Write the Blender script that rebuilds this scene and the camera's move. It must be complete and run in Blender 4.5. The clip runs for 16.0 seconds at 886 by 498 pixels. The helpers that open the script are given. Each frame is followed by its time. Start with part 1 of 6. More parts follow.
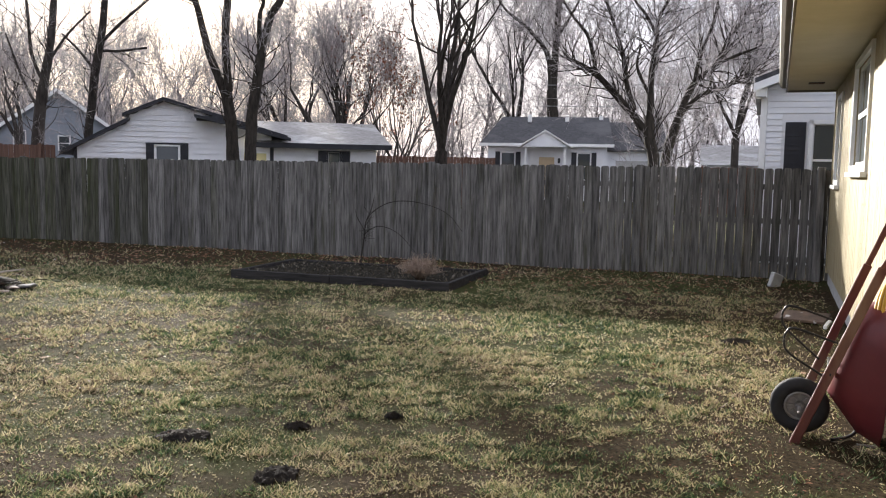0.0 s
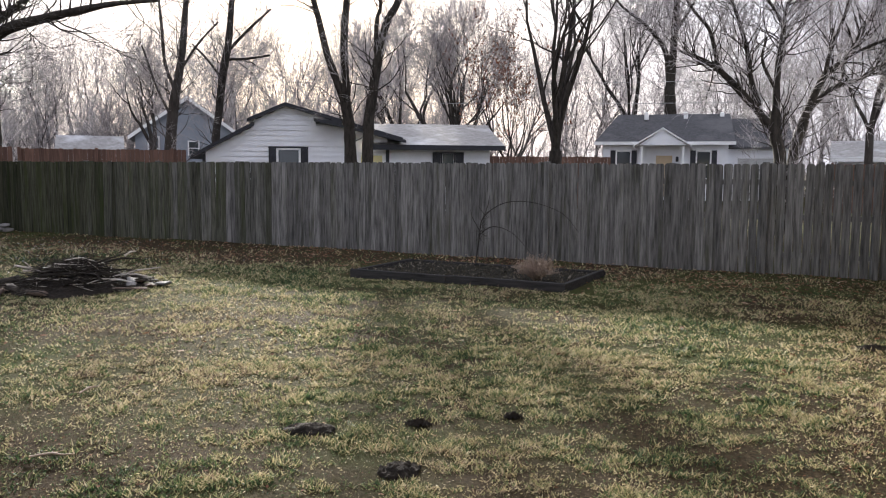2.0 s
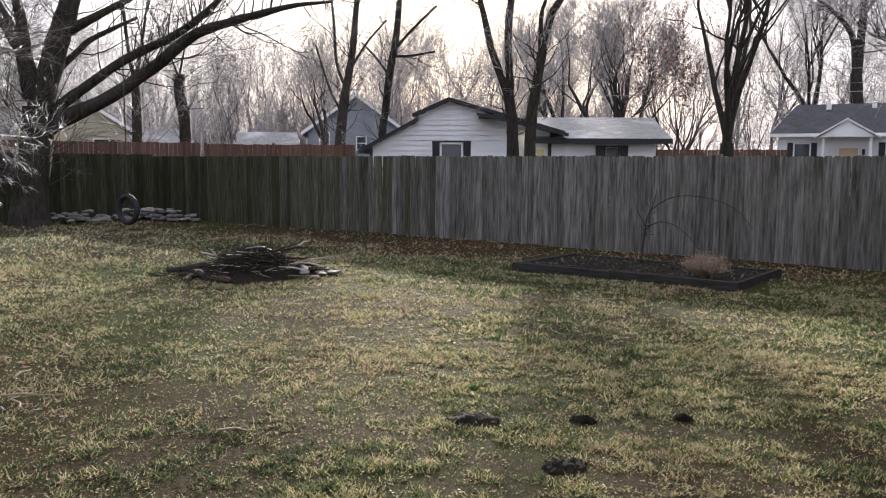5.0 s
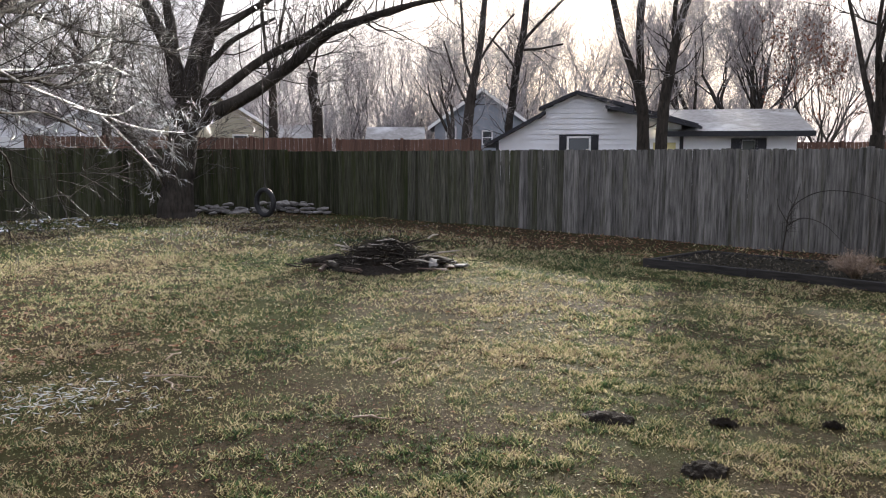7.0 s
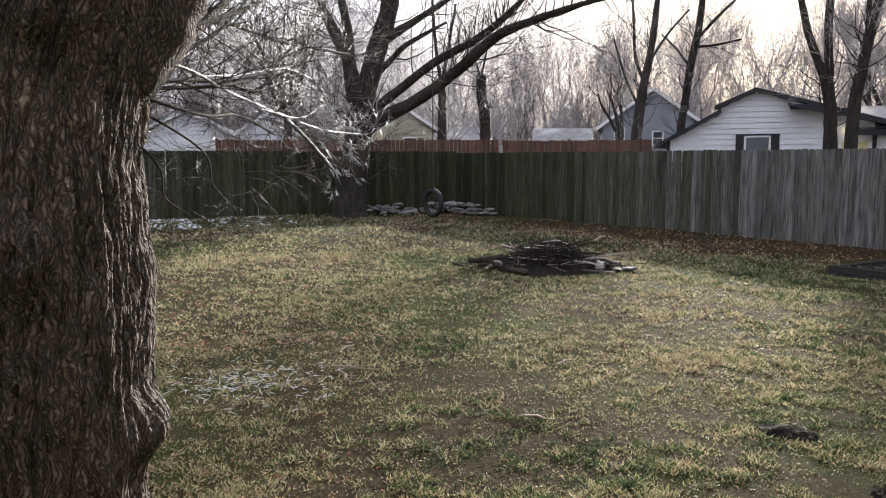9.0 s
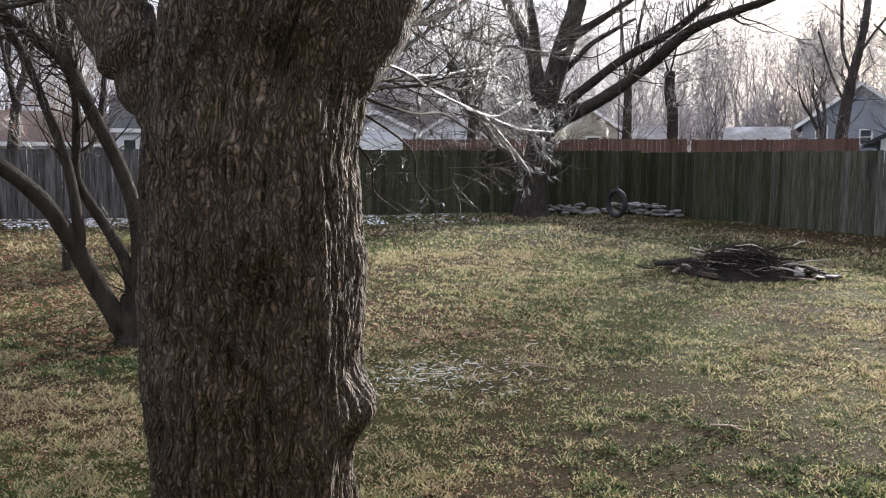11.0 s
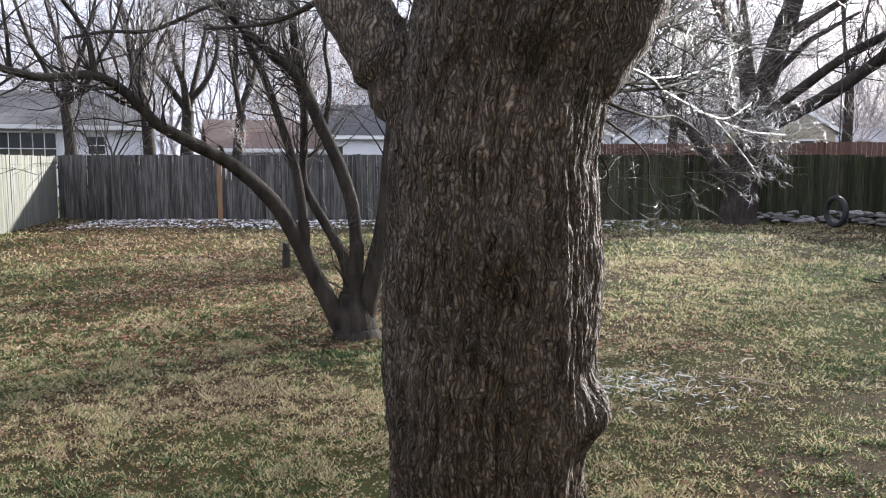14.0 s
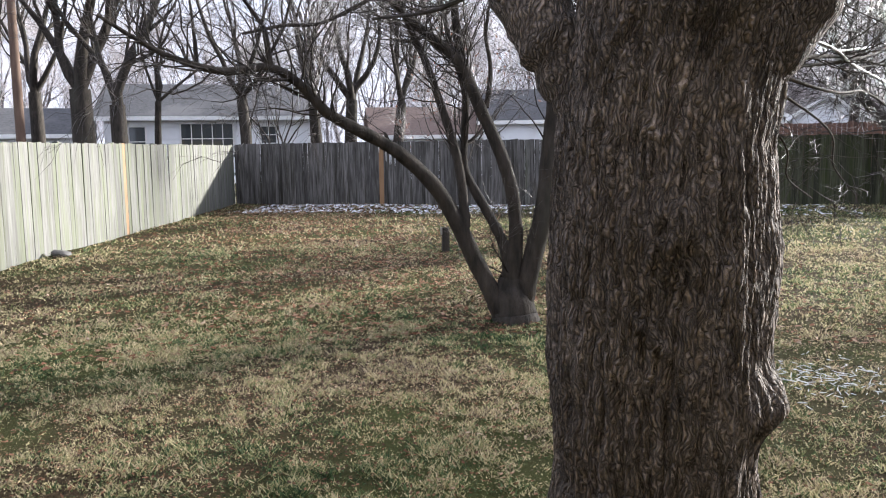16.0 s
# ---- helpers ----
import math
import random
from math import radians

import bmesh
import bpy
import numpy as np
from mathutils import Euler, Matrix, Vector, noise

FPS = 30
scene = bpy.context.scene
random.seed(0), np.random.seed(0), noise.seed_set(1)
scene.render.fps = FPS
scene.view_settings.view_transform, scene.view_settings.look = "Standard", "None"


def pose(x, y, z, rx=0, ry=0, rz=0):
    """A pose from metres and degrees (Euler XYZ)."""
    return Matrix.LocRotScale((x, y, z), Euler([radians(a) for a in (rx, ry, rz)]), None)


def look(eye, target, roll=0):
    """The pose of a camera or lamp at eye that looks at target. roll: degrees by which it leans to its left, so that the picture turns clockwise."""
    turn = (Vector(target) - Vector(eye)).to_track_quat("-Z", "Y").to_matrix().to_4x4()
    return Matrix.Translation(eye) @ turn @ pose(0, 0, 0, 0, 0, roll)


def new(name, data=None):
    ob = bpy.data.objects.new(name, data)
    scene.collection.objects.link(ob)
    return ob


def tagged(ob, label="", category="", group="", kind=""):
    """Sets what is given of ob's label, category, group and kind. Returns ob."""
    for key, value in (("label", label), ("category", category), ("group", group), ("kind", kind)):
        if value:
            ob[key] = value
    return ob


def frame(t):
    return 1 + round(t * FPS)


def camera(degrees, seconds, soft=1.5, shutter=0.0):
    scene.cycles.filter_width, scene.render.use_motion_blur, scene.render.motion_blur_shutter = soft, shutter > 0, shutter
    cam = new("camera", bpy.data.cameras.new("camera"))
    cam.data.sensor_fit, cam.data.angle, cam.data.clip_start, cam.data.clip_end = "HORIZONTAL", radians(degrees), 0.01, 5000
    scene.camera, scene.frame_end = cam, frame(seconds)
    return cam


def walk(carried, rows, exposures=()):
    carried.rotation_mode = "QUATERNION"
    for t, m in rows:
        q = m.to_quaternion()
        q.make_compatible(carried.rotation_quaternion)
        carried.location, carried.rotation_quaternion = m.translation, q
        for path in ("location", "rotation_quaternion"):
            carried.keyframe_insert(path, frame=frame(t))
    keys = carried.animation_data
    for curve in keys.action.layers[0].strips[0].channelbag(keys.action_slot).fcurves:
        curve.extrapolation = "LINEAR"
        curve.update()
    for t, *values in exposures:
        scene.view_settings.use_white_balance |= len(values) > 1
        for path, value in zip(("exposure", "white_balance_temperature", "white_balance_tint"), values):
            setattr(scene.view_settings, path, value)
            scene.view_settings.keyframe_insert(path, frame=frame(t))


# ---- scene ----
cam = camera(56.3, 16.0, 1.1)
EXPO = 1.12
PATH = [
    (0, (0.384, -0.331, 1.715), (0.353, 1.66, 1.524), 1.0),
    (0.5, (0.366, -0.331, 1.71), (0.277, 1.658, 1.521), 0.9),
    (1, (0.358, -0.336, 1.718), (0.204, 1.648, 1.527), 0.7),
    (1.5, (0.345, -0.332, 1.714), (0.124, 1.646, 1.521), 0.5),
    (2, (0.331, -0.344, 1.712), (0.031, 1.624, 1.519), 0.4),
    (2.5, (0.314, -0.335, 1.714), (-0.053, 1.621, 1.516), 0.6),
    (3, (0.307, -0.331, 1.708), (-0.109, 1.615, 1.511), 0.5),
    (3.5, (0.299, -0.336, 1.704), (-0.177, 1.597, 1.51), 0.3),
    (4, (0.289, -0.32, 1.698), (-0.262, 1.593, 1.5), 0.2),
    (6.5, (0.22, -0.353, 1.696), (-0.634, 1.442, 1.475), 0.3),
    (7, (0.197, -0.342, 1.688), (-0.743, 1.409, 1.465), 0.1),
    (7.5, (0.194, -0.348, 1.688), (-0.818, 1.363, 1.465), 0.1),
    (8, (0.192, -0.356, 1.691), (-0.873, 1.323, 1.478), 0.1),
    (8.5, (0.182, -0.363, 1.687), (-0.97, 1.258, 1.477), -0.2),
    (9, (0.184, -0.368, 1.675), (-1.084, 1.164, 1.456), -0.1),
    (9.5, (0.168, -0.363, 1.667), (-1.193, 1.085, 1.443), 0.0),
    (10, (0.157, -0.385, 1.663), (-1.287, 0.98, 1.437), -0.1),
    (12.5, (0.101, -0.509, 1.665), (-1.595, 0.53, 1.458), 0.4),
    (13, (0.081, -0.539, 1.662), (-1.659, 0.426, 1.455), 0.2),
    (13.5, (0.069, -0.558, 1.661), (-1.706, 0.339, 1.454), 0.1),
    (14, (0.065, -0.57, 1.662), (-1.74, 0.267, 1.454), 0.0),
    (14.5, (0.056, -0.588, 1.66), (-1.78, 0.176, 1.447), -0.1),
    (15, (0.05, -0.606, 1.66), (-1.814, 0.084, 1.44), -0.1),
    (15.5, (0.045, -0.614, 1.658), (-1.845, 0.0, 1.427), -0.5),
    (16, (0.068, -0.605, 1.656), (-1.858, -0.123, 1.415), -0.8),
]
walk(cam, [(t, look(eye, target, roll)) for t, eye, target, roll in PATH], [(0, EXPO, 6500, 10), (6.5, EXPO - 0.08, 6500, 10), (10.0, EXPO - 0.05, 6450, 10), (12.5, EXPO + 0.36, 6250, 10), (16, EXPO + 0.48, 6150, 10)])

# ---- light: low winter sun ahead of the yard, pale hazy sky ----
SUN_AZ = Vector((-0.31, 0.951, 0.0))
SUN_EL = radians(16.0)
world = bpy.data.worlds.new("sky")
scene.world = world
world.use_nodes = True
wn = world.node_tree
sky = wn.nodes.new("ShaderNodeTexSky")
sky.sky_type = "NISHITA"
sky.sun_disc = False
sky.sun_elevation = SUN_EL
sky.sun_rotation = math.atan2(SUN_AZ.x, SUN_AZ.y)
sky.air_density, sky.dust_density, sky.ozone_density = 1.0, 3.5, 1.0
haze = wn.nodes.new("ShaderNodeMix")
haze.data_type = "RGBA"
haze.inputs["Factor"].default_value = 0.88
haze.inputs["B"].default_value = (4.5, 4.65, 5.5, 1)
wn.links.new(sky.outputs[0], haze.inputs["A"])
wn.links.new(haze.outputs["Result"], wn.nodes["Background"].inputs["Color"])
wn.nodes["Background"].inputs["Strength"].default_value = 0.125

lamp = bpy.data.lights.new("sun", "SUN")
lamp.energy, lamp.angle, lamp.color = 7.0, radians(1.8), (1.0, 0.945, 0.865)
sun = new("sun", lamp)
sun.matrix_world = look(SUN_AZ * 60 + Vector((0, 0, 60 * math.tan(SUN_EL))), (0, 0, 0))

# ---- materials ----


def mat(name, c1, c2, scale=6.0, rough=0.8, bump=0.3, stretch=(1, 1, 1), c3=None, scale3=0.6, cut3=(0.5, 0.65),
        rand=0.0, island=0.0, metal=0.0, spec=0.4, wave=None, depth=0.01, emit=None):
    m = bpy.data.materials.new(name)
    m.use_nodes = True
    nt = m.node_tree
    N, L = nt.nodes, nt.links
    b = N["Principled BSDF"]
    tc = N.new("ShaderNodeTexCoord")
    mp = N.new("ShaderNodeMapping")
    mp.inputs["Scale"].default_value = stretch
    L.new(tc.outputs["Object"], mp.inputs["Vector"])
    oi = N.new("ShaderNodeObjectInfo")
    wv = N.new("ShaderNodeMath")
    wv.operation = "MULTIPLY"
    wv.inputs[1].default_value = 53.0
    L.new(oi.outputs["Random"], wv.inputs[0])

    def noise_at(sc, detail=6.0):
        n = N.new("ShaderNodeTexNoise")
        n.noise_dimensions = "4D"
        n.inputs["Scale"].default_value = sc
        n.inputs["Detail"].default_value = detail
        n.inputs["Roughness"].default_value = 0.62
        L.new(mp.outputs[0], n.inputs["Vector"])
        L.new(wv.outputs[0], n.inputs["W"])
        return n
    n1 = noise_at(scale)
    r1 = N.new("ShaderNodeValToRGB")
    r1.color_ramp.elements[0].position, r1.color_ramp.elements[1].position = 0.32, 0.68
    r1.color_ramp.elements[0].color, r1.color_ramp.elements[1].color = (*c1, 1), (*c2, 1)
    L.new(n1.outputs["Fac"], r1.inputs["Fac"])
    col = r1.outputs["Color"]
    if c3:
        n3 = noise_at(scale3, 5.0)
        r3 = N.new("ShaderNodeValToRGB")
        r3.color_ramp.elements[0].position, r3.color_ramp.elements[1].position = cut3
        L.new(n3.outputs["Fac"], r3.inputs["Fac"])
        mx = N.new("ShaderNodeMix")
        mx.data_type = "RGBA"
        L.new(r3.outputs["Color"], mx.inputs["Factor"])
        L.new(col, mx.inputs["A"])
        mx.inputs["B"].default_value = (*c3, 1)
        col = mx.outputs["Result"]
    if rand or island:
        hs = N.new("ShaderNodeHueSaturation")
        mr = N.new("ShaderNodeMapRange")
        k = rand or island
        mr.inputs["To Min"].default_value, mr.inputs["To Max"].default_value = 1 - k, 1 + k
        if rand:
            L.new(oi.outputs["Random"], mr.inputs["Value"])
        else:
            ge = N.new("ShaderNodeNewGeometry")
            L.new(ge.outputs["Random Per Island"], mr.inputs["Value"])
        L.new(mr.outputs[0], hs.inputs["Value"])
        L.new(col, hs.inputs["Color"])
        col = hs.outputs["Color"]
    L.new(col, b.inputs["Base Color"])
    b.inputs["Roughness"].default_value = rough
    b.inputs["Metallic"].default_value = metal
    b.inputs["Specular IOR Level"].default_value = spec
    if emit:
        b.inputs["Emission Color"].default_value = (*emit[:3], 1)
        b.inputs["Emission Strength"].default_value = emit[3]
    if bump:
        bp = N.new("ShaderNodeBump")
        bp.inputs["Strength"].default_value = bump
        bp.inputs["Distance"].default_value = depth
        nb = noise_at(scale * 3.0, 8.0)
        L.new(nb.outputs["Fac"], bp.inputs["Height"])
        L.new(bp.outputs[0], b.inputs["Normal"])
    return m


def island_mat(name, cols, rough=0.7, spec=0.3, soft=0.0):
    """Blades and leaves: each island draws its colour from a row of colours."""
    m = bpy.data.materials.new(name)
    m.use_nodes = True
    N, L = m.node_tree.nodes, m.node_tree.links
    b = N["Principled BSDF"]
    ge = N.new("ShaderNodeNewGeometry")
    tc = N.new("ShaderNodeTexCoord")
    no = N.new("ShaderNodeTexNoise")
    no.inputs["Scale"].default_value = 0.42
    no.inputs["Detail"].default_value = 5
    L.new(tc.outputs["Object"], no.inputs["Vector"])
    ad = N.new("ShaderNodeMath")
    ad.operation = "MULTIPLY_ADD"
    ad.inputs[1].default_value = 0.62
    clump = N.new("ShaderNodeTexNoise")
    clump.inputs["Scale"].default_value = 5.5
    clump.inputs["Detail"].default_value = 3
    L.new(tc.outputs["Object"], clump.inputs["Vector"])
    big = N.new("ShaderNodeMath")
    big.operation = "MULTIPLY_ADD"
    big.inputs[1].default_value, big.inputs[2].default_value = 1.7, -1.30
    L.new(no.outputs["Fac"], big.inputs[0])
    sc = N.new("ShaderNodeMath")
    sc.operation = "MULTIPLY_ADD"
    sc.inputs[1].default_value = 1.15
    L.new(clump.outputs["Fac"], sc.inputs[0])
    L.new(big.outputs[0], sc.inputs[2])
    L.new(ge.outputs["Random Per Island"], ad.inputs[0])
    L.new(sc.outputs[0], ad.inputs[2])
    rp = N.new("ShaderNodeValToRGB")
    el = rp.color_ramp.elements
    while len(el) < len(cols):
        el.new(0.5)
    for i, c in enumerate(cols):
        el[i].position = i / (len(cols) - 1)
        el[i].color = (*c, 1)
    L.new(ad.outputs[0], rp.inputs["Fac"])
    L.new(rp.outputs["Color"], b.inputs["Base Color"])
    b.inputs["Roughness"].default_value = rough
    b.inputs["Specular IOR Level"].default_value = spec
    if soft:
        b.inputs["Transmission Weight"].default_value = 0.0
        tr = N.new("ShaderNodeBsdfTranslucent")
        L.new(rp.outputs["Color"], tr.inputs["Color"])
        ms = N.new("ShaderNodeMixShader")
        ms.inputs[0].default_value = soft
        L.new(b.outputs[0], ms.inputs[1])
        L.new(tr.outputs[0], ms.inputs[2])
        L.new(ms.outputs[0], N["Material Output"].inputs["Surface"])
    return m


M = {}
M["ground"] = mat("lawn_soil", (0.012, 0.009, 0.006), (0.085, 0.062, 0.036), 34.0, 0.95, 0.9, c3=(0.050, 0.055, 0.020),
                  scale3=0.45, cut3=(0.45, 0.62), depth=0.04, spec=0.03)
M["grass"] = island_mat("winter_grass", [(0.020, 0.042, 0.016), (0.075, 0.120, 0.050), (0.24, 0.232, 0.112), (0.55, 0.470, 0.290), (0.25, 0.185, 0.130), (0.032, 0.024, 0.019)], 0.65, 0.16, 0.35)
M["leaf"] = island_mat("dry_leaves", [(0.055, 0.034, 0.024), (0.16, 0.076, 0.046), (0.28, 0.158, 0.102), (0.44, 0.34, 0.26)], 0.9, 0.08, 0.2)
M["fence"] = mat("weathered_cedar", (0.041, 0.040, 0.038), (0.207, 0.199, 0.189), 3.0, 0.85, 0.5, (9, 9, 0.7),
                 c3=(0.048, 0.050, 0.026), scale3=0.9, cut3=(0.55, 0.78), rand=0.24, depth=0.006, spec=0.12)
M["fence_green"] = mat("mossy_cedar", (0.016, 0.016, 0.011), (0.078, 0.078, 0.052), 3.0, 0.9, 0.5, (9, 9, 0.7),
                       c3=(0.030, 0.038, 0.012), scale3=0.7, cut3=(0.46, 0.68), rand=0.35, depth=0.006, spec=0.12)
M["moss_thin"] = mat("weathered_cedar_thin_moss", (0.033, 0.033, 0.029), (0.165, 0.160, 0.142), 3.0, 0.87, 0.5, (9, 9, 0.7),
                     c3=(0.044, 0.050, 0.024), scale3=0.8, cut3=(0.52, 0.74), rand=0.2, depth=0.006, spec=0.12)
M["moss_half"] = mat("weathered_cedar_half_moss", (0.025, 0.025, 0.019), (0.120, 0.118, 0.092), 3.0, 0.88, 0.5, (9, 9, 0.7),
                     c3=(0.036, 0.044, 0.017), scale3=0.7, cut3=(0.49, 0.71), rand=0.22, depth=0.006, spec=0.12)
M["fence_wet"] = mat("damp_grey_cedar", (0.022, 0.020, 0.018), (0.150, 0.142, 0.135), 3.0, 0.85, 0.5, (9, 9, 0.55),
                     c3=(0.028, 0.026, 0.020), scale3=1.1, cut3=(0.48, 0.66), rand=0.30, depth=0.006, spec=0.12)
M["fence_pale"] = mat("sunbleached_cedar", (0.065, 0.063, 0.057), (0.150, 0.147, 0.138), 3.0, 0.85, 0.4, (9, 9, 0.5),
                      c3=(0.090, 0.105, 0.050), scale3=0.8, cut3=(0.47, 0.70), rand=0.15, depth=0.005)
M["fence_red"] = mat("red_cedar", (0.085, 0.045, 0.032), (0.16, 0.090, 0.065), 3.0, 0.85, 0.4, (9, 9, 0.7), island=0.25)
M["orange_board"] = mat("new_cedar_board", (0.17, 0.095, 0.045), (0.26, 0.155, 0.08), 3.0, 0.8, 0.3, (9, 9, 0.7))
M["bark_plain"] = mat("limb_bark", (0.045, 0.036, 0.028), (0.165, 0.135, 0.108), 14.0, 0.9, 0.9, (1, 1, 0.28), c3=(0.20, 0.185, 0.165),
                scale3=2.2, cut3=(0.58, 0.72), depth=0.02, spec=0.25)
M["bark_dark"] = mat("wet_bark", (0.014, 0.012, 0.010), (0.055, 0.046, 0.038), 12.0, 0.85, 0.9, (1, 1, 0.3), c3=(0.060, 0.058, 0.046),
                     scale3=1.2, cut3=(0.55, 0.75), depth=0.02, spec=0.15)
M["bark_grey"] = mat("grey_bark", (0.022, 0.019, 0.017), (0.065, 0.057, 0.050), 8.0, 0.9, 0.6, (1, 1, 0.3), depth=0.02, rand=0.25, spec=0.15)
M["twig"] = mat("icy_twigs", (0.10, 0.085, 0.077), (0.27, 0.25, 0.238), 3.0, 0.30, 0.0, island=0.35, spec=0.5)
M["twig_near"] = mat("glazed_dark_twigs", (0.020, 0.016, 0.014), (0.075, 0.062, 0.054), 3.0, 0.40, 0.0, island=0.5, spec=0.22)
# far trunks: distance haze is put into the base colour, paler than grey bark
M["bark_far"] = mat("haze_tinted_far_bark", (0.075, 0.065, 0.062), (0.15, 0.135, 0.13), 4.0, 0.9, 0.2, (1, 1, 0.3), island=0.3, spec=0.15)
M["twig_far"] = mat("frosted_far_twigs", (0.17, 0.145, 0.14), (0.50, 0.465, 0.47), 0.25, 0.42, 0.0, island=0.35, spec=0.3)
M["icy"] = mat("ice_coated_bark", (0.035, 0.030, 0.026), (0.11, 0.105, 0.10), 14.0, 0.38, 0.4, (1, 1, 1), spec=0.28, c3=(0.50, 0.51, 0.53), scale3=16.0, cut3=(0.47, 0.54))
M["ice"] = mat("clear_ice", (0.62, 0.64, 0.66), (0.80, 0.82, 0.84), 14.0, 0.12, 0.3, spec=0.8)
M["snow"] = mat("thin_crusted_snow", (0.55, 0.56, 0.60), (0.80, 0.81, 0.84), 20.0, 0.5, 0.6)
M["yellow"] = mat("cream_yellow_siding", (0.31, 0.255, 0.145), (0.38, 0.315, 0.185), 2.5, 0.6, 0.15, (5, 5, 0.6), c3=(0.27, 0.22, 0.125), scale3=0.9)
M["soffit"] = mat("beige_soffit", (0.40, 0.36, 0.26), (0.47, 0.43, 0.32), 2.0, 0.7, 0.1)
M["fascia"] = mat("painted_fascia", (0.105, 0.092, 0.072), (0.15, 0.132, 0.105), 2.0, 0.55, 0.1)
M["white"] = mat("white_vinyl", (0.72, 0.73, 0.76), (0.80, 0.81, 0.83), 1.2, 0.5, 0.05, c3=(0.68, 0.68, 0.69), scale3=0.4)
M["greyblue"] = mat("grey_blue_siding", (0.20, 0.225, 0.26), (0.27, 0.295, 0.33), 1.2, 0.6, 0.05)
M["trim"] = mat("white_trim", (0.74, 0.74, 0.73), (0.82, 0.82, 0.80), 3.0, 0.45, 0.05)
M["black"] = mat("black_paint", (0.010, 0.011, 0.016), (0.020, 0.021, 0.028), 6.0, 0.5, 0.1)
M["shingle"] = mat("charcoal_shingles", (0.035, 0.035, 0.038), (0.075, 0.074, 0.078), 7.0, 0.9, 0.6, (1, 1, 1), c3=(0.095, 0.093, 0.095), scale3=0.5)
M["shingle_pale"] = mat("weathered_pale_shingles", (0.20, 0.19, 0.18), (0.33, 0.32, 0.31), 5.0, 0.85, 0.5, c3=(0.48, 0.48, 0.48), scale3=0.5)
M["shingle_brown"] = mat("brown_shingles", (0.09, 0.06, 0.05), (0.15, 0.105, 0.085), 7.0, 0.9, 0.5)
M["yellow_door"] = mat("pale_yellow_door", (0.62, 0.55, 0.25), (0.70, 0.62, 0.32), 3.0, 0.5, 0.05)
M["tan_door"] = mat("tan_door", (0.50, 0.38, 0.24), (0.58, 0.45, 0.30), 3.0, 0.5, 0.05)
M["concrete"] = mat("pale_concrete", (0.34, 0.34, 0.33), (0.46, 0.46, 0.45), 8.0, 0.9, 0.4)
M["red"] = mat("faded_red_steel", (0.085, 0.013, 0.016), (0.13, 0.022, 0.025), 4.0, 0.42, 0.1, c3=(0.10, 0.045, 0.030), scale3=3.0, cut3=(0.6, 0.75))
M["red_wood"] = mat("red_painted_handle", (0.075, 0.020, 0.015), (0.125, 0.036, 0.026), 6.0, 0.6, 0.3, (1, 1, 0.3), c3=(0.16, 0.09, 0.06), scale3=3.0)
M["rubber"] = mat("black_rubber", (0.010, 0.010, 0.011), (0.022, 0.022, 0.023), 12.0, 0.75, 0.3)
M["rim"] = mat("dull_steel_rim", (0.16, 0.15, 0.14), (0.30, 0.28, 0.26), 12.0, 0.5, 0.3, metal=0.6)
M["hose"] = mat("yellow_hose", (0.42, 0.25, 0.03), (0.52, 0.33, 0.05), 9.0, 0.45, 0.1)
M["cyan"] = mat("cyan_plastic", (0.02, 0.36, 0.55), (0.03, 0.44, 0.64), 9.0, 0.35, 0.05)
M["timber"] = mat("dark_landscape_timber", (0.014, 0.013, 0.013), (0.048, 0.045, 0.044), 5.0, 0.8, 0.6, (0.5, 4, 4), spec=0.15)
M["soil"] = mat("dark_damp_soil", (0.012, 0.010, 0.009), (0.038, 0.031, 0.025), 16.0, 0.9, 1.0, depth=0.05, spec=0.08)
M["bedsoil"] = mat("mulched_soil", (0.010, 0.009, 0.007), (0.040, 0.036, 0.027), 16.0, 0.9, 1.0, depth=0.04, spec=0.06)
M["stone"] = mat("grey_fieldstone", (0.10, 0.095, 0.09), (0.24, 0.225, 0.21), 6.0, 0.8, 0.6, rand=0.35, c3=(0.62, 0.63, 0.66), scale3=3.0, cut3=(0.60, 0.66))
M["log"] = mat("split_log", (0.038, 0.026, 0.020), (0.135, 0.092, 0.068), 7.0, 0.8, 0.6, (0.3, 1, 1), rand=0.3, c3=(0.50, 0.50, 0.52), scale3=4.0, cut3=(0.62, 0.67))
M["stalk"] = mat("dry_stalks", (0.20, 0.145, 0.11), (0.34, 0.26, 0.20), 4.0, 0.7, 0.0, island=0.35)
M["peeled"] = mat("peeled_pale_wood", (0.34, 0.29, 0.24), (0.58, 0.53, 0.47), 9.0, 0.6, 0.2, island=0.2)
M["rope"] = mat("swing_rope", (0.030, 0.026, 0.020), (0.07, 0.06, 0.05), 30.0, 0.9, 0.4)
M["pole"] = mat("creosoted_pole", (0.075, 0.045, 0.032), (0.13, 0.085, 0.06), 6.0, 0.85, 0.4, (1, 1, 0.2))
M["cable"] = mat("grey_cable", (0.20, 0.20, 0.21), (0.30, 0.30, 0.31), 6.0, 0.5, 0.0)
M["dark_metal"] = mat("black_steel_rod", (0.012, 0.012, 0.013), (0.03, 0.028, 0.027), 12.0, 0.45, 0.1, metal=0.4)
M["mulch"] = island_mat("dark_mulch_leaves", [(0.020, 0.026, 0.014), (0.045, 0.040, 0.028), (0.10, 0.085, 0.065), (0.17, 0.15, 0.125)], 0.8, 0.1)
M["redleaf"] = island_mat("clinging_oak_leaves", [(0.16, 0.06, 0.035), (0.24, 0.10, 0.06), (0.30, 0.15, 0.09)], 0.7, 0.2, 0.2)
glass = bpy.data.materials.new("window_glass")
glass.use_nodes = True
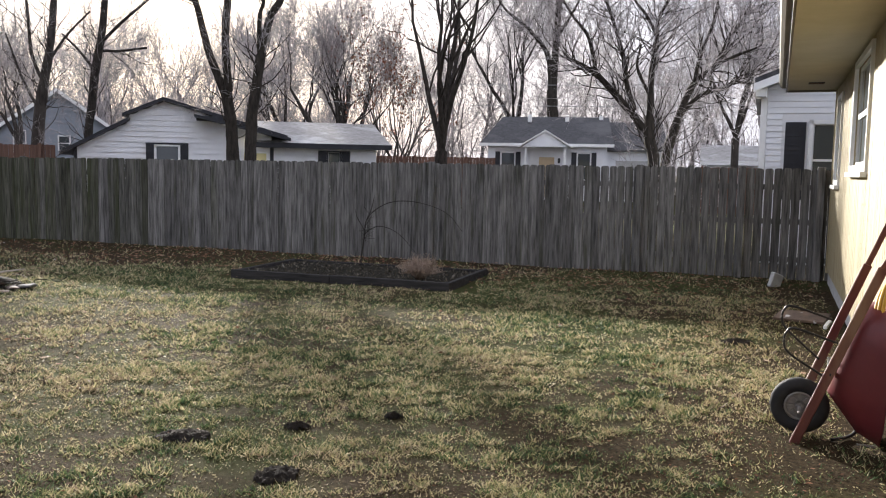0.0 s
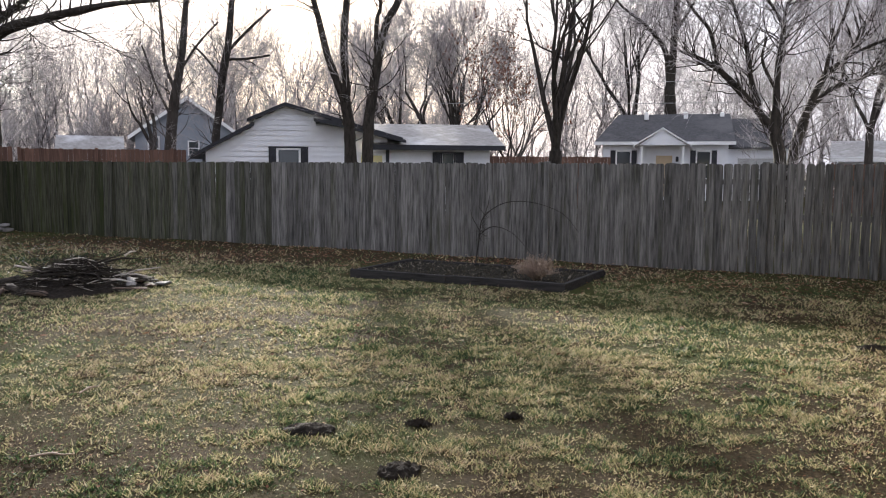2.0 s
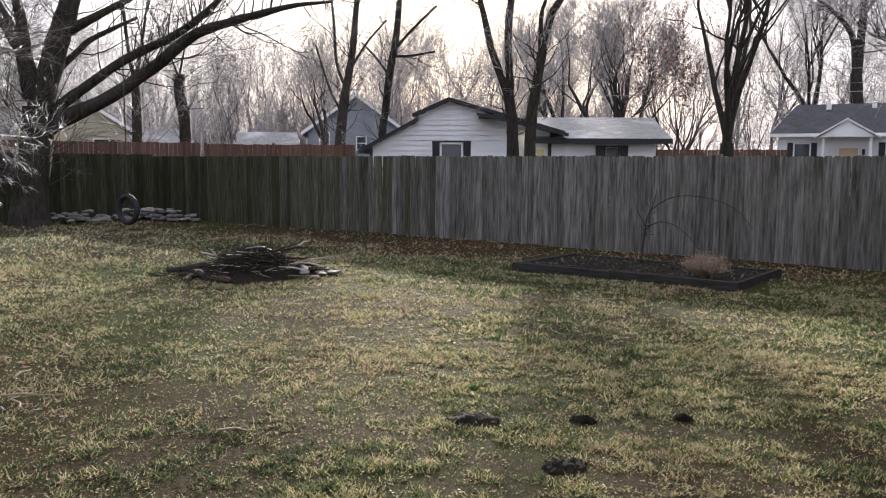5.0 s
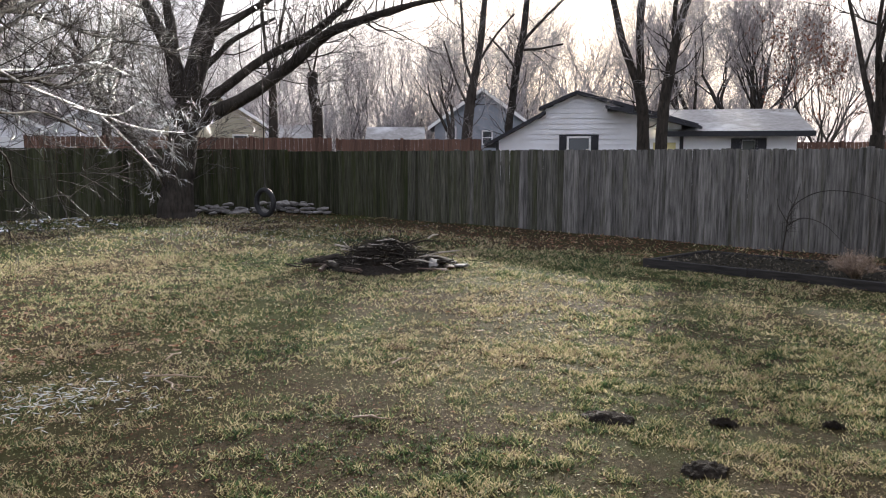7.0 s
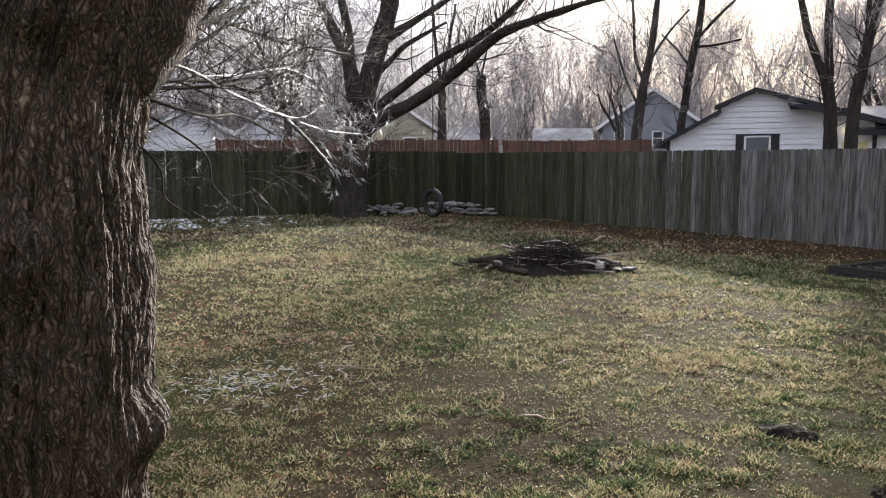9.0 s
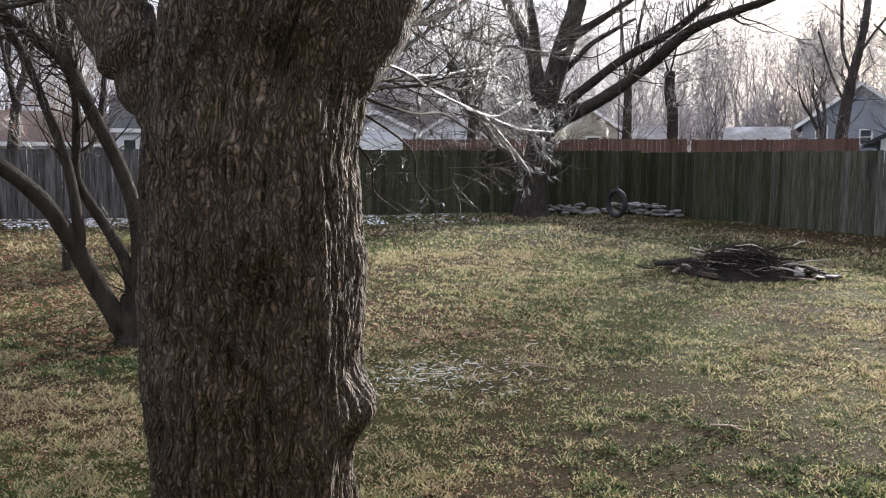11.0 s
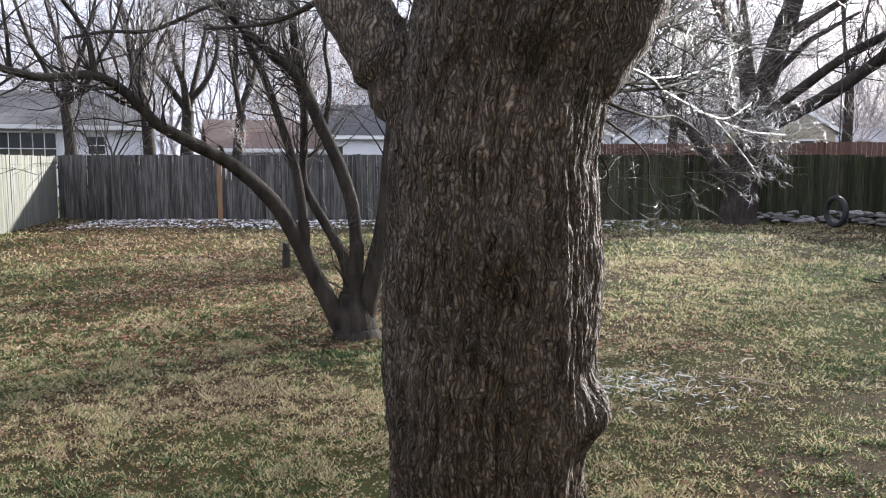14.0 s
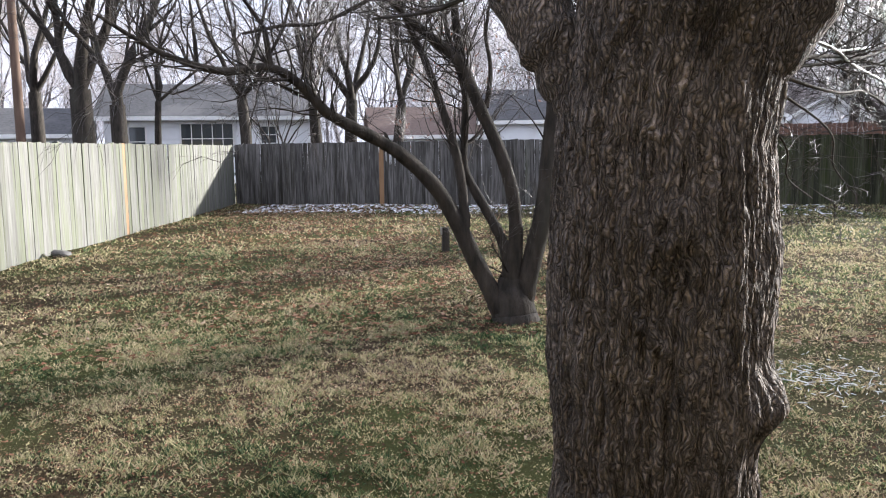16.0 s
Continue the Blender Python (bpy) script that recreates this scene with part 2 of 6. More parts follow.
gb = glass.node_tree.nodes["Principled BSDF"]
gb.inputs["Base Color"].default_value = (0.045, 0.055, 0.06, 1)
gb.inputs["Roughness"].default_value = 0.06
gb.inputs["Specular IOR Level"].default_value = 0.6
M["glass"] = glass



def furrowed(name):
    """Old maple bark: pale flat ridges between dark wandering furrows."""
    m = bpy.data.materials.new(name)
    m.use_nodes = True
    N, L = m.node_tree.nodes, m.node_tree.links
    b = N["Principled BSDF"]
    tc = N.new("ShaderNodeTexCoord")
    warp = N.new("ShaderNodeTexNoise")
    warp.inputs["Scale"].default_value = 9.0
    warp.inputs["Detail"].default_value = 5
    add = N.new("ShaderNodeVectorMath")
    add.operation = "MULTIPLY_ADD"
    add.inputs[1].default_value = (0.085, 0.085, 0.20)
    L.new(tc.outputs["Object"], warp.inputs["Vector"])
    L.new(warp.outputs["Color"], add.inputs[0])
    L.new(tc.outputs["Object"], add.inputs[2])
    mp = N.new("ShaderNodeMapping")
    mp.inputs["Scale"].default_value = (1, 1, 0.17)
    L.new(add.outputs[0], mp.inputs["Vector"])
    vo = N.new("ShaderNodeTexVoronoi")
    vo.feature = "DISTANCE_TO_EDGE"
    vo.inputs["Scale"].default_value = 74.0
    L.new(mp.outputs[0], vo.inputs["Vector"])
    cell = N.new("ShaderNodeTexVoronoi")
    cell.inputs["Scale"].default_value = 74.0
    L.new(mp.outputs[0], cell.inputs["Vector"])
    fine = N.new("ShaderNodeTexNoise")
    fine.inputs["Scale"].default_value = 90.0
    fine.inputs["Detail"].default_value = 6
    L.new(mp.outputs[0], fine.inputs["Vector"])
    big = N.new("ShaderNodeTexNoise")
    big.inputs["Scale"].default_value = 3.2
    big.inputs["Detail"].default_value = 5
    L.new(tc.outputs["Object"], big.inputs["Vector"])
    rp = N.new("ShaderNodeValToRGB")
    rp.color_ramp.elements[0].position, rp.color_ramp.elements[1].position = 0.0, 0.34
    rp.color_ramp.elements[0].color, rp.color_ramp.elements[1].color = (0.042, 0.036, 0.032, 1), (0.205, 0.176, 0.155, 1)
    L.new(vo.outputs[0], rp.inputs["Fac"])
    r2 = N.new("ShaderNodeValToRGB")
    r2.color_ramp.elements[0].position, r2.color_ramp.elements[1].position = 0.35, 0.70
    r2.color_ramp.elements[0].color, r2.color_ramp.elements[1].color = (0.68, 0.67, 0.66, 1), (1.28, 1.27, 1.26, 1)
    L.new(fine.outputs["Fac"], r2.inputs["Fac"])
    r3 = N.new("ShaderNodeValToRGB")
    r3.color_ramp.elements[0].position, r3.color_ramp.elements[1].position = 0.38, 0.66
    r3.color_ramp.elements[0].color, r3.color_ramp.elements[1].color = (0.70, 0.66, 0.62, 1), (1.25, 1.22, 1.20, 1)
    L.new(big.outputs["Fac"], r3.inputs["Fac"])
    r4 = N.new("ShaderNodeValToRGB")
    r4.color_ramp.elements[0].color, r4.color_ramp.elements[1].color = (0.80, 0.79, 0.78, 1), (1.2, 1.19, 1.18, 1)
    L.new(cell.outputs["Color"], r4.inputs["Fac"])
    col = rp.outputs["Color"]
    for other in (r2, r3, r4):
        mx = N.new("ShaderNodeMix")
        mx.data_type, mx.blend_type = "RGBA", "MULTIPLY"
        mx.inputs["Factor"].default_value = 1.0
        L.new(col, mx.inputs["A"])
        L.new(other.outputs["Color"], mx.inputs["B"])
        col = mx.outputs["Result"]
    L.new(col, b.inputs["Base Color"])
    b.inputs["Roughness"].default_value = 0.8
    b.inputs["Specular IOR Level"].default_value = 0.2
    hs = N.new("ShaderNodeMath")
    hs.operation = "MULTIPLY_ADD"
    hs.inputs[1].default_value = 3.0
    L.new(vo.outputs[0], hs.inputs[0])
    L.new(fine.outputs["Fac"], hs.inputs[2])
    bp = N.new("ShaderNodeBump")
    bp.inputs["Strength"].default_value = 1.0
    bp.inputs["Distance"].default_value = 0.016
    L.new(hs.outputs[0], bp.inputs["Height"])
    L.new(bp.outputs[0], b.inputs["Normal"])
    return m


M["bark"] = furrowed("maple_bark")

# ---- building helpers ----


def thing(name, at, label, category, rz=0.0, group="", kind=""):
    e = new(name)
    e.empty_display_size = 0.1
    e.matrix_world = pose(*at, 0, 0, rz)
    return tagged(e, label, category, group, kind)


def mesh_of(bm, material, name="m", smooth=False):
    me = bpy.data.meshes.new(name)
    bm.normal_update()
    bm.to_mesh(me)
    bm.free()
    me.materials.append(material)
    if smooth:
        me.shade_smooth()
    return me


def part(name, bm, material, parent, label="", smooth=False):
    ob = new(name, mesh_of(bm, material, name, smooth))
    ob.parent = parent
    if label:
        ob["label"] = label
    return ob


def np_mesh(name, verts, faces, material, smooth=False):
    """A mesh from arrays of corners and of faces with the same number of corners."""
    verts, faces = np.asarray(verts, np.float32), np.asarray(faces, np.int32)
    k = faces.shape[1]
    me = bpy.data.meshes.new(name)
    me.vertices.add(len(verts))
    me.vertices.foreach_set("co", verts.ravel())
    me.loops.add(faces.size)
    me.loops.foreach_set("vertex_index", faces.ravel())
    me.polygons.add(len(faces))
    me.polygons.foreach_set("loop_start", np.arange(0, faces.size, k, dtype=np.int32))
    me.polygons.foreach_set("loop_total", np.full(len(faces), k, np.int32))
    me.update(calc_edges=True)
    me.materials.append(material)
    if smooth:
        me.shade_smooth()
    return me


def np_part(name, vf, material, parent, label="", smooth=False):
    ob = new(name, np_mesh(name, vf[0], vf[1], material, smooth))
    ob.parent = parent
    if label:
        ob["label"] = label
    return ob


def box(bm, lo, hi, bevel=0.0, m=None):
    g = bmesh.ops.create_cube(bm, size=1.0)["verts"]
    lo, hi = Vector(lo), Vector(hi)
    for v in g:
        v.co = Vector((lo[i] + (v.co[i] + 0.5) * (hi[i] - lo[i]) for i in range(3)))
    if bevel:
        es = list({e for v in g for e in v.link_edges})
        r = bmesh.ops.bevel(bm, geom=es, offset=bevel, segments=1, affect="EDGES")
        g = list({v for f in r["faces"] for v in f.verts} | {v for v in g if v.is_valid})
    if m is not None:
        for v in g:
            v.co = m @ v.co
    return g


def boxes(*specs, bevel=0.0):
    bm = bmesh.new()
    for lo, hi in specs:
        box(bm, lo, hi, bevel)
    return bm


def prism(bm, outline, axis, a, b):
    """An outline in two axes, drawn out along the third from a to b."""
    def at(p, q):
        return (q, p[0], p[1]) if axis == "x" else (p[0], q, p[1]) if axis == "y" else (p[0], p[1], q)
    lo = [bm.verts.new(at(p, a)) for p in outline]
    hi = [bm.verts.new(at(p, b)) for p in outline]
    n = len(outline)
    bm.faces.new(lo)
    bm.faces.new(hi[::-1])
    for i in range(n):
        bm.faces.new((lo[i], hi[i], hi[(i + 1) % n], lo[(i + 1) % n]))
    bmesh.ops.recalc_face_normals(bm, faces=bm.faces)
    return bm


class Tubes:
    """Many tapered tubes gathered into one mesh."""

    def __init__(self):
        self.v, self.f, self.n, self.batch, self.plain = [], [], 0, [], False

    def add(self, pts, radii, sides=4, cap=False):
        pts, radii = np.asarray(pts, float), np.asarray(radii, float)
        k = len(pts)
        tan = np.gradient(pts, axis=0)
        tan /= np.linalg.norm(tan, axis=1)[:, None] + 1e-9
        ref = np.array((1.0, 0, 0)) if abs(tan[0][2]) > 0.7 else np.array((0, 0, 1.0))
        a = np.cross(tan, ref)
        a /= np.linalg.norm(a, axis=1)[:, None] + 1e-9
        b = np.cross(tan, a)
        th = np.arange(sides) * 2 * math.pi / sides
        ring = pts[:, None, :] + radii[:, None, None] * (np.cos(th)[None, :, None] * a[:, None, :] + np.sin(th)[None, :, None] * b[:, None, :])
        i = np.arange(k - 1)[:, None] * sides
        j = np.arange(sides)[None, :]
        jn = (j + 1) % sides
        f = np.stack((i + j, i + jn, i + sides + jn, i + sides + j), -1).reshape(-1, 4) + self.n
        self.v.append(ring.reshape(-1, 3))
        self.f.append(f)
        self.n += k * sides
        if cap:
            self.f.append(np.array([[self.n - sides, self.n - sides + 1, self.n - sides + 2, self.n - sides + 3]]))

    def fan(self, p, d, length, r, rng, droop=0.0):
        """Many short twigs at once: arrays of starts, ways, lengths and radii."""
        self.batch.append((p, d, length, r, rng.normal(0, 0.16, (len(p), 3)) - np.array((0, 0, droop))))

    def get(self):
        if self.batch:
            p, d, ln, r, bend = (np.concatenate([b[i] for b in self.batch]) for i in range(5))
            self.batch = []
            n = len(p)
            mid = p + d * ln[:, None] * 0.5
            d2 = d + bend * 2.0
            end = mid + d2 / np.linalg.norm(d2, axis=1)[:, None] * ln[:, None] * 0.5
            a = np.cross(d, np.where(np.abs(d[:, 2:3]) > 0.8, (1.0, 0, 0), (0, 0, 1.0)))
            a /= np.linalg.norm(a, axis=1)[:, None] + 1e-9
            b = np.cross(d, a)
            tri = [(1, 0), (-0.5, 0.866), (-0.5, -0.866)]
            rows = [c + (a * x + b * y) * (r * k)[:, None] for c, k in (((p, 1.0), (end, 0.4)) if self.plain else ((p, 1.0), (mid, 0.8), (end, 0.35))) for x, y in tri]
            g = len(rows)
            self.v.append(np.stack(rows, 1).reshape(-1, 3))
            q = np.array([(i * 3 + j, i * 3 + (j + 1) % 3, i * 3 + 3 + (j + 1) % 3, i * 3 + 3 + j) for i in range(g // 3 - 1) for j in range(3)])
            self.f.append((np.arange(n)[:, None, None] * g + q[None]).reshape(-1, 4) + self.n)
            self.n += n * g
        return np.concatenate(self.v), np.concatenate(self.f)


def smooth_line(pts, k=4):
    """A Catmull-Rom line through points (x, y, z, r)."""
    p = np.asarray(pts, float)
    p = np.vstack((2 * p[0] - p[1], p, 2 * p[-1] - p[-2]))
    out = []
    for i in range(1, len(p) - 2):
        for t in np.linspace(0, 1, k, endpoint=False):
            a, b, c, d = p[i - 1:i + 3]
            out.append(0.5 * (2 * b + (c - a) * t + (2 * a - 5 * b + 4 * c - d) * t * t + (3 * b - a - 3 * c + d) * t ** 3))
    out.append(p[-2])
    return np.array(out)


def unit(v):
    return v / (np.linalg.norm(v) + 1e-9)


def grow(rng, wood, twigs, p, d, length, r, level, last, up=0.12, wig=0.16, kids=(3, 5), spread=0.75, droop=0.0, fine=0.006, fan=9):
    """One bough with its side boughs; the last levels go into the twigs' mesh."""
    k = 6 if level < last - 1 else 3
    pts, q, dd = [p], p.copy(), d.copy()
    for i in range(k):
        dd = unit(dd + rng.normal(0, wig, 3) + np.array((0, 0, up if level < last else up - droop)))
        q = q + dd * length / k
        pts.append(q)
    pts = np.array(pts)
    rad = np.linspace(r, max(r * (0.35 if level < last else 0.5), fine * 0.6), k + 1)
    thin = level >= last - 1
    (twigs if thin else wood).add(pts, rad, 3 if thin else (6 if level < 2 else 4))
    if level >= last - 1:
        n = fan
        f = rng.uniform(0.15, 1.0, n) * k
        i = np.minimum(f.astype(int), k - 1)
        at = pts[i] + (pts[i + 1] - pts[i]) * (f - i)[:, None]
        along = pts[i + 1] - pts[i]
        along /= np.linalg.norm(along, axis=1)[:, None] + 1e-9
        side = np.cross(along, rng.normal(0, 1, (n, 3)))
        side /= np.linalg.norm(side, axis=1)[:, None] + 1e-9
        nd = along + side * rng.uniform(0.5, 1.3, (n, 1)) * spread + (0, 0, up - droop)
        nd /= np.linalg.norm(nd, axis=1)[:, None]
        twigs.fan(at, nd, length * rng.uniform(0.35, 0.8, n), np.full(n, fine * 0.8), rng, droop)
        return
    n = rng.integers(kids[0], kids[1] + 1)
    for j in range(n):
        f = rng.uniform(0.3, 1.0) if j else 1.0
        i = min(int(f * k), k - 1)
        at = pts[i] + (pts[i + 1] - pts[i]) * (f * k - i)
        along = unit(pts[i + 1] - pts[i])
        side = unit(np.cross(along, rng.normal(0, 1, 3)))
        nd = unit(along + side * rng.uniform(0.5, 1.2) * spread)
        grow(rng, wood, twigs, at, nd, length * rng.uniform(0.5, 0.82), max(rad[i] * rng.uniform(0.38, 0.62), fine), level + 1, last, up, wig, kids, spread, droop, fine, fan)


def bare_tree(name, base, height, r, seed, label, lean=(0, 0), forks=3, fork_at=0.35, spread=0.5, last=4, kids=(3, 5), droop=0.05,
              bark="bark_dark", twig="twig", fine=0.006, fan=11, up=0.12, group="bare trees beyond the fences", leaf=0):
    rng = np.random.default_rng(seed)
    t = thing(name, base, label, "tree", group=group)
    wood, twigs = Tubes(), Tubes()
    twigs.plain = True
    h = height * fork_at
    top = np.array((lean[0] * h, lean[1] * h, h))
    trunk = smooth_line([(0, 0, -0.3, r * 1.25), (0, 0, 0.15, r * 1.1), (top[0] * 0.5 + rng.normal(0, 0.06), top[1] * 0.5 + rng.normal(0, 0.06), h * 0.5, r * 0.95), (*top, r * 0.85)], 5)
    wood.add(trunk[:, :3], trunk[:, 3], 10)
    for j in range(forks):
        a = 2 * math.pi * (j + rng.uniform(-0.3, 0.3)) / forks
        s = spread * rng.uniform(0.6, 1.2) if j else spread * 0.25
        d = unit(np.array((math.cos(a) * s + lean[0], math.sin(a) * s + lean[1], 1.0)))
        grow(rng, wood, twigs, top - d * r * 0.5, d, height * (1 - fork_at) * rng.uniform(0.42, 0.58), r * rng.uniform(0.42, 0.62), 1, last + 1, up, 0.15, kids, 0.75, droop, fine, fan)
    np_part("trunk", wood.get(), M[bark], t, smooth=True)
    tagged(np_part("crown", twigs.get(), M[twig], t, "fine bare twigs with a thin coat of ice"), kind="stuff")
    if leaf:
        tv = twigs.get()[0]
        pick = tv[rng.integers(0, len(tv), leaf)]
        np_part("leaves", leaf_cloud(rng, pick, 0.05, 0.09), M["redleaf"], t, "clinging rust-brown dead leaves")
    return t


def leaf_cloud(rng, pos, lo, hi):
    n = len(pos)
    s = rng.uniform(lo, hi, n)[:, None]
    a = rng.normal(0, 1, (n, 3))
    a /= np.linalg.norm(a, axis=1)[:, None]
    b = np.cross(a, rng.normal(0, 1, (n, 3)))
    b /= np.linalg.norm(b, axis=1)[:, None]
    v = np.stack((pos - a * s, pos + b * s * 0.5, pos + a * s, pos - b * s * 0.5), 1).reshape(-1, 3)
    return v, np.arange(4 * n).reshape(-1, 4)


# ---- the plan of the yard ----
NE = np.array((6.72, 13.22))      # fence meets the yellow house
SE = np.array((-16.4, 20.3))      # far right corner of the yard
SW = np.array((-26.8, -0.6))      # far left corner
NW = np.array((-6.0, -5.6))       # the bleached fence goes on towards the house
HOUSE = np.array((6.4, 13.1))     # the yellow house's corner by the fence
HDIR = np.array((-0.358, -0.9337))

# ---- ground: one sheet to the horizon ----


def axis_lines(lo, hi, step, far):
    inner = np.arange(lo, hi + 1e-6, step)
    outer = np.array((2, 5, 10, 20, 40, 80, 160, 320, 600.0)) * far
    return np.concatenate((lo - outer[::-1], inner, hi + outer))


gx, gy = axis_lines(-30, 9, 0.22, 1.0), axis_lines(-9, 23, 0.22, 1.0)
GX, GY = np.meshgrid(gx, gy)


def lift(x, y):
    """Small unevenness of the lawn."""
    return 0.018 * np.sin(1.1 * x + 0.4 * y) * np.sin(0.8 * y - 0.3 * x) + 0.010 * np.sin(3.3 * x + 1.7 * y) * np.cos(2.9 * y - 1.1 * x)


GZ = lift(GX, GY) * ((GX > -31) & (GX < 10) & (GY > -10) & (GY < 24))
gn = len(gx)
gi = (np.arange(len(gy) - 1)[:, None] * gn + np.arange(gn - 1)[None, :]).ravel()
ground = new("ground", np_mesh("ground", np.stack((GX, GY, GZ), -1).reshape(-1, 3), np.stack((gi, gi + 1, gi + gn + 1, gi + gn), -1), M["ground"], True))
tagged(ground, "uneven winter lawn of matted green and straw grass", "ground", kind="structure")

# grass blades, thickest by the terrace
rngg = np.random.default_rng(11)


def inside(x, y, pad=0.05):
    ok = np.ones(len(x), bool)
    for a, b in ((NE, SE), (SE, SW), (SW, NW)):
        d = (b - a) / np.linalg.norm(b - a)
        ok &= (x - a[0]) * -d[1] + (y - a[1]) * d[0] > pad
    hx = (x - HOUSE[0]) * HDIR[1] - (y - HOUSE[1]) * HDIR[0]
    return ok & (hx > 0.1)


PATCHES = [(-1.32, 4.74, 0.18, 0.13), (-0.60, 4.15, 0.13, 0.14), (-0.65, 5.03, 0.09, 0.06), (-0.03, 5.31, 0.07, 0.05), (3.30, 8.13, 0.17, 0.11)]


def scatter(n, dmin, dmax, power):
    d = dmin + (dmax - dmin) * rngg.random(n) ** power
    a = np.radians(rngg.uniform(-32, 118, n))
    x, y = 0.2 - d * np.sin(a), -0.4 + d * np.cos(a)
    ok = inside(x, y)
    for cx, cy, rx, ry in PATCHES:
        ok &= ((x - cx) / rx) ** 2 + ((y - cy) / ry) ** 2 > 1
    ok &= ~((x > -3.3) & (x < 0.7) & (y > 11.6 - 0.33 * (x + 1)) & (y < 13.6 - 0.33 * (x + 1)))
    ok &= (x + 6.45) ** 2 + (y - 10.25) ** 2 > 0.85 ** 2
    return x[ok], y[ok], d[ok]


def tufts(x, y):
    """Patchy thickness of the sward, at the scale of a hand."""
    g = np.random.default_rng(2).random((256, 256))
    out = np.zeros(len(x))
    for sc, wt in ((9.0, 0.5), (21.0, 0.35), (2.2, 0.3)):
        u, v = x * sc, y * sc
        i, j = np.floor(u).astype(int), np.floor(v).astype(int)
        fu, fv = u - i, v - j
        a = g[i % 256, j % 256] * (1 - fu) + g[(i + 1) % 256, j % 256] * fu
        b = g[i % 256, (j + 1) % 256] * (1 - fu) + g[(i + 1) % 256, (j + 1) % 256] * fu
        out += wt * (a * (1 - fv) + b * fv)
    return np.clip((out / 1.15 - 0.5) * 2.4 + 0.5, 0, 1)


def bare(x, y):
    """Thin sward: the shaded strip below the right fence, and the trodden earth by the house wall."""
    d = (SE - NE) / np.linalg.norm(SE - NE)
    f = (x - NE[0]) * -d[1] + (y - NE[1]) * d[0]
    w = (x - HOUSE[0]) * HDIR[1] - (y - HOUSE[1]) * HDIR[0]
    edge = 1.9 + 0.5 * np.sin(x * 0.9) + 0.3 * np.sin(x * 2.3 + 1)
    k = np.clip((f - edge) / 0.9, 0, 1)
    m = np.clip((w - 0.45 - 0.25 * np.sin(y * 1.7)) / 0.6, 0, 1)
    return (0.16 + 0.84 * k) * (0.22 + 0.78 * m)


def blades(n, dmin, dmax, power, hlo, hhi, w):
    x, y, d = scatter(n, dmin, dmax, power)
    clump = tufts(x, y)
    dens = 1 - 0.80 * np.exp(-((x + 4.3) / 2.4) ** 2 - ((y - 4.6) / 2.3) ** 2)
    keep = rngg.random(len(x)) < (0.16 + 0.84 * clump ** 1.5) * dens * bare(x, y) * np.where((x < -8.5) & (y < 5.5 - 0.3 * (x + 8)), 0.55, 1.0)
    x, y, d, clump = x[keep], y[keep], d[keep], clump[keep]
    m = len(x)
    h = rngg.uniform(hlo, hhi, m) * (0.22 + 1.55 * clump)
    a = rngg.uniform(0, 2 * math.pi, m)
    lean = rngg.uniform(0.4, 1.7, m) * h
    la = rngg.uniform(0, 2 * math.pi, m)
    ww = w * rngg.uniform(0.6, 1.3, m)
    z = lift(x, y) - 0.004
    v = np.empty((m, 3, 3))
    v[:, 0] = np.stack((x - np.cos(a) * ww, y - np.sin(a) * ww, z), -1)
    v[:, 1] = np.stack((x + np.cos(a) * ww, y + np.sin(a) * ww, z), -1)
    v[:, 2] = np.stack((x + np.cos(la) * lean, y + np.sin(la) * lean, z + h), -1)
    return v.reshape(-1, 3)


gv = np.concatenate((blades(600000, 2.6, 8.0, 0.9, 0.008, 0.030, 0.0055), blades(430000, 6.0, 15.0, 0.9, 0.012, 0.038, 0.0098),
                     blades(240000, 13.0, 29.0, 0.9, 0.018, 0.052, 0.017)))


def thatch(n, dmin, dmax, lo, hi):
    """Small broken blades and clover leaves lying at all angles."""
    x, y, d = scatter(n, dmin, dmax, 0.9)
    c = tufts(x, y)
    k = rngg.random(len(x)) < (0.25 + 0.75 * c) * (0.25 + 0.75 * bare(x, y))
    x, y, c = x[k], y[k], c[k]
    p = np.stack((x, y, lift(x, y) + 0.004 + 0.022 * c * rngg.random(len(x))), -1)
    v, f = leaf_cloud(rngg, p, lo, hi)
    q = np.repeat(p, 4, 0)
    v[:, 2] = q[:, 2] + (v[:, 2] - q[:, 2]) * 0.55
    return v, f


bits = [thatch(125000, 2.6, 8.0, 0.005, 0.013), thatch(115000, 6.5, 15.0, 0.009, 0.022), thatch(40000, 13.0, 29.0, 0.016, 0.035)]
off = np.cumsum([0] + [len(b[0]) for b in bits])
tagged(new("thatch", np_mesh("thatch", np.concatenate([b[0] for b in bits]), np.concatenate([b[1] + o for b, o in zip(bits, off)]), M["grass"])),
       "dead thatch and small clover leaves matted in the lawn", "grass", kind="stuff")
grass = new("grass", np_mesh("grass", gv, np.arange(len(gv)).reshape(-1, 3), M["grass"]))
tagged(grass, "short matted winter grass, green and straw coloured", "grass", kind="stuff")


def litter(n, x0, y0, sx, sy, lo=0.02, hi=0.05):
    x, y = rngg.normal(x0, sx, n), rngg.normal(y0, sy, n)
    ok = inside(x, y)
    x, y = x[ok], y[ok]
    return np.stack((x, y, lift(x, y) + rngg.uniform(0.008, 0.035, len(x))), -1)


def flat_leaves(pos, lo, hi):
    v, f = leaf_cloud(rngg, pos, lo, hi)
    c = np.repeat(pos, 4, 0)
    v[:, 2] = c[:, 2] + (v[:, 2] - c[:, 2]) * 0.28
    v[:, 2] = np.maximum(v[:, 2], lift(v[:, 0], v[:, 1]) + 0.003)
    return v, f


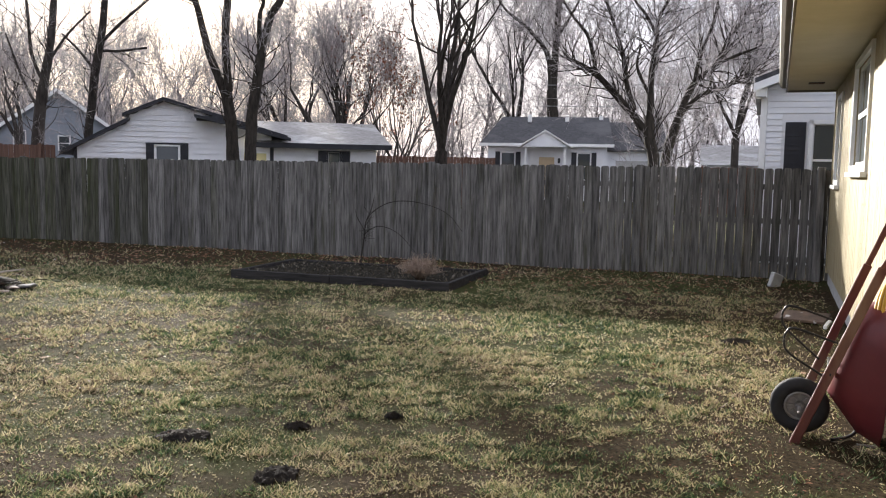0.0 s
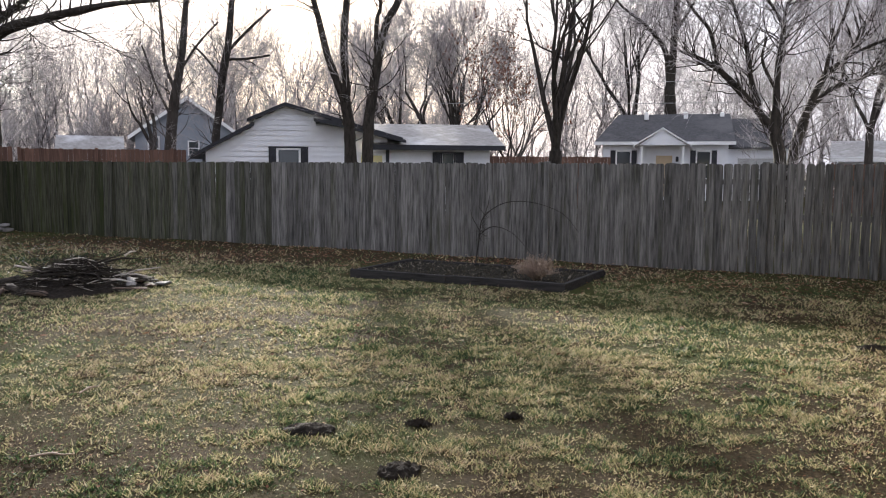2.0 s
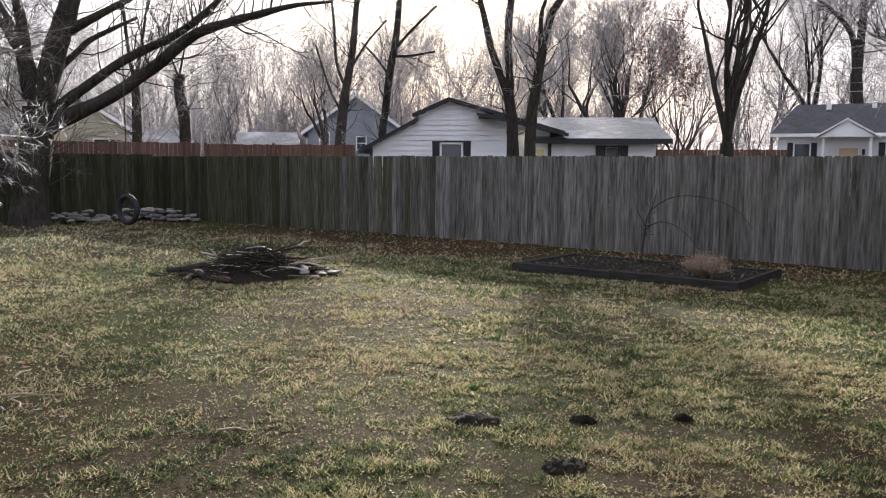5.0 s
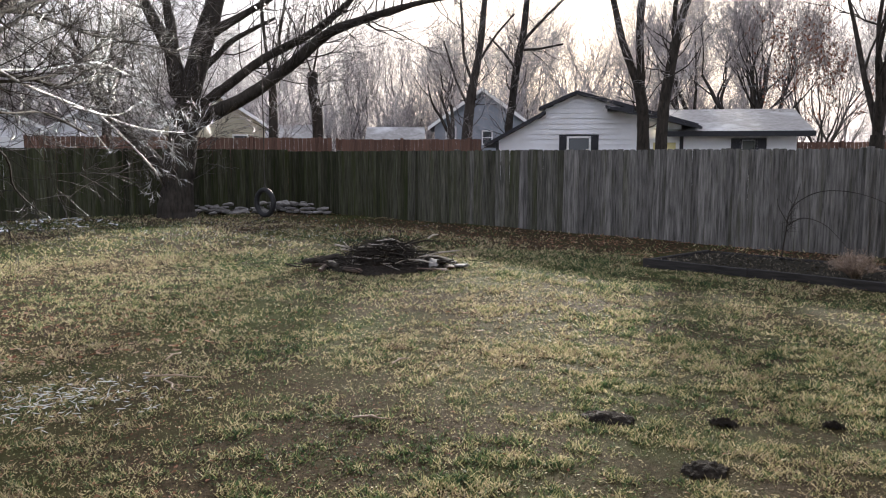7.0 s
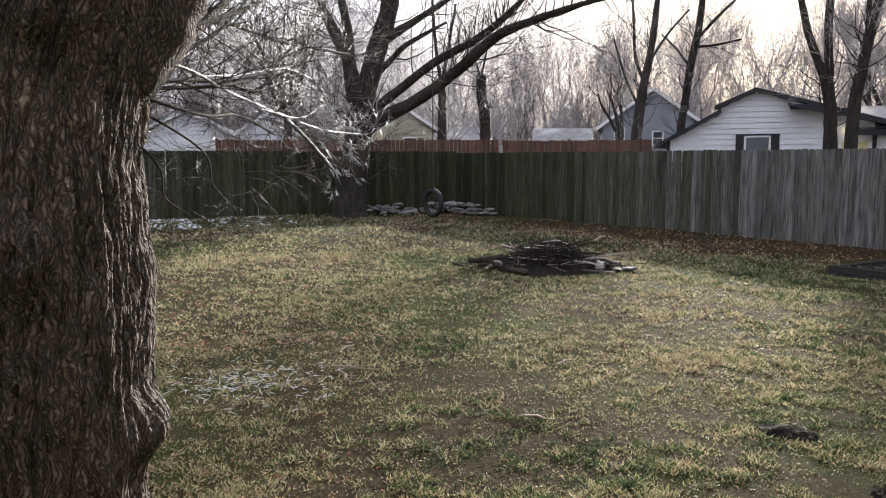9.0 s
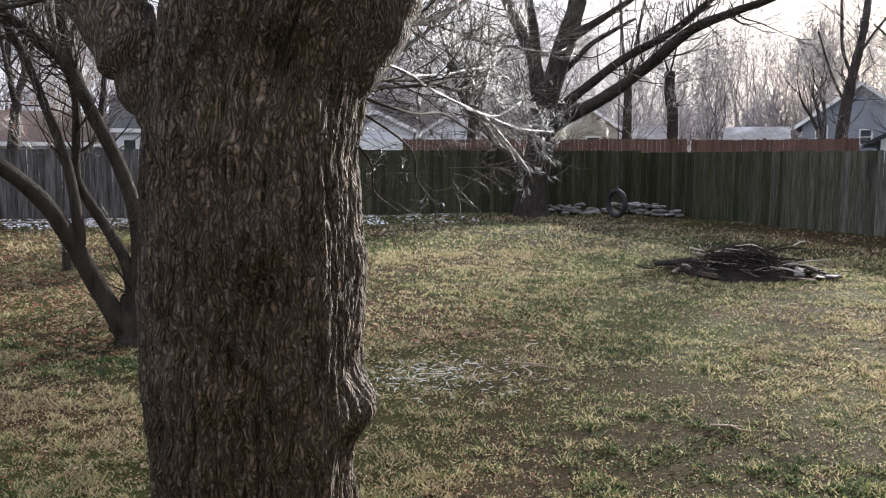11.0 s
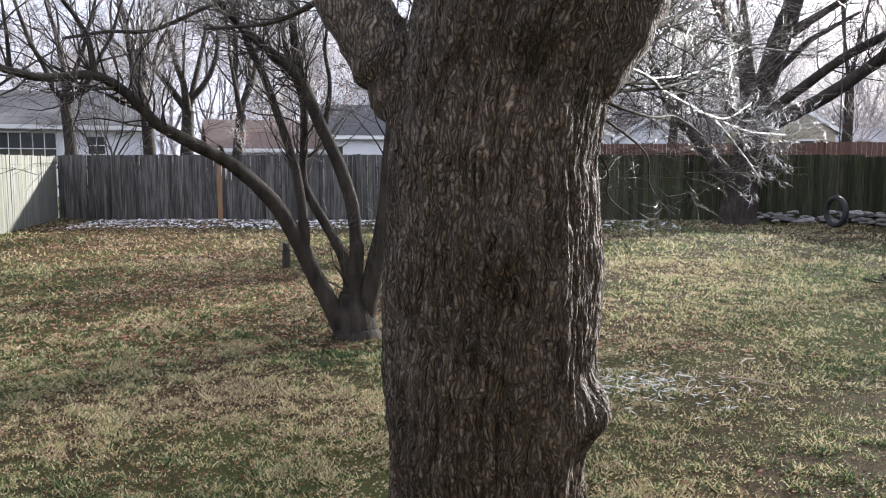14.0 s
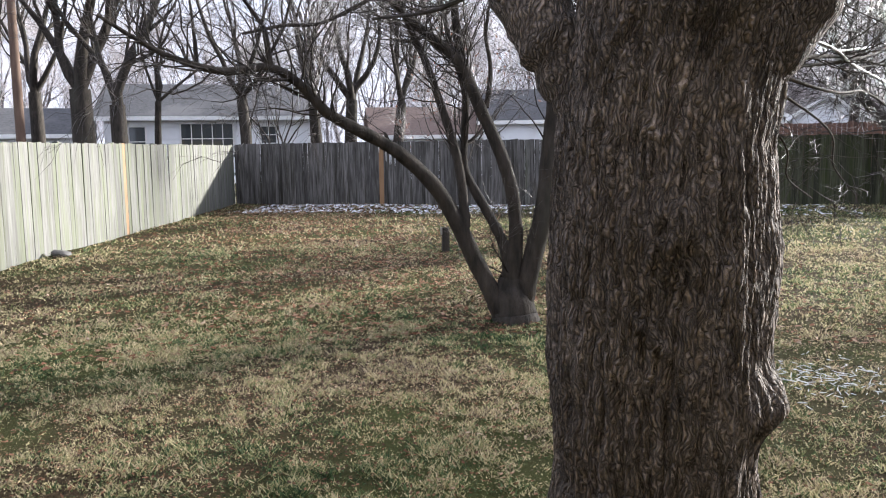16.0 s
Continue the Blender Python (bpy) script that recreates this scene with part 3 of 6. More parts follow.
spots = [litter(15000, -17.0, 1.0, 6.0, 2.2), litter(7000, -8, 1.5, 4.0, 2.5), litter(3000, -23, 5, 2.0, 4.0), litter(3600, -4, 15.2, 5.0, 1.2), litter(1500, -12, 17.6, 4.0, 1.2),
         litter(900, 2.6, 4.0, 0.9, 1.5), litter(500, -3, 6, 6, 4), litter(1500, 3.0, 12.6, 2.2, 0.9), litter(2600, -4.5, 2.0, 1.5, 1.2), litter(5500, -4.2, -0.8, 1.6, 1.3)]
near = np.concatenate(spots)
dn = np.hypot(near[:, 0], near[:, 1])
lv, lf = flat_leaves(near[dn > 7], 0.018, 0.055)
lv2, lf2 = flat_leaves(near[dn <= 7], 0.007, 0.022)
lv, lf = np.concatenate((lv, lv2)), np.concatenate((lf, lf2 + len(lv)))
tagged(new("leaf_litter", np_mesh("leaf_litter", lv, lf, M["leaf"])), "scattered brown dry leaves on the lawn", "leaves", kind="stuff")

# ---- fences ----


def board_mesh(name, w, h, t, style, material, seed):
    rng = random.Random(seed)
    c = w * 0.24
    e = rng.uniform(-0.006, 0.006)
    if style == "ear":
        out = [(-w / 2, 0), (w / 2, 0), (w / 2, h - c), (w / 2 - c * 0.35, h - c * 0.35), (w / 2 - c, h + e), (-w / 2 + c, h), (-w / 2 + c * 0.35, h - c * 0.35), (-w / 2, h - c)]
    else:
        out = [(-w / 2, 0), (w / 2, 0), (w / 2, h + e), (-w / 2, h)]
    bm = bmesh.new()
    prism(bm, out, "y", -t / 2, t / 2)
    return mesh_of(bm, material, name)


def fence(name, a, b, label, material, style="ear", pitch=0.142, w=0.1418, h=1.83, rail_side=0, posts=2.4, step=0.0, low=0.03, gaps=None, special=None, seed=1, moss=None):
    """Boards, posts and rails from a to b; the yard lies to the left of a-b."""
    rng = random.Random(seed)
    L = float(np.linalg.norm(b - a))
    rz = math.degrees(math.atan2(b[1] - a[1], b[0] - a[0]))
    t = thing(name, (a[0], a[1], 0), label, "fence", rz, kind="structure")
    kinds = [board_mesh("board", w * k, h - low, 0.018, style, M[material], i) for i, k in enumerate((1.0, 0.992, 1.01, 1.0))]
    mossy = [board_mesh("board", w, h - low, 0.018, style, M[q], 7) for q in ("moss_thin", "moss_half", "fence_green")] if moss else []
    n = int(L / pitch)
    for i in range(n):
        s = (i + 0.5) * pitch
        gap = gaps and gaps[0] < s < gaps[1]
        me = rng.choice(kinds)
        ob = new("board", me)
        ob.parent = t
        rise = step * (int(s / posts) % 2) + rng.gauss(0, 0.006)
        ob.matrix_local = pose(s, 0.012 * rng.random(), low + rise, rng.gauss(0, 0.2), rng.gauss(0, 0.18), rng.gauss(0, 0.8)) @ Matrix.Diagonal((0.91 if gap else (0.96 if rng.random() < 0.12 else 1), 1, 1, 1))
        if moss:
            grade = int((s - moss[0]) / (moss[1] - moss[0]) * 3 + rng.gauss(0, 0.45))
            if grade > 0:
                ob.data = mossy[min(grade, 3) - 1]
        if special and any(abs(s - q) < pitch * 0.5 for q in special):
            ob.data = ob.data.copy()
            ob.data.materials[0] = M["orange_board"]
            ob["label"] = "fresh orange replacement board"
    side = 1 if rail_side > 0 else -1
    for k in range(int(L / posts) + 1):
        bm = boxes(((-0.045, -0.045, -0.2), (0.045, 0.045, h + 0.01 + 0.02 * rng.random())), bevel=0.006)
        p = part("post", bm, M[material], t)
        p.location = (min(k * posts + 0.06, L - 0.05), side * 0.066, 0)
    for z in (0.32, 0.95, 1.52):
        for k in range(int(L / posts) + 1):
            s0, s1 = k * posts, min((k + 1) * posts, L)
            if s1 - s0 > 0.1:
                part("rail", boxes(((s0, -0.019, z - 0.045), (s1 - 0.004, 0.019, z + 0.045)), bevel=0.004), M[material], t).location.y = side * 0.036
    return t


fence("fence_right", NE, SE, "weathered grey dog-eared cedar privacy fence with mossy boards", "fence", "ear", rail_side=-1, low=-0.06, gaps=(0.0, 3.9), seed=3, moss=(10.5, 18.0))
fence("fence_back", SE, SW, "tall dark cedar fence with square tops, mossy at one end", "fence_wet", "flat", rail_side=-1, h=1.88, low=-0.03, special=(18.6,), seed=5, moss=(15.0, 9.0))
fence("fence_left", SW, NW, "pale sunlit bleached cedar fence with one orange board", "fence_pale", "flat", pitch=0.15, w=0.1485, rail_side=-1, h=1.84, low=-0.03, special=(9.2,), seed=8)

# yard-side gate posts of the right fence
for s, w in ((0.42, 0.06), (3.30, 0.055), (7.1, 0.05), (1.62, 0.05)):
    d = (SE - NE) / np.linalg.norm(SE - NE)
    q = NE + d * s - np.array((-d[1], d[0])) * -0.085
    pt = thing("gate_post", (q[0], q[1], 0), "square weathered cedar post standing against the fence", "post", math.degrees(math.atan2(d[1], d[0])), "gate posts")
    part("shaft", boxes(((-w, -0.045, -0.2), (w, 0.045, 1.86)), bevel=0.008), M["fence"], pt)


def far_fence(at, to, h, label, z0=0.0, mat_="fence_red"):
    a, b = np.array(at), np.array(to)
    L = float(np.linalg.norm(b - a))
    t = thing("neighbour_fence", (a[0], a[1], z0), label, "fence", math.degrees(math.atan2(b[1] - a[1], b[0] - a[0])), kind="structure")
    bm = bmesh.new()
    rng = random.Random(int(L * 10))
    for i in range(int(L / 0.15)):
        dh = rng.uniform(-0.015, 0.015)
        prism(bm, [(i * 0.15, 0), (i * 0.15 + 0.143, 0), (i * 0.15 + 0.143, h + dh), (i * 0.15 + 0.07, h + dh + 0.01), (i * 0.15, h + dh)], "y", -0.01 + dh * 0.3, 0.01 + dh * 0.3)
    tagged(part("boards", bm, M[mat_], t), kind="stuff")
    for k in range(int(L / 2.4) + 1):
        part("post", boxes(((k * 2.4 - 0.05, -0.10, -0.2), (k * 2.4 + 0.05, -0.012, h + 0.05)), bevel=0.008), M[mat_], t)


far_fence((-24.8, 17.3), (-17.5, 24.4), 2.27, "reddish-brown cedar fence of the plot behind", 0.05)
far_fence((-17.4, 24.4), (-12.3, 25.9), 2.22, "reddish-brown cedar fence of the plot behind", 0.05)
far_fence((-4.0, 38.5), (2.2, 38.5), 2.2, "reddish-brown cedar fence beside the small house", 0.1)
far_fence((11.0, 36.0), (16.5, 34.5), 2.0, "low brown cedar fence beyond the lawn", 0.0)

# ---- the yellow house ----
yh = thing("yellow_house", (HOUSE[0], HOUSE[1], 0), "cream yellow house with grooved siding and a deep beige eave", "house", math.degrees(math.atan2(HDIR[1], HDIR[0])))
HL, HT = 22.0, 3.09
wins = [(0.75, 1.60, 1.66, 2.84), (3.70, 5.5, 1.84, 2.98)]


def pierced(bm, L, z0, z1, y0, y1, holes):
    xs = sorted({0, L, *[h[0] for h in holes], *[h[1] for h in holes]})
    for a, b in zip(xs, xs[1:]):
        hit = [h for h in holes if h[0] <= a and h[1] >= b]
        if hit:
            box(bm, (a, y0, z0), (b, y1, hit[0][2]))
            box(bm, (a, y0, hit[0][3]), (b, y1, z1))
        else:
            box(bm, (a, y0, z0), (b, y1, z1))


bm = bmesh.new()
pierced(bm, HL, 0.22, HT, 0.012, 0.18, wins)
part("wall", bm, M["yellow"], yh)
bm = bmesh.new()
rs = random.Random(4)
x = 0.0
while x < HL - 0.2:
    wdt = rs.choice((0.095, 0.10, 0.195))
    segs = [(0.20, HT)]
    for h in wins:
        if h[0] - 0.1 < x + wdt / 2 < h[1] + 0.1:
            segs = [(0.20, h[2] - 0.09), (h[3] + 0.07, HT)]
    for z0, z1 in segs:
        box(bm, (x + 0.005, -0.004 + rs.uniform(-0.001, 0.001), z0), (x + wdt - 0.005, 0.013, z1))
    x += wdt
part("siding", bm, M["yellow"], yh, "vertical grooved siding boards")
part("foundation", boxes(((0.02, 0.02, -0.3), (HL, 0.2, 0.22))), M["concrete"], yh)
part("end_wall", boxes(((0.0, 0.18, -0.3), (0.16, 9.0, HT))), M["yellow"], yh)
part("back_wall", boxes(((0.0, 9.0, -0.3), (HL, 9.15, HT)), ((HL - 0.15, 0.18, -0.3), (HL, 9.0, HT))), M["yellow"], yh)
part("corner_trim", boxes(((-0.03, -0.02, 0.15), (0.004, 0.10, HT)), bevel=0.004), M["yellow"], yh)
part("soffit", boxes(((-0.04, -0.74, HT), (HL, 0.2, HT + 0.02))), M["soffit"], yh)
part("fascia", boxes(((-0.07, -0.765, HT - 0.03), (HL, -0.742, HT + 0.19)), ((-0.07, -0.740, HT - 0.03), (-0.045, 0.3, HT + 0.19))), M["fascia"], yh)
bm = bmesh.new()
prism(bm, [(-0.87, HT + 0.17), (-0.87, HT + 0.15), (-0.855, HT + 0.07), (-0.82, HT + 0.04), (-0.768, HT + 0.04), (-0.768, HT + 0.055), (-0.815, HT + 0.055), (-0.845, HT + 0.08), (-0.86, HT + 0.17)], "x", -0.09, HL)
part("gutter", bm, M["fascia"], yh)
bm = bmesh.new()
prism(bm, [(-0.80, HT + 0.20), (4.5, HT + 2.0), (10.0, HT + 0.20), (10.0, HT + 0.26), (4.5, HT + 2.08), (-0.82, HT + 0.26)], "x", -0.09, HL)
part("roof", bm, M["shingle"], yh)
vt = part("vent", boxes(((1.0, -0.46, HT - 0.008), (1.20, -0.24, HT - 0.001)), bevel=0.002), M["rubber"], yh, "small dark soffit vent")
for i in range(5):
    part("slat", boxes(((1.01 + i * 0.037, -0.45, HT - 0.013), (1.03 + i * 0.037, -0.25, HT - 0.009))), M["pole"], vt)
for a, b, z0, z1 in wins:
    w = part("window", boxes(((a - 0.07, -0.03, z0 - 0.07), (b + 0.07, 0.012, z0)), ((a - 0.07, -0.03, z1), (b + 0.07, 0.012, z1 + 0.07)),
                             ((a - 0.07, -0.03, z0), (a, 0.012, z1)), ((b, -0.03, z0), (b + 0.07, 0.012, z1))), M["trim"], yh, "white framed sash window")
    zm = (z0 + z1) / 2
    part("sash", boxes(((a, 0.03, zm - 0.03), (b, 0.07, zm + 0.03)), ((a, 0.03, z0), (a + 0.04, 0.07, z1)), ((b - 0.04, 0.03, z0), (b, 0.07, z1)),
                       ((a, 0.03, z0), (b, 0.07, z0 + 0.04)), ((a, 0.03, z1 - 0.04), (b, 0.07, z1))), M["trim"], w)
    for q0, q1 in ((z0, zm), (zm, z1)):
        part("pane", boxes(((a, 0.05, q0), (b, 0.056, q1))), M["glass"], w)
    part("sill", boxes(((a - 0.1, -0.07, z0 - 0.13), (b + 0.1, 0.0, z0 - 0.075)), bevel=0.006), M["trim"], w)

# ---- houses beyond the fences ----


def laps(bm, outline_top, x0, x1, z0, z1, lap, holes=(), y=0.0):
    """Lapped boards on the front wall, cut under the gable line and round the openings."""
    z = z0
    while z < z1:
        zc = z + lap * 0.5
        a, b = x0, x1
        if outline_top:
            xs = [x0 + (x1 - x0) * i / 120 for i in range(121)]
            ok = [q for q in xs if outline_top(q) > zc]
            if not ok:
                break
            a, b = ok[0], ok[-1]
        spans = [(a, b)]
        for h in holes:
            if h[2] < zc < h[3]:
                nxt = []
                for s in spans:
                    if h[0] > s[0] and h[1] < s[1]:
                        nxt += [(s[0], h[0]), (h[1], s[1])]
                    else:
                        nxt.append(s)
                spans = nxt
        for s0, s1 in spans:
            prism(bm, [(y, z), (y - 0.040, z), (y - 0.004, z + lap * 1.02), (y, z + lap * 1.02)], "x", s0, s1)
        z += lap
    return bm


def window(parent, a, b, z0, z1, y=-0.03, shutters=0.0, bars=(1, 2), fr=0.06, frame_mat="trim", shutter_mat="black"):
    w = part("window", boxes(((a, y - 0.03, z0), (a + fr, y + 0.05, z1)), ((b - fr, y - 0.03, z0), (b, y + 0.05, z1)),
                             ((a, y - 0.03, z1 - fr), (b, y + 0.05, z1)), ((a, y - 0.03, z0), (b, y + 0.05, z0 + fr))), M[frame_mat], parent)
    nx, nz = bars
    for i in range(nx):
        for j in range(nz):
            pa, pb = a + fr + (b - a - 2 * fr) * i / nx, a + fr + (b - a - 2 * fr) * (i + 1) / nx
            qa, qb = z0 + fr + (z1 - z0 - 2 * fr) * j / nz, z0 + fr + (z1 - z0 - 2 * fr) * (j + 1) / nz
            part("pane", boxes(((pa + 0.02, y + 0.005 + 0.015 * j, qa + 0.02), (pb - 0.02, y + 0.02 + 0.015 * j, qb - 0.02))), M["glass"], w)
    if nx * nz > 1:
        bars_ = [((a + fr + (b - a - 2 * fr) * i / nx - 0.022, y - 0.01, z0 + fr), (a + fr + (b - a - 2 * fr) * i / nx + 0.022, y + 0.045, z1 - fr)) for i in range(1, nx)]
        bars_ += [((a + fr, y - 0.012, z0 + fr + (z1 - z0 - 2 * fr) * j / nz - 0.022), (b - fr, y + 0.047, z0 + fr + (z1 - z0 - 2 * fr) * j / nz + 0.022)) for j in range(1, nz)]
        part("glazing_bar", boxes(*bars_), M[frame_mat], w)
    if shutters:
        for s0, s1 in ((a - shutters, a - 0.01), (b + 0.01, b + shutters)):
            bm = boxes(((s0, y - 0.035, z0), (s1, y + 0.02, z1)))
            for k in range(int((z1 - z0) / 0.09)):
                box(bm, (s0 + 0.05, y - 0.047, z0 + 0.05 + k * 0.09), (s1 - 0.05, y - 0.035, z0 + 0.10 + k * 0.09))
            part("shutter", bm, M[shutter_mat], parent, "dark shutter")
    return w


def slab(parent, name, p, q, x0, x1, th, material, axis="x", label=""):
    """A roof plane with thickness: p and q are its ends in the section."""
    bm = bmesh.new()
    prism(bm, [p, q, (q[0], q[1] + th), (p[0], p[1] + th)], axis, x0, x1)
    return part(name, bm, M[material], parent, label)


# white house with the long asymmetrical gable
lh = thing("white_gable_house", (-13.9, 30.5, 0), "white sided house with black roof edges and a long low gable", "house", 14.5)


def lh_top(x):
    if x < 1.95:
        return 2.28 + (x + 0.0) * 0.545
    if x < 3.2:
        return 3.55 + (x - 1.95) * 0.45
    return 4.12 - (x - 3.2) * 0.285


bm = bmesh.new()
prism(bm, [(0, -0.2), (7.2, -0.2), (7.2, 2.95), (3.2, 4.1), (1.95, 3.53), (1.95, 3.3), (0, 2.28)], "y", 0.0, 11.0)
part("wall", bm, M["white"], lh)
bm = bmesh.new()
laps(bm, lh_top, 0, 7.2, 0.1, 4.2, 0.205, [(2.55, 4.05, 1.2, 2.56)])
part("siding", bm, M["white"], lh, "white lapped siding")
slab(lh, "roof", (-0.45, 2.03), (1.97, 3.34), -0.4, 11.4, 0.13, "black", "y")
slab(lh, "roof", (1.75, 3.48), (3.22, 4.12), -0.4, 11.4, 0.13, "black", "y")
slab(lh, "roof", (3.2, 4.12), (7.8, 2.80), -0.4, 11.4, 0.13, "black", "y")
part("porch_beam", boxes(((4.4, -0.55, 3.42), (5.4, -0.02, 3.58))), M["black"], lh)
slab(lh, "wing_roof", (4.35, 3.52), (7.9, 2.72), -1.0, -0.35, 0.10, "black", "y")
part("wing_wall", boxes(((7.2, 0.02, -0.2), (11.35, 6.0, 2.55))), M["white"], lh)
bm = bmesh.new()
laps(bm, None, 7.22, 11.35, 0.1, 2.5, 0.205, [(9.0, 10.3, 1.0, 2.4)], 0.02)
part("wing_siding", bm, M["white"], lh)
bm = bmesh.new()
prism(bm, [(-0.55, 2.50), (4.6, 3.62), (4.6, 3.72), (-0.55, 2.62)], "x", 6.6, 11.9)
part("wing_roof", bm, M["shingle_pale"], lh, "pale icy shingled roof")
part("eave_board", boxes(((6.6, -0.60, 2.44), (11.9, -0.552, 2.64))), M["black"], lh)
part("corner_board", boxes(((7.14, -0.06, 0), (7.28, -0.005, 2.7))), M["black"], lh)
part("corner_board", boxes(((-0.02, -0.07, 0), (0.1, -0.042, 2.3))), M["black"], lh)
window(lh, 2.83, 3.77, 1.2, 2.48, shutters=0.30, bars=(1, 2))
part("window_head", boxes(((2.52, -0.07, 2.482), (4.08, -0.02, 2.54))), M["black"], lh)
window(lh, 9.35, 9.95, 1.0, 2.38, shutters=0.33, bars=(1, 2), frame_mat="black")
dr = part("door", boxes(((6.15, -0.06, 0.2), (7.0, -0.025, 2.22)), bevel=0.004), M["yellow_door"], lh, "pale yellow door")
part("door_frame", boxes(((6.05, -0.055, 0.2), (6.145, -0.024, 2.3)), ((7.005, -0.055, 0.2), (7.09, -0.024, 2.3)), ((6.05, -0.055, 2.23), (7.09, -0.024, 2.32))), M["trim"], dr)
bm = bmesh.new()
bmesh.ops.create_uvsphere(bm, u_segments=10, v_segments=8, radius=0.055, matrix=pose(6.3, -0.14, 2.62))
part("porch_bulb", bm, mat("lit_bulb", (0.9, 0.8, 0.6), (0.9, 0.85, 0.7), emit=(1.0, 0.82, 0.5, 6.0)), lh, "small lit porch lamp")

# small white house with a charcoal roof
rh = thing("small_white_house", (2.2, 49.6, 0), "small white house with charcoal roof, gabled porch and garage", "house", -7.5)
part("wall", boxes(((0, 0, -0.2), (7.0, 7.5, 3.35))), M["white"], rh)
bm = bmesh.new()
laps(bm, None, 0, 7.0, 0.1, 3.3, 0.2, [(0.45, 2.0, 1.2, 2.9), (2.5, 4.4, 0, 2.9), (4.9, 6.4, 1.2, 2.9)])
part("siding", bm, M["white"], rh)
bm = bmesh.new()
v = [bm.verts.new(p) for p in ((-0.45, -0.5, 3.33), (7.35, -0.5, 3.33), (7.35, 8.0, 3.33), (-0.45, 8.0, 3.33), (0.55, 3.75, 5.15), (7.2, 3.75, 5.15))]
for f in ((0, 1, 5, 4), (1, 2, 5), (2, 3, 4, 5), (3, 0, 4), (3, 2, 1, 0)):
    bm.faces.new([v[i] for i in f])
bmesh.ops.recalc_face_normals(bm, faces=bm.faces)
part("roof", bm, M["shingle"], rh)
part("eave_board", boxes(((-0.48, -0.53, 3.16), (7.38, -0.505, 3.34))), M["trim"], rh)
window(rh, 0.75, 1.65, 1.2, 2.85, shutters=0.30)
window(rh, 5.25, 6.1, 1.2, 2.85, shutters=0.30)
part("door", boxes(((3.05, -0.05, 0.2), (3.95, -0.005, 2.55)), bevel=0.004), M["tan_door"], rh, "tan front door")
bm = bmesh.new()
prism(bm, [(2.1, 3.12), (4.75, 3.12), (3.42, 4.0)], "y", -1.3, -0.55)
part("porch_gable", bm, M["white"], rh)
slab(rh, "porch_roof", (1.85, 3.05), (3.44, 4.02), -1.45, -0.5, 0.09, "trim", "y")
slab(rh, "porch_roof", (3.40, 4.02), (5.0, 3.05), -1.45, -0.5, 0.09, "trim", "y")
for xx in (2.3, 4.55):
    part("porch_post", boxes(((xx - 0.06, -1.2, 0), (xx + 0.06, -1.08, 3.1)), bevel=0.01), M["trim"], rh)
part("wall_lamp", boxes(((4.15, -0.12, 2.2), (4.3, -0.024, 2.5)), bevel=0.02), M["black"], rh)
part("garage_wall", boxes(((7.0, 0.6, -0.2), (10.2, 7.0, 2.95))), M["white"], rh)
bm = bmesh.new()
laps(bm, None, 7.0, 10.2, 0.1, 2.9, 0.2, [(7.5, 9.75, 0, 2.5)], 0.6)
part("garage_siding", bm, M["white"], rh)
part("garage_door", boxes(*[((7.55, 0.53, 0.15 + i * 0.57), (9.7, 0.58, 0.70 + i * 0.57)) for i in range(4)], bevel=0.008), M["concrete"], rh, "grey sectional garage door")
bm = bmesh.new()
prism(bm, [(0.1, 2.95), (3.8, 4.72), (7.5, 2.95), (7.5, 3.05), (3.8, 4.85), (0.1, 3.06)], "x", 6.9, 10.5)
part("garage_roof", bm, M["shingle"], rh)
bm = bmesh.new()
prism(bm, [(0.65, 2.95), (3.8, 4.7), (6.9, 2.95)], "x", 10.05, 10.2)
part("garage_gable", bm, M["white"], rh)
for xx, yy in ((2.2, 2.6), (4.5, 3.0), (6.6, 3.3)):
    part("roof_vent", boxes(((xx, yy, 4.75), (xx + 0.25, yy + 0.25, 5.22)), bevel=0.03), M["trim"], rh)

# white house beside the gate
nh = thing("white_neighbour_house", (6.28, 16.1, 0), "white vinyl sided house with dark navy shutters", "house", -20.0)
part("wall", boxes(((0.06, 0.03, -0.2), (9.0, 8.0, 3.55))), M["white"], nh)
z = 0.15
while z < 3.5:
    bm = bmesh.new()
    for s0, s1 in (((0.12, 0.40), (1.55, 9.0)) if 1.2 < z < 2.86 else ((0.12, 9.0),)):
        prism(bm, [(0.03, z), (0.002, z), (0.02, z + 0.117), (0.03, z + 0.117)], "x", s0, s1)
    part("siding_board", bm, M["white"], nh)
    z += 0.115
part("corner_board", boxes(((0.0, -0.02, -0.1), (0.115, 0.06, 3.5)), bevel=0.006), M["trim"], nh)
part("wall_panel", boxes(((0.40, 0.012, 1.2), (1.55, 0.03, 2.9))), M["white"], nh)
window(nh, 0.88, 1.52, 1.25, 2.78, y=-0.01, bars=(1, 2), fr=0.08)
bm = boxes(((0.46, -0.03, 1.25), (0.83, 0.01, 2.74)))
for k in range(16):
    box(bm, (0.51, -0.042, 1.30 + k * 0.09), (0.78, -0.03, 1.36 + k * 0.09))
part("shutter", bm, M["black"], nh, "dark navy louvred shutter")
bm = bmesh.new()
prism(bm, [(0.0, 3.5), (4.5, 5.2), (9.0, 3.5)], "y", 0.03, 0.15)
part("gable_wall", bm, M["white"], nh)
slab(nh, "roof", (-0.13, 3.42), (4.5, 5.25), -0.35, 8.4, 0.14, "shingle", "y")
slab(nh, "roof", (4.5, 5.25), (9.35, 3.42), -0.35, 8.4, 0.14, "shingle", "y")
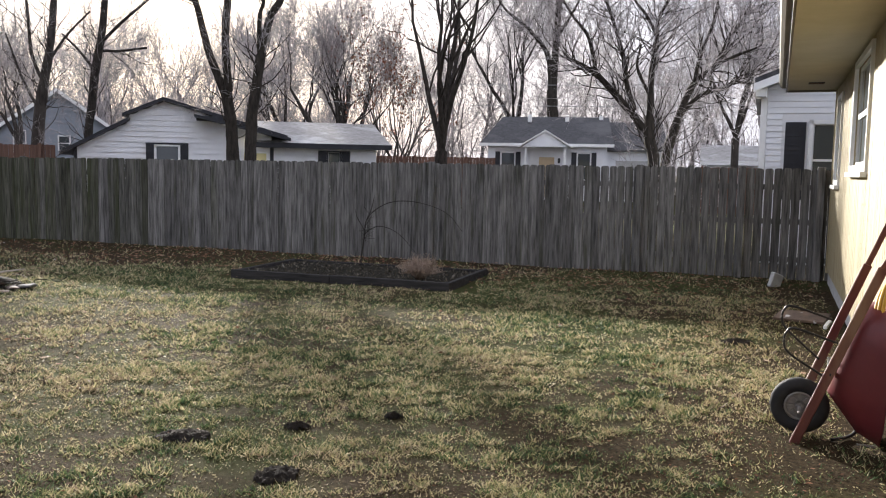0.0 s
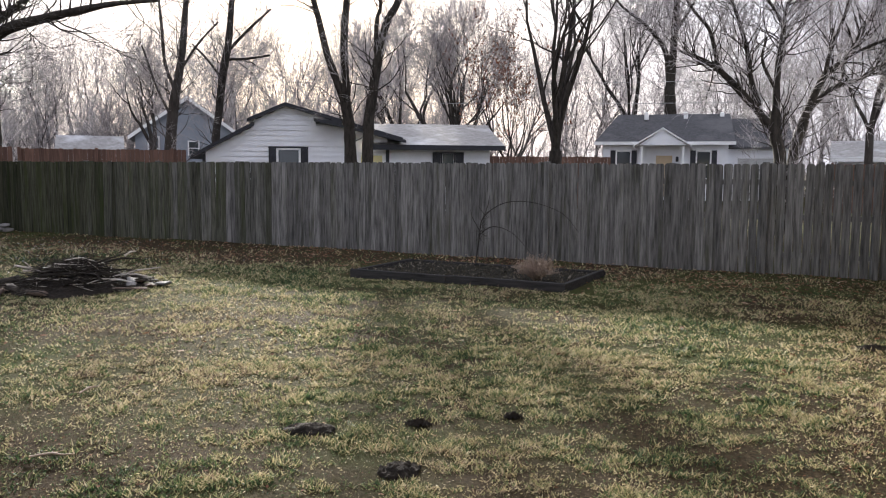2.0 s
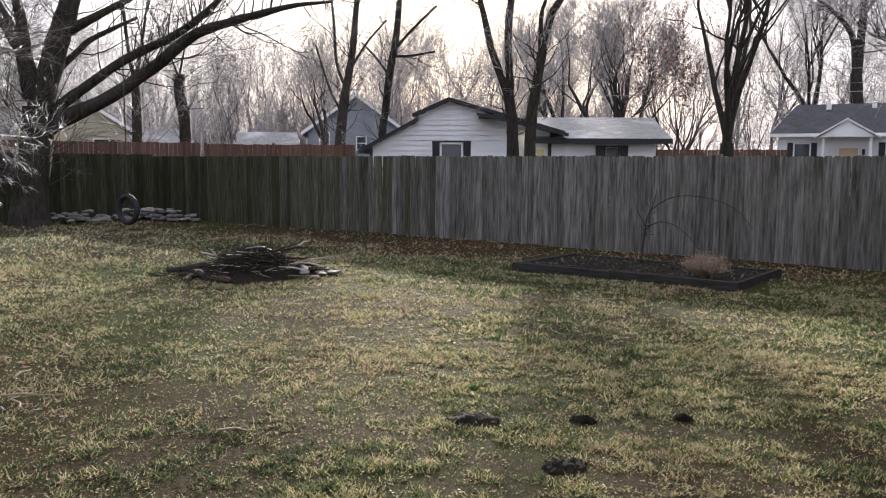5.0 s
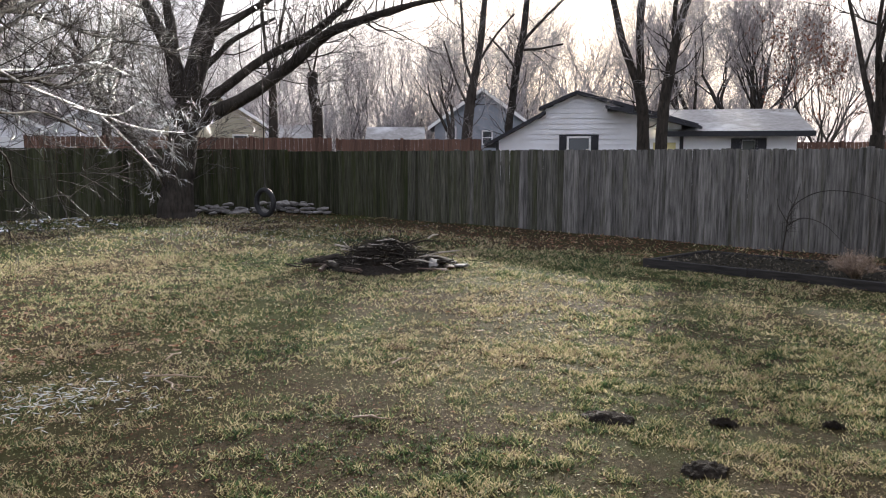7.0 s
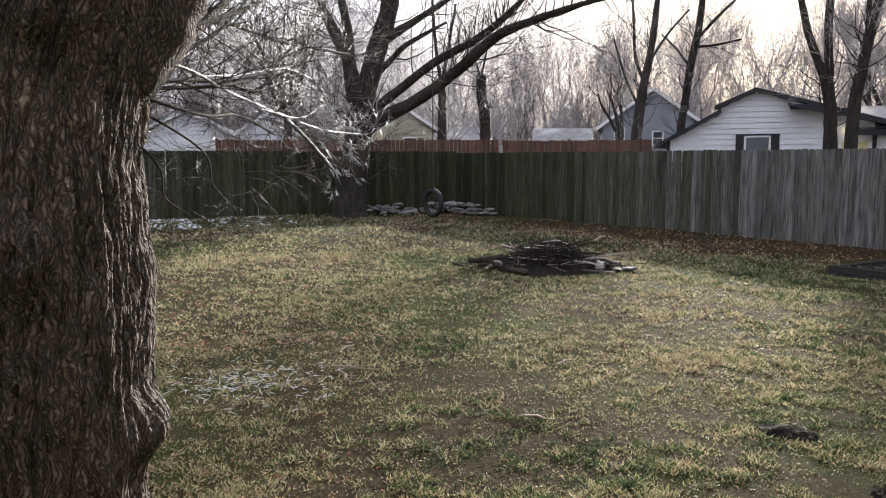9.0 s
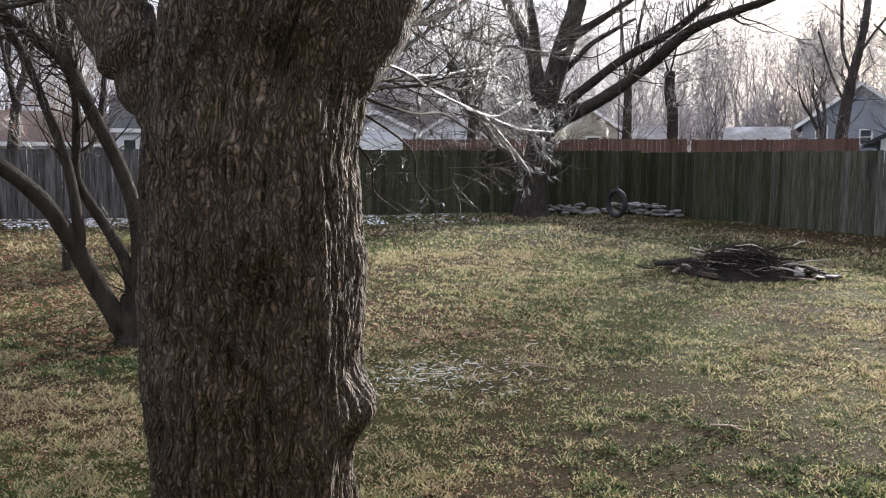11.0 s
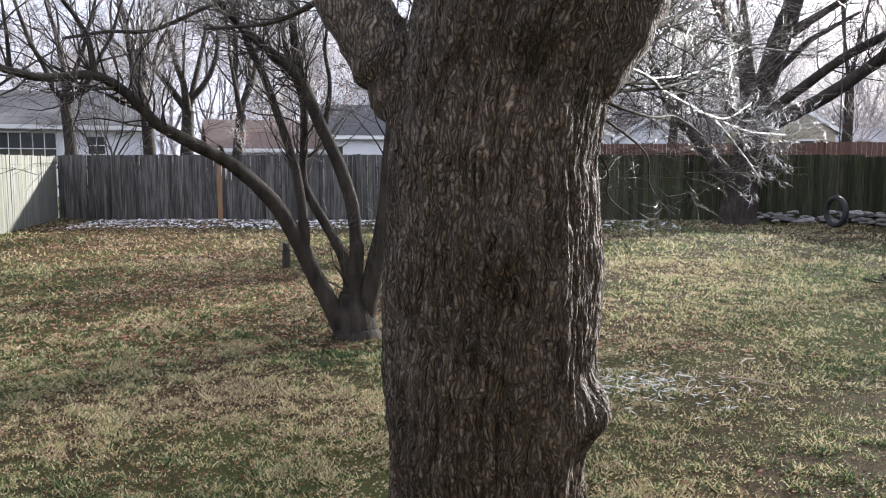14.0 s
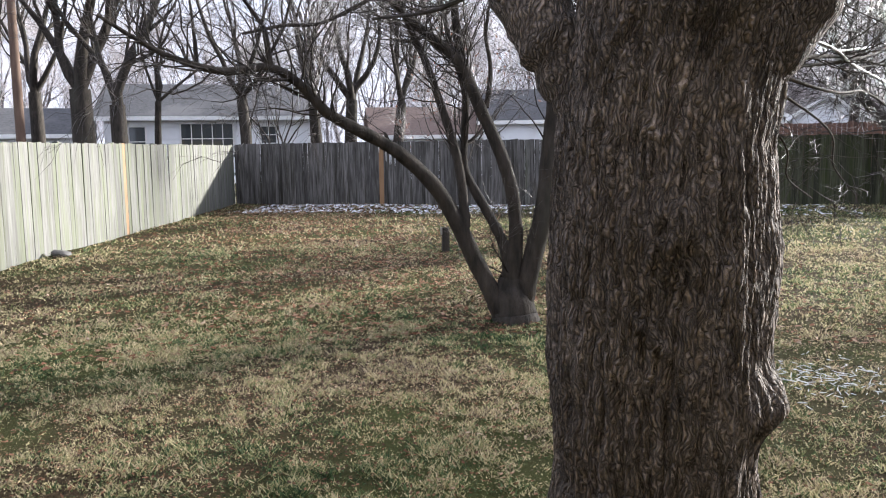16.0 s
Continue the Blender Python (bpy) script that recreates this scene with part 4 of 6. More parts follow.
slab(nh, "rake_board", (-0.15, 3.30), (4.5, 5.14), -0.40, -0.352, 0.15, "trim", "y")
part("eave_return", boxes(((-0.11, -0.3, 3.20), (0.10, 0.1, 3.40)), bevel=0.02), M["trim"], nh)


def plain_house(name, at, rz, w, d, he, hr, wall, roof, label, ridge="x", wins=(), over=0.35, lap=0.2, doors=()):
    t = thing(name, at, label, "house", rz)
    part("wall", boxes(((0, 0, -0.2), (w, d, he))), M[wall], t)
    bm = bmesh.new()
    top = None
    if ridge == "y":
        def top(x):
            return he + (hr - he) * (1 - abs(2 * x / w - 1))
    laps(bm, top, 0, w, 0.1, hr if ridge == "y" else he, lap, [(a - 0.05, b + 0.05, z0 - 0.05, z1 + 0.05) for a, b, z0, z1, *_ in wins])
    part("siding", bm, M[wall], t)
    if ridge == "x":
        slab(t, "roof", (-over, he - 0.12), (d / 2, hr), -over, w + over, 0.12, roof, "x")
        slab(t, "roof", (d / 2, hr), (d + over, he - 0.12), -over, w + over, 0.12, roof, "x")
        for xa in (0.0, w - 0.12):
            bm = bmesh.new()
            prism(bm, [(0, he), (d, he), (d / 2, hr)], "x", xa, xa + 0.12)
            part("gable_wall", bm, M[wall], t)
        part("eave_board", boxes(((-over, -over - 0.03, he - 0.2), (w + over, -over - 0.002, he + 0.0))), M["trim"], t)
    else:
        slab(t, "roof", (-over, he - 0.12), (w / 2, hr), -over, d + over, 0.12, roof, "y")
        slab(t, "roof", (w / 2, hr), (w + over, he - 0.12), -over, d + over, 0.12, roof, "y")
        bm = bmesh.new()
        prism(bm, [(0, he), (w, he), (w / 2, hr)], "y", 0.0, 0.12)
        part("gable_wall", bm, M[wall], t)
        slab(t, "rake_board", (-over, he - 0.22), (w / 2, hr - 0.1), -over - 0.03, -over - 0.002, 0.2, "trim", "y")
        slab(t, "rake_board", (w / 2, hr - 0.1), (w + over, he - 0.22), -over - 0.03, -over - 0.002, 0.2, "trim", "y")
    for wdw in wins:
        window(t, *wdw[:4], bars=wdw[4] if len(wdw) > 4 else (1, 2), shutters=wdw[5] if len(wdw) > 5 else 0)
    for a, b, z1 in doors:
        part("garage_door", boxes(*[((a, -0.06, 0.1 + i * (z1 - 0.1) / 4), (b, -0.025, 0.08 + (i + 1) * (z1 - 0.1) / 4)) for i in range(4)], bevel=0.008), M["trim"], t)
    return t


# rz turns the front towards the yard
plain_house("grey_house", (-22.0, 40.0, 0), 27, 5.2, 8, 3.3, 5.3, "greyblue", "shingle_pale", "two-storey grey-blue sided house with an icy roof", "y",
            [(0.6, 1.2, 2.0, 3.3), (2.6, 3.2, 2.3, 3.1), (3.9, 4.5, 2.3, 2.9)])
plain_house("white_garage", (-38.6, 22.6, 0), 57, 4.2, 6, 3.05, 4.1, "white", "shingle_pale", "white gabled garage with a sectional door", "y", [], doors=((0.5, 3.6, 2.6),))
plain_house("white_shed", (-36.0, 26.4, 0), 55, 3.2, 5, 2.9, 4.0, "white", "shingle_pale", "white gabled shed with an icy roof", "y", [(1.2, 1.9, 1.4, 2.4)])
plain_house("tan_house", (-32.5, 30.6, 0), 48, 5.0, 8, 3.2, 4.9, "soffit", "shingle", "tan house with a dark gable roof", "y", [(3.3, 4.1, 2.1, 2.8)])
plain_house("low_house", (-39.5, 38.0, 0), 42, 9.0, 7, 2.7, 3.7, "white", "shingle_pale", "low white house with a pale icy roof", "x", [(1.5, 2.4, 1.2, 2.2), (5.0, 6.2, 1.2, 2.2)])
plain_house("pale_shed", (-23.5, 36.0, 0), 30, 2.4, 3, 2.3, 3.1, "white", "shingle_pale", "small shed with an icy pale roof", "x", [])
plain_house("porch_house", (-44.6, -6.8, 0), 90, 10.2, 9, 3.45, 5.3, "white", "shingle", "white bungalow with a wide multi-paned porch window", "x",
            [(1.1, 2.0, 1.4, 3.0), (3.6, 6.3, 1.5, 3.15, (5, 2)), (7.6, 8.5, 2.0, 3.0, (2, 2))], over=0.5)
plain_house("hip_house", (-43.0, -15.0, 0), 98, 7.6, 7, 2.6, 3.9, "white", "shingle", "low white house with a grey roof", "x", [])
plain_house("brown_roof_house", (-45.0, 7.0, 0), 84, 6.2, 8, 2.4, 4.0, "white", "shingle_brown", "low house with a brown shingled roof", "x", [(4.8, 5.6, 1.2, 2.2)])
plain_house("slate_roof_house", (-43.4, 12.6, 0), 72, 5.0, 8, 3.1, 4.9, "white", "shingle", "white house with a slate grey roof", "x", [(0.3, 1.0, 1.3, 2.6), (3.2, 4.2, 1.5, 2.9)])
plain_house("small_far_house", (13.6, 44.0, 0), -16, 3.6, 5, 2.4, 3.2, "white", "shingle_pale", "small pale outbuilding beyond the lawn", "x", [])

# ---- trees in the yard ----


def limbs(t, lines, bark, seed, base, sides=9, twig_n=0, last=3, length=0.9, fine=0.004, droop=0.1, up=0.08, start=0.3, ice=False, twig="twig", label="fine icy twigs", fan=6):
    """Boughs along given lines (x, y, z, radius in the world), with side twigs growing from them."""
    rng = np.random.default_rng(seed)
    wood, twigs = Tubes(), Tubes()
    b = np.array(base)
    for k, ln in enumerate(lines):
        s = smooth_line(ln, 6)
        s[:, :3] -= b
        bend = np.cumsum(rng.normal(0, 0.04, (len(s), 3)), 0) * s[:, 3:4]
        s[1:, :3] += bend[1:] * 0.6
        wood.add(s[:, :3], s[:, 3] * (1 + rng.normal(0, 0.035, len(s))), sides)
        n = int(twig_n * len(s) / 10)
        for j in range(n if len(ln) > 4 else n // 3):
            i = int(len(s) * rng.uniform(start, 1.0))
            i = min(i, len(s) - 2)
            d = unit(s[i + 1, :3] - s[i, :3])
            side = unit(np.cross(d, rng.normal(0, 1, 3)))
            nd = unit(d * 0.6 + side + np.array((0, 0, 0.25)))
            grow(rng, wood, twigs, s[i, :3], nd, length * rng.uniform(0.5, 1.2), max(min(s[i, 3] * 0.3, 0.009 if length < 1 else 0.02), fine), last - 2, last, up, 0.2, (2, 4), 0.8, droop, fine, fan)
    np_part("limb", wood.get(), M[bark], t, smooth=True)
    if twigs.n:
        tagged(np_part("twig_spray", twigs.get(), M[twig], t, label), kind="stuff")


# the great maple by the terrace
T1 = (-2.35, 0.72, 0.0)
maple = thing("maple_tree", T1, "massive old maple trunk with deeply furrowed grey-brown bark", "tree")


def maple_trunk():
    nz, na = 280, 270
    zs = np.linspace(-0.2, 3.4, nz)
    th = np.linspace(0, 2 * math.pi, na, endpoint=False)
    r = np.interp(zs, [-0.2, 0.0, 0.25, 0.6, 0.95, 1.3, 1.5, 1.7, 1.85, 2.0, 2.2, 2.7, 3.4], [0.56, 0.47, 0.375, 0.325, 0.352, 0.352, 0.345, 0.338, 0.338, 0.350, 0.385, 0.40, 0.38])
    cx = np.interp(zs, [0, 1.65, 1.85, 2.0, 2.2, 2.7, 3.4], [0, 0.0, 0.025, 0.065, 0.13, 0.26, 0.40])
    cam_side = math.atan2(-1.3, 2.4)

    def bump(z0, a0, sz, sa, amt):
        da = (th[None, :] - a0 + math.pi) % (2 * math.pi) - math.pi
        return amt * np.exp(-((zs[:, None] - z0) / sz) ** 2 - (da / sa) ** 2)
    R = np.repeat(r[:, None], na, 1)
    R += bump(0.85, cam_side + 1.30, 0.085, 0.40, 0.085)     # burl
    R += bump(1.28, cam_side + 1.45, 0.20, 0.30, 0.030)
    R += bump(1.42, cam_side + 0.02, 0.085, 0.22, 0.060)     # grown-over knots
    R += bump(1.42, cam_side + 0.02, 0.034, 0.09, -0.040)
    R += bump(2.08, cam_side + 0.28, 0.085, 0.24, 0.065)
    R += bump(2.08, cam_side + 0.28, 0.034, 0.09, -0.040)
    R += bump(0.72, cam_side - 0.95, 0.055, 0.14, 0.032)
    R += bump(0.72, cam_side - 0.95, 0.022, 0.05, -0.030)
    da = (th[None, :] - cam_side + 0.12 + math.pi) % (2 * math.pi) - math.pi
    R += 0.022 * np.exp(-((zs[:, None] - 1.13 + 0.35 * da) / 0.028) ** 2 - (da / 0.28) ** 2)   # slanting scar
    R += 0.012 * np.sin(5 * th + 1.0)[None, :] + 0.008 * np.sin(3 * th + zs[:, None] * 2.2)
    verts = np.empty((nz, na, 3))
    for i in range(nz):
        for j in range(na):
            c, s = math.cos(th[j]), math.sin(th[j])
            z = zs[i]
            tw = th[j] + 0.10 * math.sin(2.1 * z) + 0.035 * noise.noise((c * 3, s * 3, z * 2.6))
            q = Vector((math.cos(tw) * 12.5, math.sin(tw) * 12.5, z * 3.1))
            a = noise.noise(q)
            f = 1.0 - abs(a) * 2.0
            g = noise.noise(q * 2.3 + Vector((7, 3, 1)))
            crack = noise.noise(Vector((math.cos(tw) * 9, math.sin(tw) * 9, z * 15)))
            d = 0.005 - 0.023 * max(f, 0.0) ** 4 + 0.010 * g + 0.011 * min(max(crack, -0.5), 0.15)
            rr = R[i, j] + d
            verts[i, j] = (c * rr + cx[i] * 0.42, s * rr + cx[i] * 0.91, z)
    i, j = np.meshgrid(np.arange(nz - 1), np.arange(na), indexing="ij")
    jn = (j + 1) % na
    return verts.reshape(-1, 3), np.stack((i * na + j, i * na + jn, (i + 1) * na + jn, (i + 1) * na + j), -1).reshape(-1, 4)


np_part("trunk", maple_trunk(), M["bark"], maple, smooth=True)
MAPLE = [
    [(-2.42, 0.61, 1.66, 0.0845), (-2.48, 0.51, 1.82, 0.1083), (-2.54, 0.45, 1.97, 0.1166), (-2.62, 0.39, 2.13, 0.1187), (-2.74, 0.35, 2.3, 0.1188), (-2.91, 0.31, 2.56, 0.1164), (-3.13, 0.25, 2.94, 0.107)],
    [(-2.31, 0.77, 1.71, 0.0932), (-2.25, 0.91, 1.95, 0.1783), (-2.19, 1.05, 2.15, 0.1802), (-2.13, 1.17, 2.39, 0.1529), (-2.15, 1.3, 2.73, 0.1385)],
    [(-2.29, 0.75, 2.1, 0.2396), (-2.3, 0.73, 2.38, 0.2119), (-2.31, 0.72, 2.72, 0.1751)],
    [(-2.23, 0.89, 1.71, 0.0371), (-2.18, 1.07, 1.91, 0.0323), (-2.23, 1.2, 2.02, 0.0257), (-2.36, 1.36, 2.12, 0.019), (-2.53, 1.63, 2.29, 0.0139)],
]
limbs(maple, MAPLE, "bark", 1, T1, 16)


def thinner(lines, k):
    return [[(x, y, z, r * k) for x, y, z, r in ln] for ln in lines]


ICY = [
    [(-2.19, 0.92, 2.02, 0.0129), (-2.3, 1.29, 1.97, 0.0082), (-2.63, 1.68, 1.94, 0.0084), (-3.06, 2.26, 1.9, 0.0086), (-3.5, 2.96, 1.84, 0.0085), (-3.66, 3.37, 1.83, 0.0055), (-3.73, 3.57, 1.83, 0.0019)],
    [(-3.17, 2.43, 1.88, 0.0075), (-3.39, 2.79, 1.76, 0.0066), (-3.52, 3.08, 1.6, 0.0087), (-3.57, 3.18, 1.51, 0.0053)],
    [(-2.94, 2.09, 1.9, 0.0068), (-3.28, 2.61, 1.89, 0.0063), (-3.48, 2.98, 1.99, 0.0068)],
    [(-2.44, 1.43, 1.97, 0.0066), (-2.82, 1.92, 2.04, 0.0065), (-3.25, 2.5, 2.14, 0.0077), (-3.53, 2.93, 2.13, 0.0051)],
]
limbs(maple, thinner(ICY, 0.72), "icy", 2, T1, 6, 13.0, 4, 0.15, 0.0012, 0.06, 0.0, 0.25, twig="icy", label="ice-coated twigs", fan=8)
DARK = [
    [(-2.21, 0.89, 1.91, 0.0129), (-2.37, 1.36, 1.83, 0.0074), (-2.68, 1.77, 1.85, 0.0074), (-3.06, 2.26, 1.79, 0.0086)],
    [(-2.21, 0.89, 1.9, 0.0055), (-2.45, 1.42, 1.71, 0.0038), (-2.59, 1.57, 1.57, 0.0032), (-2.69, 1.76, 1.45, 0.0018)],
    [(-2.23, 0.86, 1.88, 0.0055), (-2.37, 1.19, 1.66, 0.0036), (-2.44, 1.26, 1.54, 0.003), (-2.47, 1.39, 1.46, 0.0016)],
    [(-2.19, 0.91, 1.88, 0.0129), (-2.51, 1.54, 2.14, 0.0101), (-2.81, 1.97, 2.41, 0.0091)],
    [(-2.19, 0.91, 1.88, 0.0129), (-2.57, 1.63, 1.96, 0.0093), (-2.93, 2.14, 2.09, 0.0082), (-3.28, 2.66, 2.34, 0.0078)],
    [(-2.21, 0.87, 1.89, 0.0147), (-2.26, 1.19, 2.08, 0.0129), (-2.54, 1.67, 2.24, 0.0139), (-2.86, 2.23, 2.48, 0.0109)],
    [(-2.22, 1.18, 2.01, 0.0169), (-2.47, 1.24, 2.1, 0.0155), (-2.74, 1.74, 2.23, 0.0135), (-3.06, 2.31, 2.24, 0.0115), (-3.41, 3.12, 2.28, 0.0085)],
    [(-2.70, 0.40, 2.24, 0.034), (-2.85, 0.74, 2.35, 0.0300), (-3.52, 0.65, 2.44, 0.0259), (-4.38, 0.51, 2.4, 0.0188), (-5.24, 0.29, 2.47, 0.0129)],
    [(-2.18, 1.06, 1.90, 0.0135), (-2.34, 1.26, 1.94, 0.0123), (-2.58, 1.62, 1.97, 0.0116), (-2.97, 2.1, 1.99, 0.0123), (-3.46, 2.77, 2.15, 0.0082)],
]
limbs(maple, DARK[1:3], "bark_dark", 8, T1, 6, 16.0, 4, 0.22, 0.0012, 0.15, 0.0, 0.3, twig="twig_near")
limbs(maple, thinner(DARK[:1] + DARK[3:], 0.7), "bark_dark", 3, T1, 6, 22.0, 4, 0.42, 0.0014, 0.06, 0.05, 0.15, fan=8, twig="twig_near")

T2 = (-16.45, 15.75, 0.0)
swing_tree = thing("swing_tree", T2, "big dark bare tree with a long low spreading limb", "tree")
SWING = [
    [(-17.06, 16.32, -0.24, 0.6061), (-17.08, 16.3, 0.05, 0.5405), (-17.05, 16.33, 0.7, 0.4423), (-16.98, 16.41, 1.51, 0.4095), (-16.93, 16.46, 2.32, 0.3767), (-16.9, 16.49, 3.11, 0.3112)],
    [(-16.92, 16.47, 2.71, 0.3276), (-16.65, 16.74, 4.06, 0.2948), (-16.41, 16.97, 5.17, 0.2785), (-16.23, 17.14, 6.1, 0.2457), (-16.11, 17.25, 7.49, 0.2129), (-16.21, 17.16, 9.16, 0.1474), (-16.09, 17.27, 10.95, 0.0819)],
    [(-16.9, 16.48, 2.24, 0.2457), (-16.41, 16.7, 2.71, 0.2274), (-15.32, 17.16, 3.24, 0.1757), (-14.04, 17.45, 4.02, 0.1556), (-12.84, 17.61, 4.83, 0.1364), (-11.78, 17.86, 5.18, 0.1041), (-10.49, 18.18, 5.5, 0.0657), (-9.35, 18.34, 5.59, 0.0358)],
    [(-16.72, 16.67, 2.88, 0.1638), (-16.0, 17.09, 3.5, 0.1381), (-14.9, 17.52, 4.32, 0.1198), (-13.68, 17.98, 4.95, 0.102), (-12.83, 18.23, 5.56, 0.0852), (-12.05, 18.52, 6.38, 0.0537)],
    [(-16.96, 16.43, 3.27, 0.2293), (-17.06, 16.32, 4.37, 0.1966), (-17.36, 16.01, 5.3, 0.1638), (-17.76, 15.87, 6.11, 0.1321), (-18.16, 15.72, 7.37, 0.0999), (-18.54, 15.28, 9.18, 0.0583)],
    [(-17.02, 16.37, 4.06, 0.1638), (-17.09, 16.3, 5.31, 0.1392), (-17.24, 16.14, 6.39, 0.1065), (-17.43, 15.93, 7.91, 0.0655)],
    [(-17.13, 16.25, 1.03, 0.2129), (-17.71, 15.93, 1.76, 0.1817), (-18.17, 15.71, 2.32, 0.1499), (-18.78, 15.3, 3.13, 0.1091), (-19.32, 14.96, 4.42, 0.0677)],
    [(-16.36, 17.02, 5.01, 0.1638), (-15.57, 17.34, 5.44, 0.1051), (-14.65, 17.73, 6.0, 0.0799), (-13.8, 18.14, 6.85, 0.0475)],
    [(-16.82, 16.57, 3.59, 0.131), (-16.59, 17.49, 4.44, 0.092), (-16.36, 17.98, 4.95, 0.0759), (-15.67, 18.96, 5.64, 0.0427)],
]
limbs(swing_tree, SWING, "bark_dark", 4, T2, 12, 11.0, 4, 2.0, 0.006, 0.1, 0.1, 0.3, twig="twig_near")

T3 = (-7.3, 1.95, 0.0)
stem_tree = thing("multi_stemmed_tree", T3, "multi-stemmed bare tree with wet dark bark and hanging icicles", "tree")
STEMS = [
    [(-7.35, 1.97, -0.08, 0.2464), (-7.35, 1.96, 0.07, 0.2143), (-7.36, 1.94, 0.27, 0.1768), (-7.36, 1.92, 0.46, 0.1072)],
    [(-7.39, 1.85, 0.07, 0.1232), (-7.42, 1.74, 0.29, 0.0911), (-7.47, 1.59, 0.6, 0.0804), (-7.47, 1.42, 0.96, 0.0799), (-7.42, 1.2, 1.31, 0.0683), (-7.35, 0.82, 1.65, 0.0618), (-7.21, 0.4, 1.87, 0.0527), (-7.14, 0.17, 2.0, 0.047), (-7.06, -0.04, 2.21, 0.0415), (-6.98, -0.29, 2.34, 0.0361), (-6.78, -0.67, 2.29, 0.0304), (-6.67, -1.04, 2.38, 0.0253), (-6.55, -1.28, 2.5, 0.0182), (-6.42, -1.51, 2.64, 0.0134)],
    [(-7.36, 1.92, 0.16, 0.0911), (-7.38, 1.88, 0.65, 0.0589), (-7.47, 1.75, 1.0, 0.0512), (-7.57, 1.62, 1.27, 0.0461), (-7.59, 1.53, 1.48, 0.0407), (-7.64, 1.55, 1.8, 0.0382), (-7.68, 1.57, 2.21, 0.0357), (-7.81, 1.48, 2.59, 0.0278), (-7.93, 1.41, 3.09, 0.0197)],
    [(-7.36, 1.92, 0.38, 0.0911), (-7.35, 1.96, 0.81, 0.0696), (-7.36, 1.93, 1.24, 0.0643), (-7.4, 1.83, 1.61, 0.0616), (-7.45, 1.65, 2.03, 0.0589), (-7.5, 1.48, 2.44, 0.0589), (-7.56, 1.26, 2.64, 0.0482), (-7.61, 1.03, 2.84, 0.0429), (-7.56, 0.79, 3.05, 0.0344), (-7.52, 0.38, 3.42, 0.0235)],
]
STEMS_B = [
    [(-7.45, 1.49, 0.9, 0.0586), (-7.5, 1.49, 1.25, 0.0482), (-7.56, 1.45, 1.62, 0.0431), (-7.64, 1.34, 2.04, 0.038), (-7.72, 1.21, 2.47, 0.0355), (-7.81, 1.06, 2.85, 0.0302), (-7.84, 0.9, 3.26, 0.022)],
    [(-7.33, 2.03, 0.16, 0.1072), (-7.3, 2.1, 0.54, 0.0964), (-7.26, 2.21, 1.02, 0.0911), (-7.24, 2.26, 1.61, 0.0804), (-7.23, 2.3, 2.02, 0.0696), (-7.21, 2.34, 2.48, 0.0589), (-7.19, 2.39, 2.99, 0.0482)],
    [(-7.5, 1.5, 2.41, 0.0482), (-7.51, 1.45, 2.71, 0.0429), (-7.51, 1.43, 3.01, 0.0348), (-7.52, 1.42, 3.47, 0.0241)],
    [(-6.97, -0.28, 2.33, 0.0289), (-6.98, -0.31, 2.6, 0.0217), (-6.98, -0.39, 2.76, 0.0168), (-6.88, -0.54, 2.94, 0.0119)],
    [(-6.78, -0.85, 2.34, 0.0187), (-6.78, -0.86, 2.57, 0.014), (-6.78, -0.88, 2.82, 0.0094)],
    [(-6.98, -0.49, 2.6, 0.012), (-7.17, -0.16, 2.7, 0.0148), (-7.24, 0.18, 2.74, 0.015), (-7.29, 0.59, 2.95, 0.0153), (-7.34, 0.85, 3.06, 0.018)],
    [(-7.36, 0.77, 1.67, 0.0309), (-7.36, 0.74, 1.78, 0.0155), (-7.36, 0.72, 1.81, 0.0077)],
    [(-7.43, 1.71, 2.03, 0.0241), (-7.52, 1.78, 2.4, 0.0217), (-7.53, 1.74, 2.72, 0.0163), (-7.61, 1.82, 3.09, 0.011)],
]
limbs(stem_tree, STEMS + STEMS_B, "bark_dark", 5, T3, 12, 9.0, 4, 0.75, 0.0022, 0.12, 0.08, 0.5, fan=8, twig="twig_near")
rng = np.random.default_rng(6)
for k in range(26):
    f = rng.random()
    a, b = (STEMS[1][5], STEMS[1][8]) if k % 2 else (STEMS[1][8], STEMS[1][12])
    p = np.array(a[:3]) + (np.array(b[:3]) - np.array(a[:3])) * f - np.array(T3) - (0, 0, 0.04)
    h = rng.uniform(0.03, 0.14)
    ic = Tubes()
    ic.add(np.array((p, p - (0, 0, h * 0.5), p - (0, 0, h))), (0.006, 0.004, 0.001), 5)
    np_part("icicle", ic.get(), M["ice"], stem_tree, "small clear icicle")


# ---- trees beyond the fences ----
def drawn_tree(name, lines, seed, label, bark="bark_grey", twigs=16.0, length=1.8, fine=0.006, fan=9, up=0.1, droop=0.1, start=0.2):
    base = (lines[0][0][0], lines[0][0][1], 0.0)
    t = thing(name, base, label, "tree", group="bare trees beyond the fences")
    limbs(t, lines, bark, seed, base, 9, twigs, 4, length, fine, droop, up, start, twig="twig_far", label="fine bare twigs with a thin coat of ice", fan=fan)


